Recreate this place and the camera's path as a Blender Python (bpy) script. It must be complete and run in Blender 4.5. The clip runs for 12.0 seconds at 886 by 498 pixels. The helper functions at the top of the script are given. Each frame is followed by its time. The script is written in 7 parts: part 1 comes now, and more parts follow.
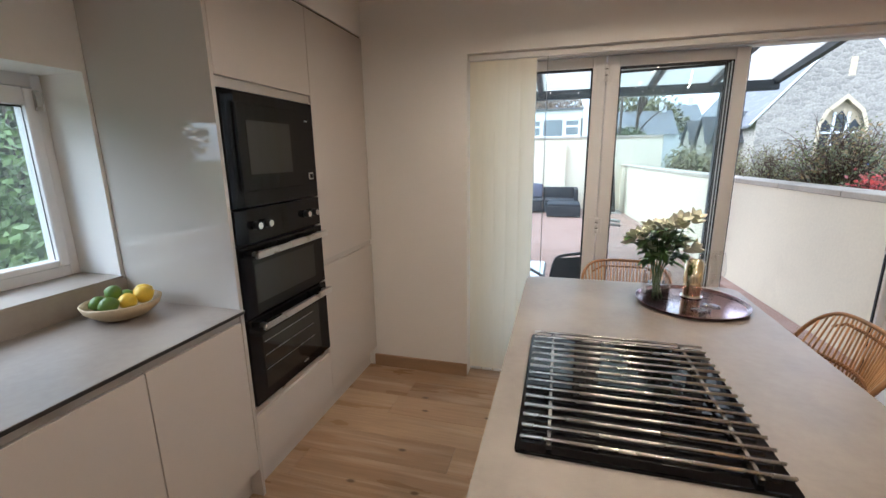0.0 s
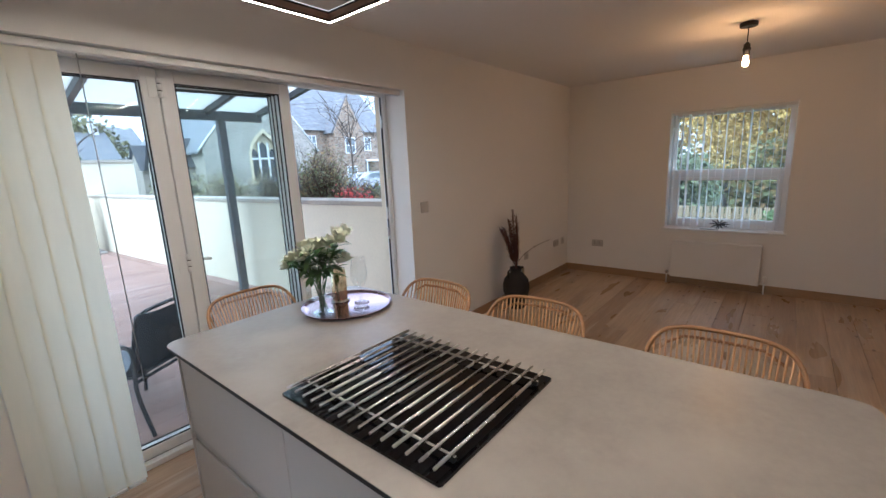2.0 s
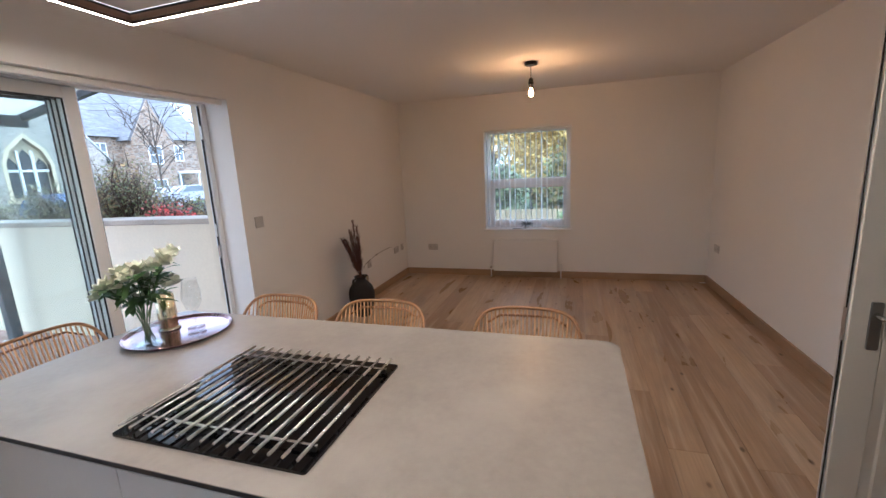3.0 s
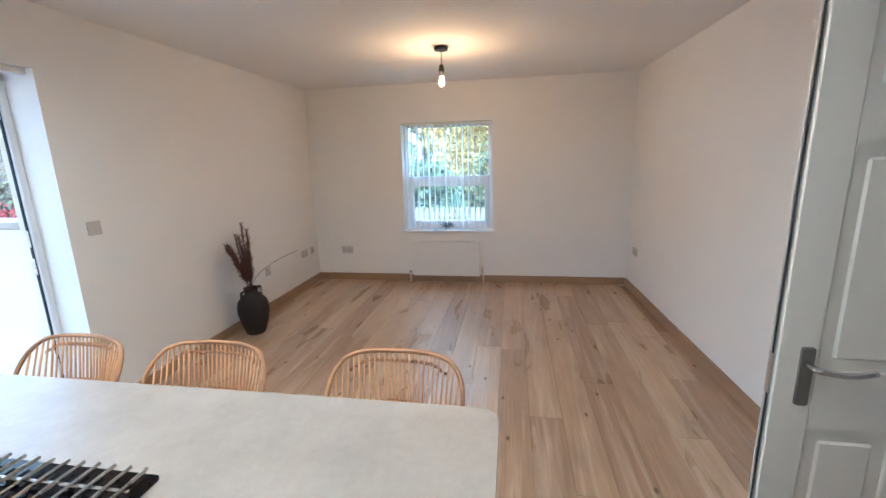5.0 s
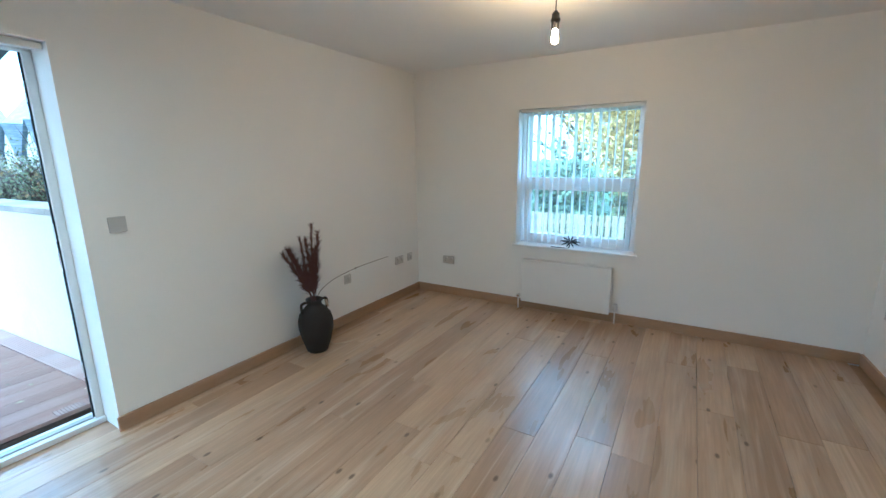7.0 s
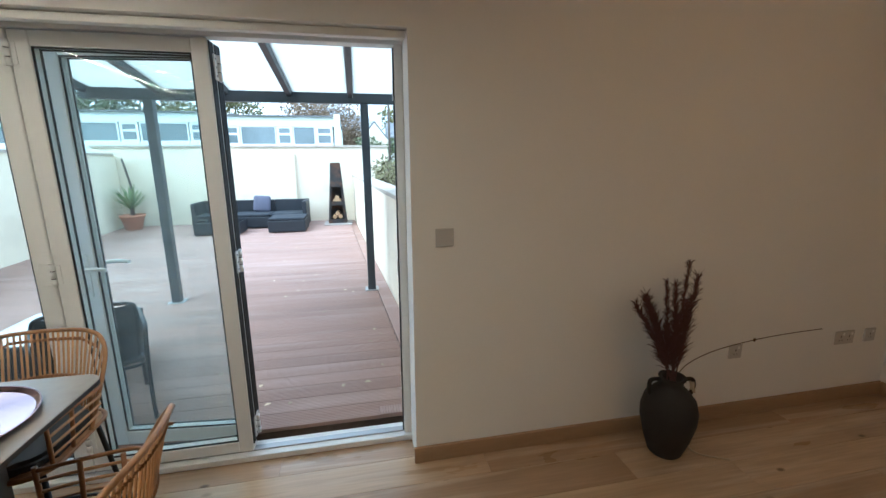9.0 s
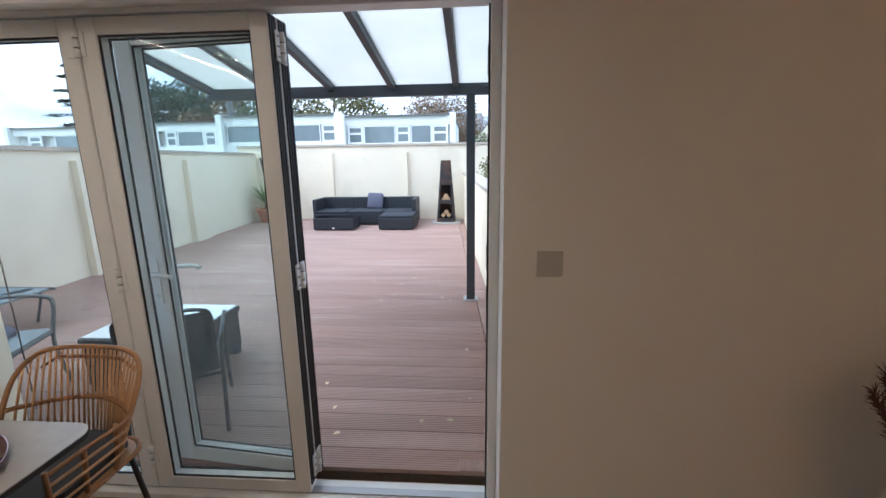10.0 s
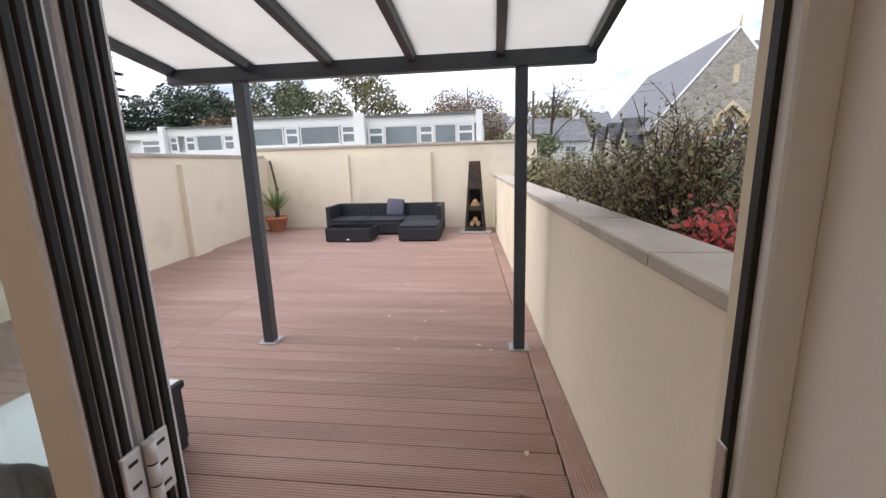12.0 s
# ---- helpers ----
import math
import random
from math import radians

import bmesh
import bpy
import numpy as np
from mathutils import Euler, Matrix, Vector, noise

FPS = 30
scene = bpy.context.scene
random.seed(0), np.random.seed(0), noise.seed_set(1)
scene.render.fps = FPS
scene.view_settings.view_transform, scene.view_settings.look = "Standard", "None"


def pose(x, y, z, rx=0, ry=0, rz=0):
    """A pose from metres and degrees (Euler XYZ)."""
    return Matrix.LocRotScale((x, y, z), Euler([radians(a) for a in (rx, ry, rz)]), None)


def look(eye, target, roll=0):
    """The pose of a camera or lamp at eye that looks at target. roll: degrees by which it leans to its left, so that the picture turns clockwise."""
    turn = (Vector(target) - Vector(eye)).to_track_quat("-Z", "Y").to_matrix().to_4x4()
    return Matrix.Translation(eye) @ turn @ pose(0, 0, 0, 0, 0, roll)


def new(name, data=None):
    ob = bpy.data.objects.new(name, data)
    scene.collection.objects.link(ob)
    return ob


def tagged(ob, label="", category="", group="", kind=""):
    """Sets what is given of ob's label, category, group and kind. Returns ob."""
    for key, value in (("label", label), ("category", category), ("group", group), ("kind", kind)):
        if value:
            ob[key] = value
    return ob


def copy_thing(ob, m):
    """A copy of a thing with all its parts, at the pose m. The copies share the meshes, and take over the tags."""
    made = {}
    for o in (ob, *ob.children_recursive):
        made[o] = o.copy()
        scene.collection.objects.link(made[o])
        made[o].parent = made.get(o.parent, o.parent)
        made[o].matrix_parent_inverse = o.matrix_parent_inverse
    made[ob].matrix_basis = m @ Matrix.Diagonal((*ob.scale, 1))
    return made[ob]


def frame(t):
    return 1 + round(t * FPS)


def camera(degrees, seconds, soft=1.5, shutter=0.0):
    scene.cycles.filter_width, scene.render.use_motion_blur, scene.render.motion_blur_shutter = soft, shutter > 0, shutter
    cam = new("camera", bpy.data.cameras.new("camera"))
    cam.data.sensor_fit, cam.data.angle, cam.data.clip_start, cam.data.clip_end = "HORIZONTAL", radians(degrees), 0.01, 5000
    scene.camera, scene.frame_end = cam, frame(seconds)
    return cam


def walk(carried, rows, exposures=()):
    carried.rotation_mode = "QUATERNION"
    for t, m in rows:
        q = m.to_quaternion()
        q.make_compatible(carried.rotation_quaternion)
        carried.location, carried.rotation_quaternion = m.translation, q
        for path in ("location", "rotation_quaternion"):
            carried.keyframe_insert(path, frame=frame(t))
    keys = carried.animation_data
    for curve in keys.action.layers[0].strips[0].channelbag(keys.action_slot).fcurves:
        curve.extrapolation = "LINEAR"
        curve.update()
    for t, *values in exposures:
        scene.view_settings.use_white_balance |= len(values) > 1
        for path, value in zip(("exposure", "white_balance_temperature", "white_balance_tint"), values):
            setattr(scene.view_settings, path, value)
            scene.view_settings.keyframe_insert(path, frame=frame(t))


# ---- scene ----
cam = camera(93.5, 12.0)
PATH = [
    (0, (0.669, 0.629, 1.529), (0.144, 2.508, 1.089), -0.8),
    (0.5, (0.434, 0.644, 1.527), (0.387, 2.599, 1.107), -0.9),
    (1, (0.291, 0.789, 1.517), (0.814, 2.677, 1.113), -1.7),
    (1.5, (0.196, 0.905, 1.551), (1.273, 2.54, 1.14), -1.9),
    (2, (0.065, 0.921, 1.552), (1.573, 2.172, 1.151), -2.6),
    (2.5, (-0.025, 0.898, 1.561), (1.723, 1.783, 1.158), -2.7),
    (3, (-0.062, 0.843, 1.566), (1.805, 1.446, 1.178), -2.9),
    (3.5, (-0.04, 0.797, 1.576), (1.872, 1.239, 1.195), -2.9),
    (5.5, (0.737, 0.592, 1.563), (2.665, 0.914, 1.136), -1.5),
    (6, (1.044, 0.511, 1.548), (2.938, 0.994, 1.122), -1.3),
    (6.5, (1.327, 0.473, 1.55), (3.151, 1.173, 1.122), -0.8),
    (6.7, (1.427, 0.479, 1.534), (3.205, 1.292, 1.113), -0.7),
    (8.3, (2.21, 0.969, 1.562), (3.14, 2.687, 1.131), -0.6),
    (8.5, (2.214, 1.073, 1.542), (2.992, 2.867, 1.123), -0.3),
    (9, (2.259, 1.344, 1.562), (2.654, 3.26, 1.146), -0.4),
    (9.5, (2.34, 1.589, 1.554), (2.427, 3.543, 1.137), -0.6),
    (10, (2.397, 1.865, 1.555), (2.261, 3.816, 1.133), -0.8),
    (10.5, (2.342, 2.162, 1.55), (2.097, 4.101, 1.123), -0.9),
    (11, (2.277, 2.447, 1.542), (2.0, 4.381, 1.115), -0.9),
    (11.5, (2.244, 2.758, 1.537), (1.977, 4.694, 1.112), -1.2),
    (12, (2.202, 3.043, 1.539), (1.956, 4.984, 1.127), -1.6),
]
walk(cam, [(t, look(eye, target, roll)) for t, eye, target, roll in PATH],
     exposures=[(0, 1.5, 5350, 9), (0.5, 1.55, 5350, 9), (1, 1.65, 5250, 9), (2, 1.45, 4950, 7), (2.5, 1.6, 4950, 8), (3.5, 1.95, 4950, 10), (5.5, 2.75, 3950, -5), (6.7, 2.65, 3750, -11), (8.5, 1.75, 4650, -8), (9.5, 1.25, 5050, 2), (10.5, 0.75, 5500, 11), (12, 0.5, 6350, 16)])

# ---- light ----
SUN_ELEV, SUN_AZ = 42.0, 248.0
world = bpy.data.worlds.new("world")
scene.world = world
world.use_nodes = True
wn, wl = world.node_tree.nodes, world.node_tree.links
sky = wn.new("ShaderNodeTexSky")
sky.sky_type, sky.sun_disc = "NISHITA", False
sky.sun_elevation, sky.sun_rotation = radians(SUN_ELEV), radians(SUN_AZ)
sky_gain = wn.new("ShaderNodeVectorMath")
sky_gain.operation = "SCALE"
sky_gain.inputs["Scale"].default_value = 0.10
wl.new(sky.outputs["Color"], sky_gain.inputs[0])
wcoord = wn.new("ShaderNodeTexCoord")
wmap = wn.new("ShaderNodeMapping")
wmap.inputs["Scale"].default_value = (1.0, 1.0, 3.2)
wl.new(wcoord.outputs["Generated"], wmap.inputs["Vector"])
cloud = wn.new("ShaderNodeTexNoise")
cloud.inputs["Scale"].default_value, cloud.inputs["Detail"].default_value = 2.6, 6.0
wl.new(wmap.outputs["Vector"], cloud.inputs["Vector"])
cramp = wn.new("ShaderNodeValToRGB")
cramp.color_ramp.elements[0].position, cramp.color_ramp.elements[0].color = 0.34, (0.22, 0.26, 0.33, 1)
cramp.color_ramp.elements[1].position, cramp.color_ramp.elements[1].color = 0.62, (0.86, 0.88, 0.92, 1)
wl.new(cloud.outputs["Fac"], cramp.inputs["Fac"])
wmix = wn.new("ShaderNodeMix")
wmix.data_type = "RGBA"
wmix.inputs["Factor"].default_value = 0.86
wl.new(sky_gain.outputs["Vector"], wmix.inputs["A"])
wl.new(cramp.outputs["Color"], wmix.inputs["B"])
wl.new(wmix.outputs["Result"], wn["Background"].inputs["Color"])
wn["Background"].inputs["Strength"].default_value = 1.75

sun = new("sun", bpy.data.lights.new("sun", "SUN"))
sun.data.energy, sun.data.angle, sun.data.color = 1.7, radians(60), (1.0, 0.95, 0.88)
sun_to = Vector((math.sin(radians(SUN_AZ)) * math.cos(radians(SUN_ELEV)), math.cos(radians(SUN_AZ)) * math.cos(radians(SUN_ELEV)), math.sin(radians(SUN_ELEV))))
sun.matrix_world = look(sun_to * 50, (0, 0, 0))
LED_POWER, BULB_POWER = 55.0, 23.0


# ---- materials ----
def material(name, color, rough=0.6, metal=0.0, vary=0.12, scale=6.0, fine=90.0, bump=0.0, stretch=(1, 1, 1), per_object=0.0,
             per_island=0.0, stain=None, stain_at=(0.55, 0.75), stain_scale=1.2, coat=0.0, spec=0.5):
    """A surface with two scales of tone, optional stains, relief and piece-to-piece change."""
    m = bpy.data.materials.new(name)
    m.use_nodes = True
    n, l = m.node_tree.nodes, m.node_tree.links
    b = n["Principled BSDF"]
    geo = n.new("ShaderNodeNewGeometry")
    mp = n.new("ShaderNodeMapping")
    mp.inputs["Scale"].default_value = stretch
    l.new(geo.outputs["Position"], mp.inputs["Vector"])
    if per_object:
        info = n.new("ShaderNodeObjectInfo")
        mul = n.new("ShaderNodeMath")
        mul.operation, mul.inputs[1].default_value = "MULTIPLY", 37.0
        l.new(info.outputs["Random"], mul.inputs[0])
        comb = n.new("ShaderNodeCombineXYZ")
        for k in "XYZ":
            l.new(mul.outputs[0], comb.inputs[k])
        l.new(comb.outputs[0], mp.inputs["Location"])
    big, small = n.new("ShaderNodeTexNoise"), n.new("ShaderNodeTexNoise")
    big.inputs["Scale"].default_value, big.inputs["Detail"].default_value = scale, 5.0
    small.inputs["Scale"].default_value, small.inputs["Detail"].default_value = fine, 3.0
    l.new(mp.outputs["Vector"], big.inputs["Vector"])
    l.new(mp.outputs["Vector"], small.inputs["Vector"])
    add = n.new("ShaderNodeMath")
    add.operation = "MULTIPLY_ADD"
    l.new(small.outputs["Fac"], add.inputs[0])
    add.inputs[1].default_value = 0.5
    l.new(big.outputs["Fac"], add.inputs[2])
    value = add.outputs[0]
    lo, hi = 0.75 - 0.5, 0.75 + 0.5
    for on, node, out, amount in ((per_object, "ShaderNodeObjectInfo", "Random", per_object), (per_island, "ShaderNodeNewGeometry", "Random Per Island", per_island)):
        if on:
            src = n.new(node)
            sc = n.new("ShaderNodeMath")
            sc.operation = "MULTIPLY_ADD"
            l.new(src.outputs[out], sc.inputs[0])
            sc.inputs[1].default_value = amount
            l.new(value, sc.inputs[2])
            value = sc.outputs[0]
            lo, hi = lo, hi + amount
    ramp = n.new("ShaderNodeMapRange")
    ramp.inputs["From Min"].default_value, ramp.inputs["From Max"].default_value = lo, hi
    ramp.inputs["To Min"].default_value, ramp.inputs["To Max"].default_value = 1 - 2 * vary, 1 + 2 * vary
    l.new(value, ramp.inputs["Value"])
    tone = n.new("ShaderNodeVectorMath")
    tone.operation = "SCALE"
    tone.inputs[0].default_value = color
    l.new(ramp.outputs["Result"], tone.inputs["Scale"])
    out = tone.outputs["Vector"]
    if stain:
        sn = n.new("ShaderNodeTexNoise")
        sn.inputs["Scale"].default_value, sn.inputs["Detail"].default_value = stain_scale, 6.0
        l.new(mp.outputs["Vector"], sn.inputs["Vector"])
        sr = n.new("ShaderNodeMapRange")
        sr.inputs["From Min"].default_value, sr.inputs["From Max"].default_value = stain_at
        l.new(sn.outputs["Fac"], sr.inputs["Value"])
        sm = n.new("ShaderNodeMix")
        sm.data_type = "RGBA"
        l.new(sr.outputs["Result"], sm.inputs["Factor"])
        l.new(out, sm.inputs["A"])
        sm.inputs["B"].default_value = (*stain, 1)
        out = sm.outputs["Result"]
    l.new(out, b.inputs["Base Color"])
    rr = n.new("ShaderNodeMapRange")
    rr.inputs["From Min"].default_value, rr.inputs["From Max"].default_value = 0.3, 0.7
    rr.inputs["To Min"].default_value, rr.inputs["To Max"].default_value = max(0.02, rough * 0.85), min(1.0, rough * 1.15)
    l.new(big.outputs["Fac"], rr.inputs["Value"])
    l.new(rr.outputs["Result"], b.inputs["Roughness"])
    b.inputs["Metallic"].default_value = metal
    b.inputs["Coat Weight"].default_value = coat
    b.inputs["Coat Roughness"].default_value = 0.15
    b.inputs["Specular IOR Level"].default_value = spec
    if bump:
        bp = n.new("ShaderNodeBump")
        bp.inputs["Strength"].default_value, bp.inputs["Distance"].default_value = 1.0, bump
        l.new(add.outputs[0], bp.inputs["Height"])
        l.new(bp.outputs["Normal"], b.inputs["Normal"])
    return m


def rubble(name, dark, pale):
    """Coursed rubble: stones of uneven tone in pale recessed mortar."""
    m = bpy.data.materials.new(name)
    m.use_nodes = True
    n, l = m.node_tree.nodes, m.node_tree.links
    b = n["Principled BSDF"]
    geo, mp = n.new("ShaderNodeNewGeometry"), n.new("ShaderNodeMapping")
    mp.inputs["Scale"].default_value = (2.4, 2.4, 4.6)
    l.new(geo.outputs["Position"], mp.inputs["Vector"])
    cell, rim, fine = n.new("ShaderNodeTexVoronoi"), n.new("ShaderNodeTexVoronoi"), n.new("ShaderNodeTexNoise")
    rim.feature = "DISTANCE_TO_EDGE"
    for v in (cell, rim):
        v.inputs["Scale"].default_value = 1.0
        l.new(mp.outputs["Vector"], v.inputs["Vector"])
    fine.inputs["Scale"].default_value, fine.inputs["Detail"].default_value = 9.0, 5.0
    l.new(geo.outputs["Position"], fine.inputs["Vector"])
    sep, ramp = n.new("ShaderNodeSeparateColor"), n.new("ShaderNodeValToRGB")
    l.new(cell.outputs["Color"], sep.inputs["Color"])
    ramp.color_ramp.elements[0].color, ramp.color_ramp.elements[1].color = (*dark, 1), (*pale, 1)
    l.new(sep.outputs["Red"], ramp.inputs["Fac"])
    joint, grit = n.new("ShaderNodeMapRange"), n.new("ShaderNodeMapRange")
    joint.inputs["From Min"].default_value, joint.inputs["From Max"].default_value = 0.03, 0.09
    joint.inputs["To Min"].default_value, joint.inputs["To Max"].default_value = 0.7, 0.0
    l.new(rim.outputs["Distance"], joint.inputs["Value"])
    grit.inputs["From Min"].default_value, grit.inputs["From Max"].default_value = 0.3, 0.7
    grit.inputs["To Min"].default_value, grit.inputs["To Max"].default_value = 0.8, 1.2
    l.new(fine.outputs["Fac"], grit.inputs["Value"])
    mix, tone = n.new("ShaderNodeMix"), n.new("ShaderNodeVectorMath")
    mix.data_type = "RGBA"
    l.new(joint.outputs["Result"], mix.inputs["Factor"])
    l.new(ramp.outputs["Color"], mix.inputs["A"])
    mix.inputs["B"].default_value = (0.39, 0.36, 0.31, 1)
    tone.operation = "SCALE"
    l.new(mix.outputs["Result"], tone.inputs[0])
    l.new(grit.outputs["Result"], tone.inputs["Scale"])
    l.new(tone.outputs["Vector"], b.inputs["Base Color"])
    b.inputs["Roughness"].default_value = 0.92
    bp = n.new("ShaderNodeBump")
    bp.inputs["Strength"].default_value, bp.inputs["Distance"].default_value = 1.0, 0.05
    l.new(rim.outputs["Distance"], bp.inputs["Height"])
    l.new(bp.outputs["Normal"], b.inputs["Normal"])
    return m


def glass(name, tint=(0.95, 0.98, 0.97), gloss=0.9, veil=0.0, facing=0.035):
    """Thin pane: clear, with Fresnel-weighted gloss and a faint veil for grubbiness and painted haze."""
    m = bpy.data.materials.new(name)
    m.use_nodes = True
    n, l = m.node_tree.nodes, m.node_tree.links
    n.clear()
    tr, gl, lw = n.new("ShaderNodeBsdfTransparent"), n.new("ShaderNodeBsdfGlossy"), n.new("ShaderNodeLayerWeight")
    tr.inputs["Color"].default_value = (*tint, 1)
    gl.inputs["Roughness"].default_value = 0.01
    gl.inputs["Color"].default_value = (gloss, gloss, gloss, 1)
    lw.inputs["Blend"].default_value = 0.5
    pw, fr = n.new("ShaderNodeMath"), n.new("ShaderNodeMath")
    pw.operation, pw.inputs[1].default_value = "POWER", 5.0
    l.new(lw.outputs["Facing"], pw.inputs[0])
    fr.operation, fr.inputs[1].default_value, fr.inputs[2].default_value = "MULTIPLY_ADD", 0.9, facing
    l.new(pw.outputs[0], fr.inputs[0])
    mix, out = n.new("ShaderNodeMixShader"), n.new("ShaderNodeOutputMaterial")
    l.new(fr.outputs[0], mix.inputs[0])
    l.new(tr.outputs[0], mix.inputs[1])
    l.new(gl.outputs[0], mix.inputs[2])
    last = mix
    # The pale veil puts haze and reflected light into the pane itself.
    if veil:
        df, tl, m2 = n.new("ShaderNodeBsdfTranslucent"), n.new("ShaderNodeTexNoise"), n.new("ShaderNodeMixShader")
        df.inputs["Color"].default_value = (0.8, 0.85, 0.85, 1)
        tl.inputs["Scale"].default_value = 3.0
        mm = n.new("ShaderNodeMath")
        mm.operation, mm.inputs[1].default_value = "MULTIPLY", veil
        l.new(tl.outputs["Fac"], mm.inputs[0])
        l.new(mm.outputs[0], m2.inputs[0])
        l.new(mix.outputs[0], m2.inputs[1])
        l.new(df.outputs[0], m2.inputs[2])
        last = m2
    l.new(last.outputs[0], out.inputs["Surface"])
    return m


def sheer(name, color, through_part=0.5, clear=0.0, rough_scale=40.0, contrast=0.015):
    """Cloth or opal sheet that passes diffuse light."""
    m = bpy.data.materials.new(name)
    m.use_nodes = True
    n, l = m.node_tree.nodes, m.node_tree.links
    n.clear()
    df, tl, mix, out = n.new("ShaderNodeBsdfDiffuse"), n.new("ShaderNodeBsdfTranslucent"), n.new("ShaderNodeMixShader"), n.new("ShaderNodeOutputMaterial")
    geo, nz, mr, sc = n.new("ShaderNodeNewGeometry"), n.new("ShaderNodeTexNoise"), n.new("ShaderNodeMapRange"), n.new("ShaderNodeVectorMath")
    nz.inputs["Scale"].default_value, nz.inputs["Detail"].default_value = rough_scale, 4.0
    mp = n.new("ShaderNodeMapping")
    mp.inputs["Scale"].default_value = (1, 1, 0.15)
    l.new(geo.outputs["Position"], mp.inputs["Vector"])
    l.new(mp.outputs["Vector"], nz.inputs["Vector"])
    mr.inputs["From Min"].default_value, mr.inputs["From Max"].default_value = 0.3, 0.7
    mr.inputs["To Min"].default_value, mr.inputs["To Max"].default_value = 1 - contrast, 1 + contrast
    l.new(nz.outputs["Fac"], mr.inputs["Value"])
    sc.operation = "SCALE"
    sc.inputs[0].default_value = color
    l.new(mr.outputs["Result"], sc.inputs["Scale"])
    for s in (df, tl):
        l.new(sc.outputs["Vector"], s.inputs["Color"])
    mix.inputs[0].default_value = through_part
    l.new(df.outputs[0], mix.inputs[1])
    l.new(tl.outputs[0], mix.inputs[2])
    last = mix
    if clear:
        tr, m2 = n.new("ShaderNodeBsdfTransparent"), n.new("ShaderNodeMixShader")
        m2.inputs[0].default_value = clear
        l.new(mix.outputs[0], m2.inputs[1])
        l.new(tr.outputs[0], m2.inputs[2])
        last = m2
    l.new(last.outputs[0], out.inputs["Surface"])
    return m


def glow(name, color, strength):
    m = bpy.data.materials.new(name)
    m.use_nodes = True
    b = m.node_tree.nodes["Principled BSDF"]
    b.inputs["Base Color"].default_value = (0.8, 0.8, 0.8, 1)
    b.inputs["Emission Color"].default_value = (*color, 1)
    b.inputs["Emission Strength"].default_value = strength
    return m


def oak(name):
    """Oiled oak board: tone by board, cloudy figure, long grain, pale sapwood streaks and small dark knots."""
    m = bpy.data.materials.new(name)
    m.use_nodes = True
    n, l = m.node_tree.nodes, m.node_tree.links
    b = n["Principled BSDF"]
    geo, info = n.new("ShaderNodeNewGeometry"), n.new("ShaderNodeObjectInfo")
    far = n.new("ShaderNodeVectorMath")
    far.operation = "SCALE"
    far.inputs[0].default_value = (31.0, 47.0, 13.0)
    l.new(info.outputs["Random"], far.inputs["Scale"])
    at = n.new("ShaderNodeVectorMath")
    l.new(geo.outputs["Position"], at.inputs[0])
    l.new(far.outputs["Vector"], at.inputs[1])

    def cloud_at(stretch, scale, detail, warp=0.0):
        mp, t = n.new("ShaderNodeMapping"), n.new("ShaderNodeTexNoise")
        mp.inputs["Scale"].default_value = stretch
        t.inputs["Scale"].default_value, t.inputs["Detail"].default_value, t.inputs["Distortion"].default_value = scale, detail, warp
        l.new(at.outputs["Vector"], mp.inputs["Vector"])
        l.new(mp.outputs["Vector"], t.inputs["Vector"])
        return t.outputs["Fac"]

    def spread(src, a, b0, c, d):
        r = n.new("ShaderNodeMapRange")
        for k, v in (("From Min", a), ("From Max", b0), ("To Min", c), ("To Max", d)):
            r.inputs[k].default_value = v
        l.new(src, r.inputs["Value"])
        return r.outputs["Result"]

    def blend(fac, a, colour):
        x = n.new("ShaderNodeMix")
        x.data_type = "RGBA"
        l.new(fac, x.inputs["Factor"])
        l.new(a, x.inputs["A"])
        x.inputs["B"].default_value = (*colour, 1)
        return x.outputs["Result"]

    ramp = n.new("ShaderNodeValToRGB")
    ramp.color_ramp.elements[0].color = (0.36, 0.232, 0.138, 1)
    ramp.color_ramp.elements[1].color = (0.55, 0.392, 0.245, 1)
    mid = ramp.color_ramp.elements.new(0.5)
    mid.color = (0.46, 0.312, 0.19, 1)
    l.new(info.outputs["Random"], ramp.inputs["Fac"])
    cloudy = cloud_at((0.9, 4.0, 1.0), 1.7, 4.0, 0.5)
    grain = cloud_at((1.6, 34.0, 1.0), 2.2, 5.0, 0.3)
    colour = blend(spread(cloud_at((0.45, 7.0, 1.0), 1.5, 3.0, 0.8), 0.52, 0.66, 0.0, 0.5), ramp.outputs["Color"], (0.62, 0.48, 0.34))
    colour = blend(spread(cloud_at((1.3, 3.2, 1.0), 1.4, 3.0, 0.4), 0.56, 0.72, 0.0, 0.45), colour, (0.31, 0.225, 0.15))
    for src, lo, hi in ((cloudy, 0.90, 1.10), (grain, 0.88, 1.09)):
        tone = n.new("ShaderNodeVectorMath")
        tone.operation = "SCALE"
        l.new(colour, tone.inputs[0])
        l.new(spread(src, 0.3, 0.7, lo, hi), tone.inputs["Scale"])
        colour = tone.outputs["Vector"]
    mp, vor = n.new("ShaderNodeMapping"), n.new("ShaderNodeTexVoronoi")
    mp.inputs["Scale"].default_value = (2.6, 5.0, 1.0)
    vor.voronoi_dimensions = "2D"
    vor.inputs["Scale"].default_value = 1.0
    l.new(at.outputs["Vector"], mp.inputs["Vector"])
    l.new(mp.outputs["Vector"], vor.inputs["Vector"])
    sep, both = n.new("ShaderNodeSeparateColor"), n.new("ShaderNodeMath")
    l.new(vor.outputs["Color"], sep.inputs["Color"])
    both.operation = "MULTIPLY"
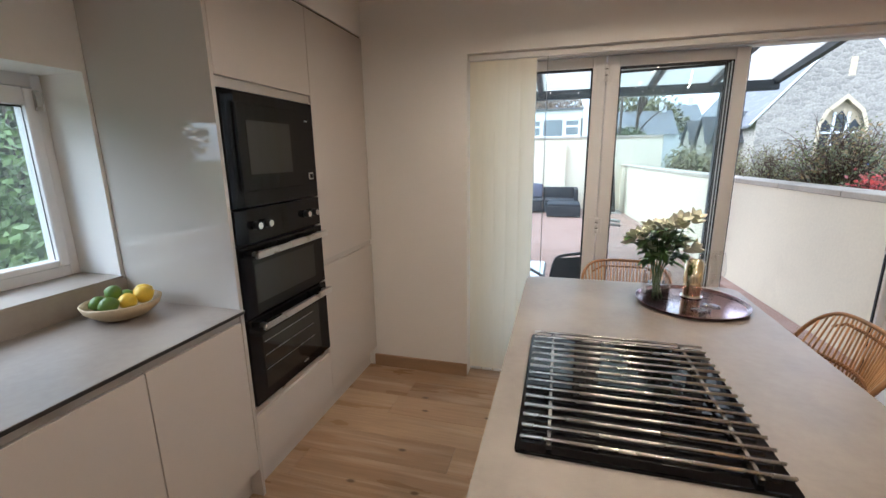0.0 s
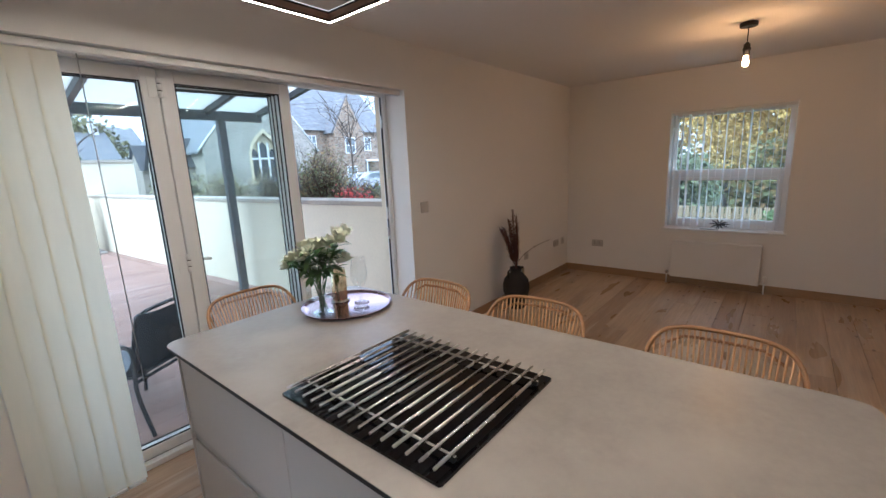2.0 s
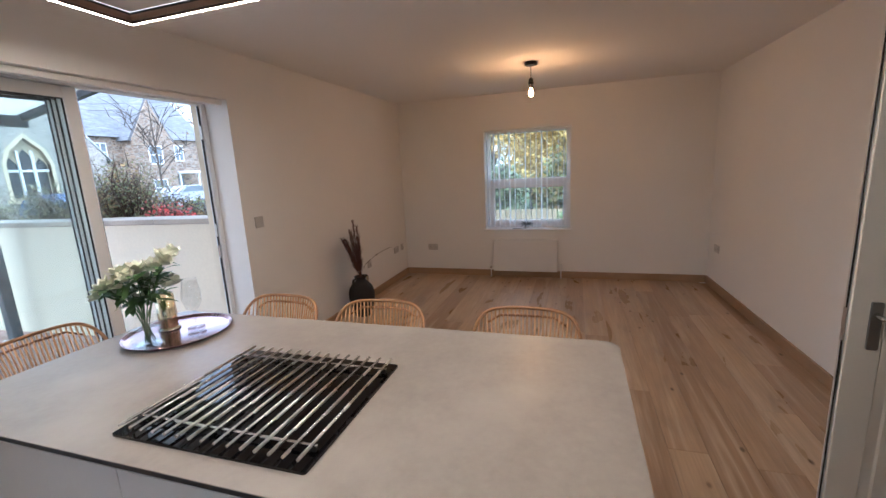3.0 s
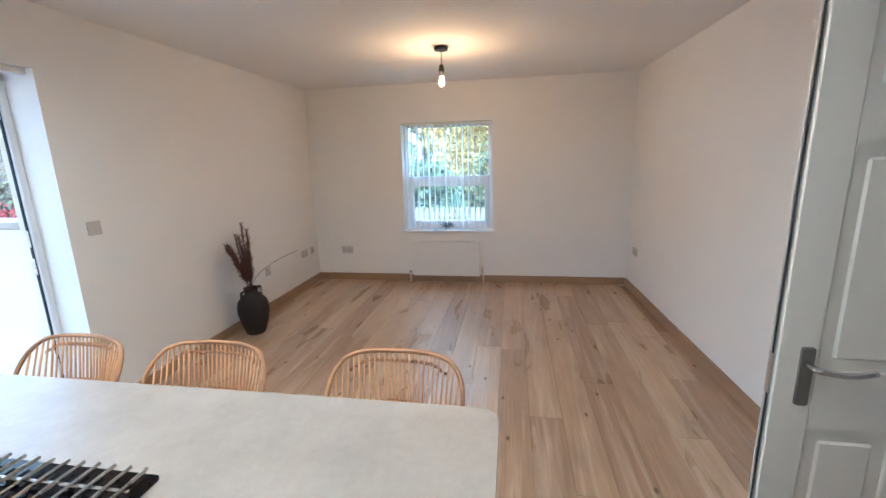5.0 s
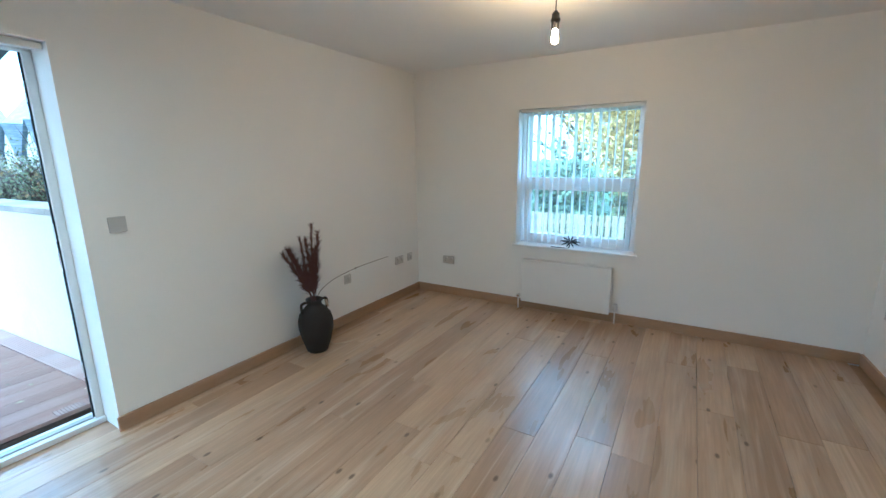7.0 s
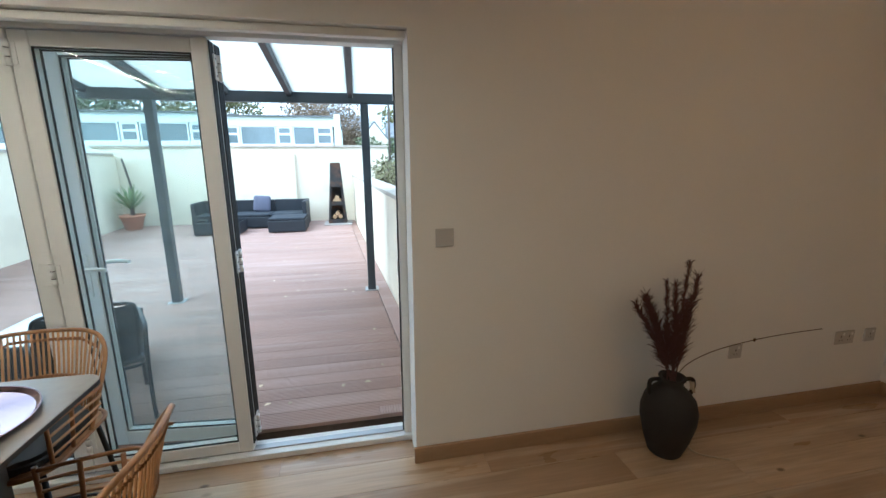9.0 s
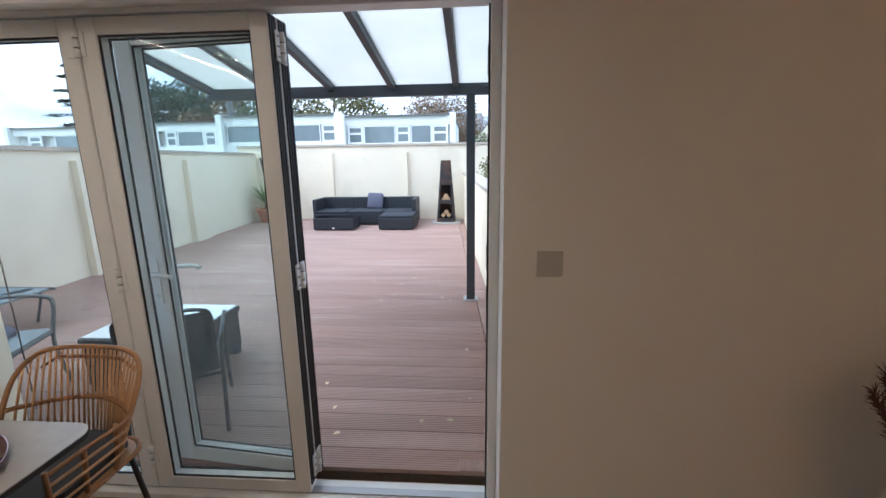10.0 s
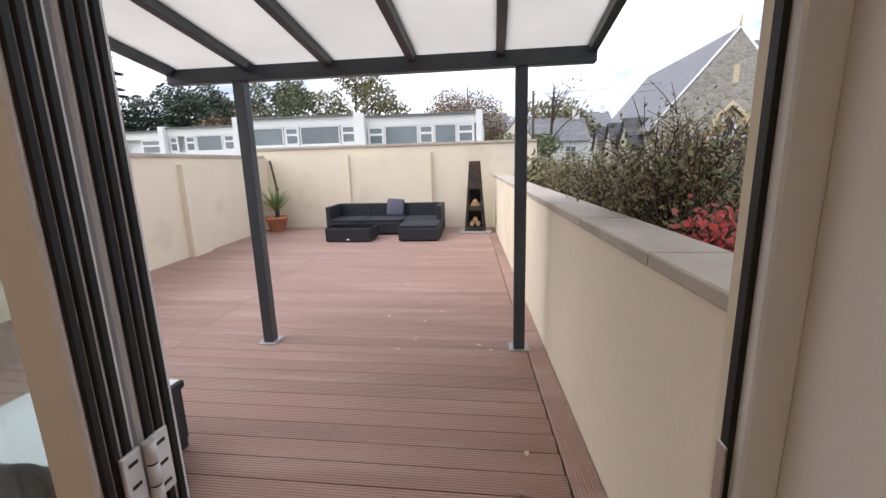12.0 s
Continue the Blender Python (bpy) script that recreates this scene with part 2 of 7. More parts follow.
    l.new(spread(vor.outputs["Distance"], 0.03, 0.075, 0.85, 0.0), both.inputs[0])
    l.new(spread(sep.outputs["Red"], 0.62, 0.75, 0.0, 1.0), both.inputs[1])
    l.new(blend(both.outputs[0], colour, (0.10, 0.06, 0.035)), b.inputs["Base Color"])
    l.new(spread(cloudy, 0.3, 0.7, 0.26, 0.36), b.inputs["Roughness"])
    b.inputs["Coat Weight"].default_value, b.inputs["Coat Roughness"].default_value = 0.45, 0.20
    bp = n.new("ShaderNodeBump")
    bp.inputs["Strength"].default_value, bp.inputs["Distance"].default_value = 0.6, 0.0006
    l.new(grain, bp.inputs["Height"])
    l.new(bp.outputs["Normal"], b.inputs["Normal"])
    return m


PAINT = material("wall_paint", (0.86, 0.845, 0.815), 0.85, vary=0.025, scale=1.3, fine=160, bump=0.0006)
CEIL = material("ceiling_paint", (0.86, 0.84, 0.81), 0.9, vary=0.02, scale=1.0, fine=120, bump=0.0005)
RENDER_WALL = material("masonry_paint", (0.76, 0.68, 0.53), 0.9, vary=0.06, scale=0.9, fine=45, bump=0.002, stain=(0.58, 0.51, 0.39), stain_at=(0.56, 0.9), stain_scale=1.4)
COPE = material("coping_stone", (0.46, 0.405, 0.335), 0.9, vary=0.14, scale=3, fine=60, bump=0.003, stain=(0.30, 0.28, 0.245))
OAK = oak("oak_floor")
OAK_TRIM = material("oak_trim", (0.36, 0.235, 0.14), 0.5, vary=0.12, scale=3, fine=20, stretch=(1, 1, 6), bump=0.0003)
UNIT = material("cabinet_front", (0.56, 0.515, 0.47), 0.42, vary=0.015, scale=1.5, fine=200, bump=0.0002)
PANEL = material("gloss_end_panel", (0.56, 0.53, 0.49), 0.035, vary=0.015, scale=1.5, fine=200, spec=0.9)
RAIL = material("handle_rail", (0.50, 0.47, 0.43), 0.35, metal=0.3, vary=0.02)
TOP = material("worktop", (0.30, 0.268, 0.236), 0.36, vary=0.12, scale=5.5, fine=42, stain=(0.37, 0.335, 0.295), stain_at=(0.5, 0.7), stain_scale=2.2)
TOP_EDGE = material("worktop_edge", (0.018, 0.018, 0.02), 0.5, vary=0.1)
BLACK_GLASS = material("black_glass", (0.004, 0.004, 0.005), 0.04, vary=0.05, spec=0.18)
HOB_GLASS = material("hob_glass", (0.003, 0.003, 0.004), 0.025, vary=0.05, spec=0.28)
OVEN_WINDOW = material("oven_window", (0.02, 0.019, 0.017), 0.06, vary=0.1)
BLACK_PART = material("black_enamel", (0.012, 0.012, 0.013), 0.35, vary=0.1)
STEEL = material("brushed_steel", (0.62, 0.60, 0.57), 0.28, metal=1.0, vary=0.05, fine=150)
NICKEL = material("satin_nickel", (0.27, 0.265, 0.26), 0.38, metal=1.0, vary=0.04, fine=150)
CHROME = material("chrome", (0.75, 0.75, 0.76), 0.10, metal=1.0, vary=0.02)
UPVC = material("white_upvc", (0.80, 0.80, 0.80), 0.32, vary=0.012, fine=150)
WHITE = material("white_enamel", (0.80, 0.79, 0.77), 0.4, vary=0.012)
DOOR_PAINT = material("door_gloss", (0.74, 0.71, 0.65), 0.38, vary=0.02, bump=0.0002, fine=120)
PLASTIC = material("socket_plastic", (0.54, 0.52, 0.50), 0.4, vary=0.015)
GASKET = material("rubber_gasket", (0.012, 0.012, 0.013), 0.6, vary=0.1)
ALU = material("dark_aluminium", (0.045, 0.055, 0.068), 0.45, vary=0.08, fine=120)
GREY_METAL = material("grey_garden_metal", (0.13, 0.145, 0.15), 0.5, vary=0.08, fine=120)
SILVER = material("grey_aluminium", (0.42, 0.42, 0.42), 0.4, metal=0.6, vary=0.03)
DECK = material("composite_deck", (0.315, 0.197, 0.157), 0.5, vary=0.16, scale=1.2, fine=40, stretch=(0.6, 4, 1), per_object=0.35, bump=0.0006, stain=(0.43, 0.305, 0.255), stain_at=(0.5, 0.8), stain_scale=0.9)
CANE = material("rattan_cane", (0.50, 0.275, 0.12), 0.42, vary=0.22, scale=9, fine=60, per_object=0.4, bump=0.0004)
CANE_RIM = material("rattan_rim", (0.36, 0.185, 0.075), 0.45, vary=0.2, scale=12, fine=80)
CANE_DARK = material("rattan_binding", (0.27, 0.125, 0.045), 0.5, vary=0.2, scale=12, fine=80)
CUSHION = material("charcoal_cushion", (0.035, 0.036, 0.040), 0.9, vary=0.15, fine=220, bump=0.0008)
SOFA_PAD = material("dark_sofa_cushion", (0.022, 0.026, 0.034), 0.85, vary=0.15, fine=220, bump=0.0008)
BLACK_METAL = material("black_powder_coat", (0.014, 0.014, 0.016), 0.45, vary=0.1)
CLAY = material("black_clay", (0.018, 0.016, 0.016), 0.72, vary=0.2, fine=60, bump=0.001)
PLUME = material("dried_plume", (0.095, 0.046, 0.048), 0.9, vary=0.3, scale=12, per_island=0.6)
TWIG = material("dry_twig", (0.10, 0.055, 0.035), 0.8, vary=0.2)
CORD = material("cream_cord", (0.55, 0.45, 0.32), 0.8, vary=0.1)
TRAY = material("copper_tray", (0.40, 0.26, 0.28), 0.14, metal=1.0, vary=0.05, scale=8)
# Orange-brown that puts the ring light's inner glow into the trim colour.
GLOW_BROWN = material("glow_tinted_trim", (0.30, 0.18, 0.12), 0.5, vary=0.05)
GOLD = material("gold_foil", (0.88, 0.80, 0.58), 0.16, metal=1.0, vary=0.05)
PETAL = material("cream_petal", (0.76, 0.77, 0.62), 0.6, vary=0.08, per_island=0.3)
LEAF = material("flower_leaf", (0.085, 0.165, 0.05), 0.5, vary=0.2, per_island=0.6)
WICKER = material("dark_wicker", (0.017, 0.020, 0.026), 0.55, vary=0.2, scale=20, fine=120, bump=0.002)
TABLE_GLASS = material("white_table_glass", (0.72, 0.76, 0.78), 0.08, vary=0.02)
GREY_PAD = material("grey_cushion", (0.10, 0.10, 0.14), 0.9, vary=0.1, fine=200, bump=0.001)
MESH = material("grey_textilene", (0.20, 0.23, 0.24), 0.7, vary=0.12, fine=260, bump=0.001)
TERRACOTTA = material("terracotta", (0.46, 0.20, 0.115), 0.8, vary=0.12, fine=60, bump=0.001)
SOIL = material("soil", (0.05, 0.035, 0.025), 0.95, vary=0.3, fine=80, bump=0.004)
RUST = material("rusty_steel", (0.065, 0.058, 0.056), 0.7, vary=0.25, scale=7, stain=(0.15, 0.085, 0.055), stain_at=(0.5, 0.7), stain_scale=5, bump=0.0006)
LOG = material("log_wood", (0.48, 0.32, 0.18), 0.8, vary=0.2, fine=60)
SLAB = material("paving_slab", (0.36, 0.33, 0.30), 0.9, vary=0.1, fine=60, bump=0.001)
BLIND = sheer("blind_fabric", (0.90, 0.84, 0.69), 0.62)
LOUVRE = sheer("louvre_fabric", (0.90, 0.90, 0.90), 0.60)
OPAL = sheer("opal_roof_sheet", (0.67, 0.65, 0.60), 0.84, 0.12, 2.0, 0.05)
HAZY_PANE = glass("hazy_window_glass", veil=0.05)
PANE = glass("window_glass", (0.94, 0.975, 0.965), veil=0.04)
VESSEL = glass("vessel_glass", (0.985, 0.99, 0.99), 0.9, facing=0.07)
WATER = glass("vase_water", (0.94, 0.97, 0.95), 0.6)
LED = glow("led_strip", (1.0, 0.75, 0.50), LED_POWER)
# Faint upward glow added for the ceiling; the lamp shines only downward.
ADDED_UP_GLOW = glow("added_up_glow", (1.0, 0.86, 0.70), LED_POWER * 0.008)
BULB = glow("bulb_glow", (1.0, 0.48, 0.17), BULB_POWER * 6)
LAWN = material("grass_ground", (0.075, 0.105, 0.035), 0.95, vary=0.3, scale=0.4, fine=12, stain=(0.16, 0.13, 0.08), stain_scale=0.3)
ASPHALT = material("asphalt", (0.055, 0.055, 0.058), 0.9, vary=0.15, scale=1, fine=80, bump=0.003)
STONE = rubble("rubble_stone", (0.27, 0.25, 0.215), (0.39, 0.355, 0.30))
BROWN_STONE = rubble("brown_rubble_stone", (0.20, 0.15, 0.11), (0.37, 0.27, 0.19))
QUOIN = material("dressed_stone", (0.60, 0.50, 0.34), 0.85, vary=0.1, fine=30)
SLATE = material("roof_slate", (0.155, 0.16, 0.17), 0.5, vary=0.36, scale=1.6, fine=6, stretch=(1, 1, 6), bump=0.012, stain=(0.25, 0.24, 0.21), stain_scale=0.8)
WHITEWASH = material("white_cladding", (0.80, 0.80, 0.79), 0.7, vary=0.03, scale=1)
# Pale tone puts sky reflections and curtains into the glass colour.
FAR_GLASS = material("sky_toned_far_glass", (0.20, 0.23, 0.245), 0.06, vary=0.3, scale=0.5)
LEADED = material("leaded_glass", (0.025, 0.03, 0.035), 0.25, vary=0.3, scale=2)
FELT = material("roof_felt", (0.16, 0.16, 0.165), 0.8, vary=0.15)
BARK = material("bark", (0.085, 0.065, 0.05), 0.95, vary=0.25, fine=30, bump=0.01)
SHRUB_WOOD = material("shrub_twig", (0.10, 0.06, 0.042), 0.9, vary=0.2, fine=40)
FENCE = material("fence_timber", (0.40, 0.31, 0.20), 0.85, vary=0.2, per_object=0.4, stretch=(4, 4, 0.6))
BLUE = material("blue_paint", (0.03, 0.06, 0.35), 0.5, vary=0.05)
YELLOW = material("yellow_paint", (0.75, 0.55, 0.05), 0.5, vary=0.05)


def foliage(name, color, vary=0.35, turned=None):
    """Leaves that differ one by one; turned: the colour of leaves going over, in patches."""
    return material(name, color, 0.6, vary=vary, scale=0.8, fine=6, per_island=0.9, stain=turned, stain_at=(0.48, 0.62), stain_scale=7.0)


GREEN = foliage("green_foliage", (0.125, 0.145, 0.07))
BRIGHT = foliage("bright_foliage", (0.19, 0.27, 0.10))
DARKGREEN = foliage("conifer_foliage", (0.06, 0.088, 0.055))
OLIVE = foliage("olive_foliage", (0.165, 0.155, 0.065))
AUTUMN = foliage("autumn_foliage", (0.62, 0.43, 0.13))
RUSSET = foliage("russet_foliage", (0.21, 0.145, 0.09))
RED = foliage("red_foliage", (0.50, 0.06, 0.05), 0.5, (0.22, 0.07, 0.04))
HEDGE = foliage("shrub_foliage", (0.13, 0.14, 0.05), 0.5, (0.27, 0.17, 0.06))


# ---- mesh helpers ----
def box(bm, x0, y0, z0, x1, y1, z1, bevel=0.0, seg=1):
    t = bmesh.new()
    bmesh.ops.create_cube(t, size=1.0, matrix=Matrix.Translation(((x0 + x1) / 2, (y0 + y1) / 2, (z0 + z1) / 2)) @ Matrix.Diagonal((x1 - x0, y1 - y0, z1 - z0, 1)))
    if bevel:
        bmesh.ops.bevel(t, geom=t.edges[:], offset=bevel, segments=seg, affect="EDGES", profile=0.5)
    merge(bm, t)
    return bm


def merge(bm, t, m=None):
    if m is not None:
        bmesh.ops.transform(t, matrix=m, verts=t.verts)
    vs = {v: bm.verts.new(v.co) for v in t.verts}
    for f in t.faces:
        g = bm.faces.new([vs[v] for v in f.verts])
        g.smooth = f.smooth
    t.free()


def tube(bm, pts, r, n=8, closed=False, radii=None):
    pts = [Vector(p) for p in pts]
    k = len(pts)
    rings, up = [], None
    for i, p in enumerate(pts):
        a = pts[i - 1] if (i or closed) else p
        b = pts[(i + 1) % k] if (i < k - 1 or closed) else p
        d = (b - a).normalized() if (b - a).length else Vector((0, 0, 1))
        if up is None:
            up = d.orthogonal().normalized()
        up = (up - d * up.dot(d))
        up = up.normalized() if up.length > 1e-6 else d.orthogonal().normalized()
        side = d.cross(up)
        rr = radii[i] if radii else r
        rings.append([bm.verts.new(p + (up * math.cos(2 * math.pi * j / n) + side * math.sin(2 * math.pi * j / n)) * rr) for j in range(n)])
    for i in range(k if closed else k - 1):
        a, b = rings[i], rings[(i + 1) % k]
        for j in range(n):
            bm.faces.new((a[j], a[(j + 1) % n], b[(j + 1) % n], b[j])).smooth = True
    if not closed:
        bm.faces.new(rings[0][::-1])
        bm.faces.new(rings[-1])
    return bm


def lathe(bm, prof, n=32, at=(0, 0, 0), cap=True):
    at = Vector(at)
    rings = [[bm.verts.new(at + Vector((r * math.cos(2 * math.pi * j / n), r * math.sin(2 * math.pi * j / n), z))) for j in range(n)] for r, z in prof]
    for a, b in zip(rings, rings[1:]):
        for j in range(n):
            bm.faces.new((a[j], a[(j + 1) % n], b[(j + 1) % n], b[j])).smooth = True
    if cap:
        bm.faces.new(rings[0][::-1])
        bm.faces.new(rings[-1])
    return bm


def prism(bm, outline, z0, z1, m=None):
    """Upright prism over a plan outline, or laid by m."""
    t = bmesh.new()
    lo = [t.verts.new((x, y, z0)) for x, y in outline]
    hi = [t.verts.new((x, y, z1)) for x, y in outline]
    t.faces.new(lo[::-1])
    t.faces.new(hi)
    for i in range(len(lo)):
        j = (i + 1) % len(lo)
        t.faces.new((lo[i], lo[j], hi[j], hi[i]))
    bmesh.ops.recalc_face_normals(t, faces=t.faces)
    merge(bm, t, m)
    return bm


def rounded(x0, y0, x1, y1, r, seg=6):
    out = []
    for cx, cy, a0 in ((x1 - r, y1 - r, 0), (x0 + r, y1 - r, 90), (x0 + r, y0 + r, 180), (x1 - r, y0 + r, 270)):
        for i in range(seg + 1):
            a = radians(a0 + 90 * i / seg)
            out.append((cx + r * math.cos(a), cy + r * math.sin(a)))
    return out


def smooth_path(pts, per=6):
    """Catmull-Rom through the points."""
    pts = [Vector(p) for p in pts]
    ext = [2 * pts[0] - pts[1], *pts, 2 * pts[-1] - pts[-2]]
    out = []
    for i in range(1, len(ext) - 2):
        a, b, c, d = ext[i - 1:i + 3]
        for k in range(per):
            t = k / per
            out.append(0.5 * (2 * b + (c - a) * t + (2 * a - 5 * b + 4 * c - d) * t * t + (3 * b - a - 3 * c + d) * t ** 3))
    out.append(pts[-1])
    return out


def mesh_of(name, bm, mat):
    me = bpy.data.meshes.new(name)
    bm.to_mesh(me)
    bm.free()
    me.materials.append(mat)
    return me


def part(name, bm, mat, parent=None, label=""):
    ob = new(name, mesh_of(name, bm, mat))
    if parent is not None:
        ob.parent = parent
        ob.matrix_parent_inverse = parent.matrix_world.inverted()
    return tagged(ob, label)


def thing(name, at, label, category, group="", kind=""):
    ob = new(name)
    ob.matrix_world = Matrix.Translation(at)
    ob.empty_display_size = 0.1
    bpy.context.view_layer.update()
    return tagged(ob, label, category, group, kind)


def structure(name, bm, mat, label, category):
    return tagged(new(name, mesh_of(name, bm, mat)), label, category, "", "structure")


def B(*args, **kw):
    return box(bmesh.new(), *args, **kw)


def rng(seed):
    return random.Random(seed)

# ---- the rooms: shell ----
WX0, WX1, WY0, WY1, CZ = -1.19, 5.655, -0.715, 3.262, 2.465
OX0, OX1, OZ = 0.098, 2.505, 2.118          # door opening
DECK_Z = 0.07

bm = bmesh.new()
box(bm, -1.75, WY1, -0.1, OX0, 3.55, 2.75)
box(bm, OX1, WY1, -0.1, 6.1, 3.55, 2.75)
box(bm, OX0, WY1, OZ, OX1, 3.55, 2.75)
structure("wall_north", bm, PAINT, "off-white painted plaster wall with a wide door opening", "wall")
bm = bmesh.new()
box(bm, -3.4, 3.553, -0.1, OX0 - 0.004, 3.61, 3.0)
box(bm, OX1 + 0.004, 3.553, -0.1, 6.1, 3.61, 3.0)
box(bm, OX0 - 0.004, 3.553, OZ + 0.03, OX1 + 0.004, 3.61, 3.0)
structure("wall_outer", bm, RENDER_WALL, "cream rendered outer house wall beside the terrace", "wall")

KY0, KY1, KZ0, KZ1 = 0.55, 1.962, 1.022, 1.872   # kitchen window
bm = bmesh.new()
box(bm, -1.55, -1.15, -0.1, WX0, KY0, 2.75)
box(bm, -1.55, KY1, -0.1, WX0, WY1, 2.75)
box(bm, -1.55, KY0, -0.1, WX0, KY1, KZ0)
box(bm, -1.55, KY0, KZ1, WX0, KY1, 2.75)
structure("wall_west", bm, PAINT, "off-white painted kitchen wall with a window opening", "wall")

LY0, LY1, LZ0, LZ1 = 0.905, 2.035, 0.655, 2.005   # living room window
bm = bmesh.new()
box(bm, WX1, -0.9, -0.1, 5.98, LY0, 2.75)
box(bm, WX1, LY1, -0.1, 5.98, WY1, 2.75)
box(bm, WX1, LY0, -0.1, 5.98, LY1, LZ0)
box(bm, WX1, LY0, LZ1, 5.98, LY1, 2.75)
structure("wall_east", bm, PAINT, "off-white painted living room wall with a window opening", "wall")

HX0, HX1, HZ = 1.70, 2.46, 2.03
def south(x):
    """The south wall's face, a little out of square."""
    return -0.712 - 0.0275 * (WX1 - x)


def south_piece(bm, x0, x1, d0, d1, z0, z1):
    prism(bm, [(x0, south(x0) - d1), (x1, south(x1) - d1), (x1, south(x1) - d0), (x0, south(x0) - d0)], z0, z1)


bm = bmesh.new()
south_piece(bm, WX0, HX0, 0, 0.15, -0.1, 2.75)
south_piece(bm, HX1, WX1 + 0.2, 0, 0.15, -0.1, 2.75)
south_piece(bm, HX0, HX1, 0, 0.15, HZ, 2.75)
structure("wall_south", bm, PAINT, "off-white painted wall with a hall doorway", "wall")
bm = bmesh.new()
box(bm, 1.2, -2.1, -0.1, 3.0, -2.0, 2.75)
box(bm, 1.1, -2.1, -0.1, 1.2, -0.9, 2.75)
box(bm, 3.0, -2.1, -0.1, 3.1, -0.85, 2.75)
structure("wall_hall", bm, PAINT, "off-white painted hall wall behind the doorway", "wall")
structure("ceiling", B(-1.7, -2.1, CZ, 6.0, 3.55, CZ + 0.12), CEIL, "off-white painted flat plaster ceiling", "ceiling")
structure("roof", B(-1.9, -2.4, 2.76, 6.3, 3.55, 2.95), FELT, "dark felt flat roof above the room", "roof")
structure("floor", B(-1.7, -2.1, -0.12, 6.0, 3.60, -0.016), OAK_TRIM, "oak boarded floor under the planks", "floor")

# skirting boards
SK = 0.09
def skirting(name, x0, y0, x1, y1):
    structure(name, B(x0, y0, 0, x1, y1, SK, bevel=0.003), OAK_TRIM, "oak skirting board along the wall foot", "skirting")
skirting("baseboard", -0.60, WY1 - 0.017, OX0, WY1)
skirting("baseboard", OX1 - 0.012, WY1 - 0.017, WX1, WY1)
skirting("baseboard", WX1 - 0.017, WY0 + 0.018, WX1, WY1 - 0.018)
bm = bmesh.new()
south_piece(bm, HX1 + 0.06, WX1 - 0.018, -0.017, 0.0, 0, SK)
structure("baseboard", bm, OAK_TRIM, "oak skirting board along the wall foot", "skirting")

# ---- terrace doors ----
def leaf_frame(ob, x0, x1, y0, y1, z0, z1, left, right, top, low):
    """White frame, gaskets and pane of one folding leaf."""
    part("stile", B(x0, y0, z0, x0 + left, y1, z1, bevel=0.004), UPVC, ob)
    part("stile", B(x1 - right, y0, z0, x1, y1, z1, bevel=0.004), UPVC, ob)
    part("top_rail", B(x0 + left, y0 + 0.002, z1 - top, x1 - right, y1 - 0.002, z1, bevel=0.003), UPVC, ob)
    part("bottom_rail", B(x0 + left, y0 + 0.002, z0, x1 - right, y1 - 0.002, z0 + low, bevel=0.003), UPVC, ob)
    bm = bmesh.new()
    a, b, c, d, g = x0 + left, x1 - right, z0 + low, z1 - top, 0.007
    for yy0, yy1 in ((y0 + 0.008, y0 + 0.014), (y1 - 0.014, y1 - 0.008)):
        box(bm, a, yy0, c, a + g, yy1, d)
        box(bm, b - g, yy0, c, b, yy1, d)
        box(bm, a + g, yy0, c, b - g, yy1, c + g)
        box(bm, a + g, yy0, d - g, b - g, yy1, d)
    part("gasket", bm, GASKET, ob, "black rubber glazing gasket")
    p = part("pane", B(a, (y0 + y1) / 2 - 0.011, c, b, (y0 + y1) / 2 + 0.011, d), PANE, ob, "clear double-glazed pane")
    p.visible_shadow = False


def barrel(ob, x, y, z, r, h, label):
    """Three white knuckles with dark rings between them."""
    bm, rings = bmesh.new(), bmesh.new()
    for k in (-1, 0, 1):
        tube(bm, [(x, y, z + k * h / 3 - h / 6 + 0.002), (x, y, z + k * h / 3 + h / 6 - 0.002)], r, 12)
    for k in (-0.5, 0.5):
        tube(rings, [(x, y, z + k * h / 3 - 0.002), (x, y, z + k * h / 3 + 0.002)], r * 0.82, 12)
    hg = part("hinge", bm, UPVC, ob, label)
    part("ring", rings, GASKET, hg, "dark gap between hinge knuckles")
    return hg


def hinge(ob, x, y, z):
    hg = barrel(ob, x, y, z, 0.0115, 0.105, "white barrel hinge")
    part("plate", B(x - 0.052, y + 0.002, z - 0.052, x - 0.012, y + 0.0075, z + 0.052, bevel=0.0025, seg=2), UPVC, hg)
    part("plate", B(x + 0.012, y + 0.002, z - 0.045, x + 0.030, y + 0.0075, z + 0.045, bevel=0.0025, seg=2), UPVC, hg)


FY0, FY1 = 3.475, 3.545
frame_ob = thing("door_frame", (1.3, 3.5, 0), "white plastic outer frame of the folding terrace doors", "door frame", kind="structure")
part("jamb", B(OX0, FY0 - 0.008, 0.0, OX0 + 0.035, FY1, OZ - 0.022, bevel=0.003), UPVC, frame_ob)
part("jamb", B(2.465, FY0 - 0.008, 0.0, OX1, FY0 + 0.026, OZ - 0.022, bevel=0.003), UPVC, frame_ob)
part("outer_jamb", B(2.492, FY0 + 0.0265, 0.0, OX1, FY1, OZ - 0.022, bevel=0.003), UPVC, frame_ob)
part("head", B(OX0, FY0 - 0.008, OZ - 0.021, OX1, FY1, OZ + 0.03, bevel=0.003), UPVC, frame_ob)
part("sill", B(OX0, FY0 - 0.03, 0.0, OX1, FY1 + 0.03, 0.034, bevel=0.003), UPVC, frame_ob)
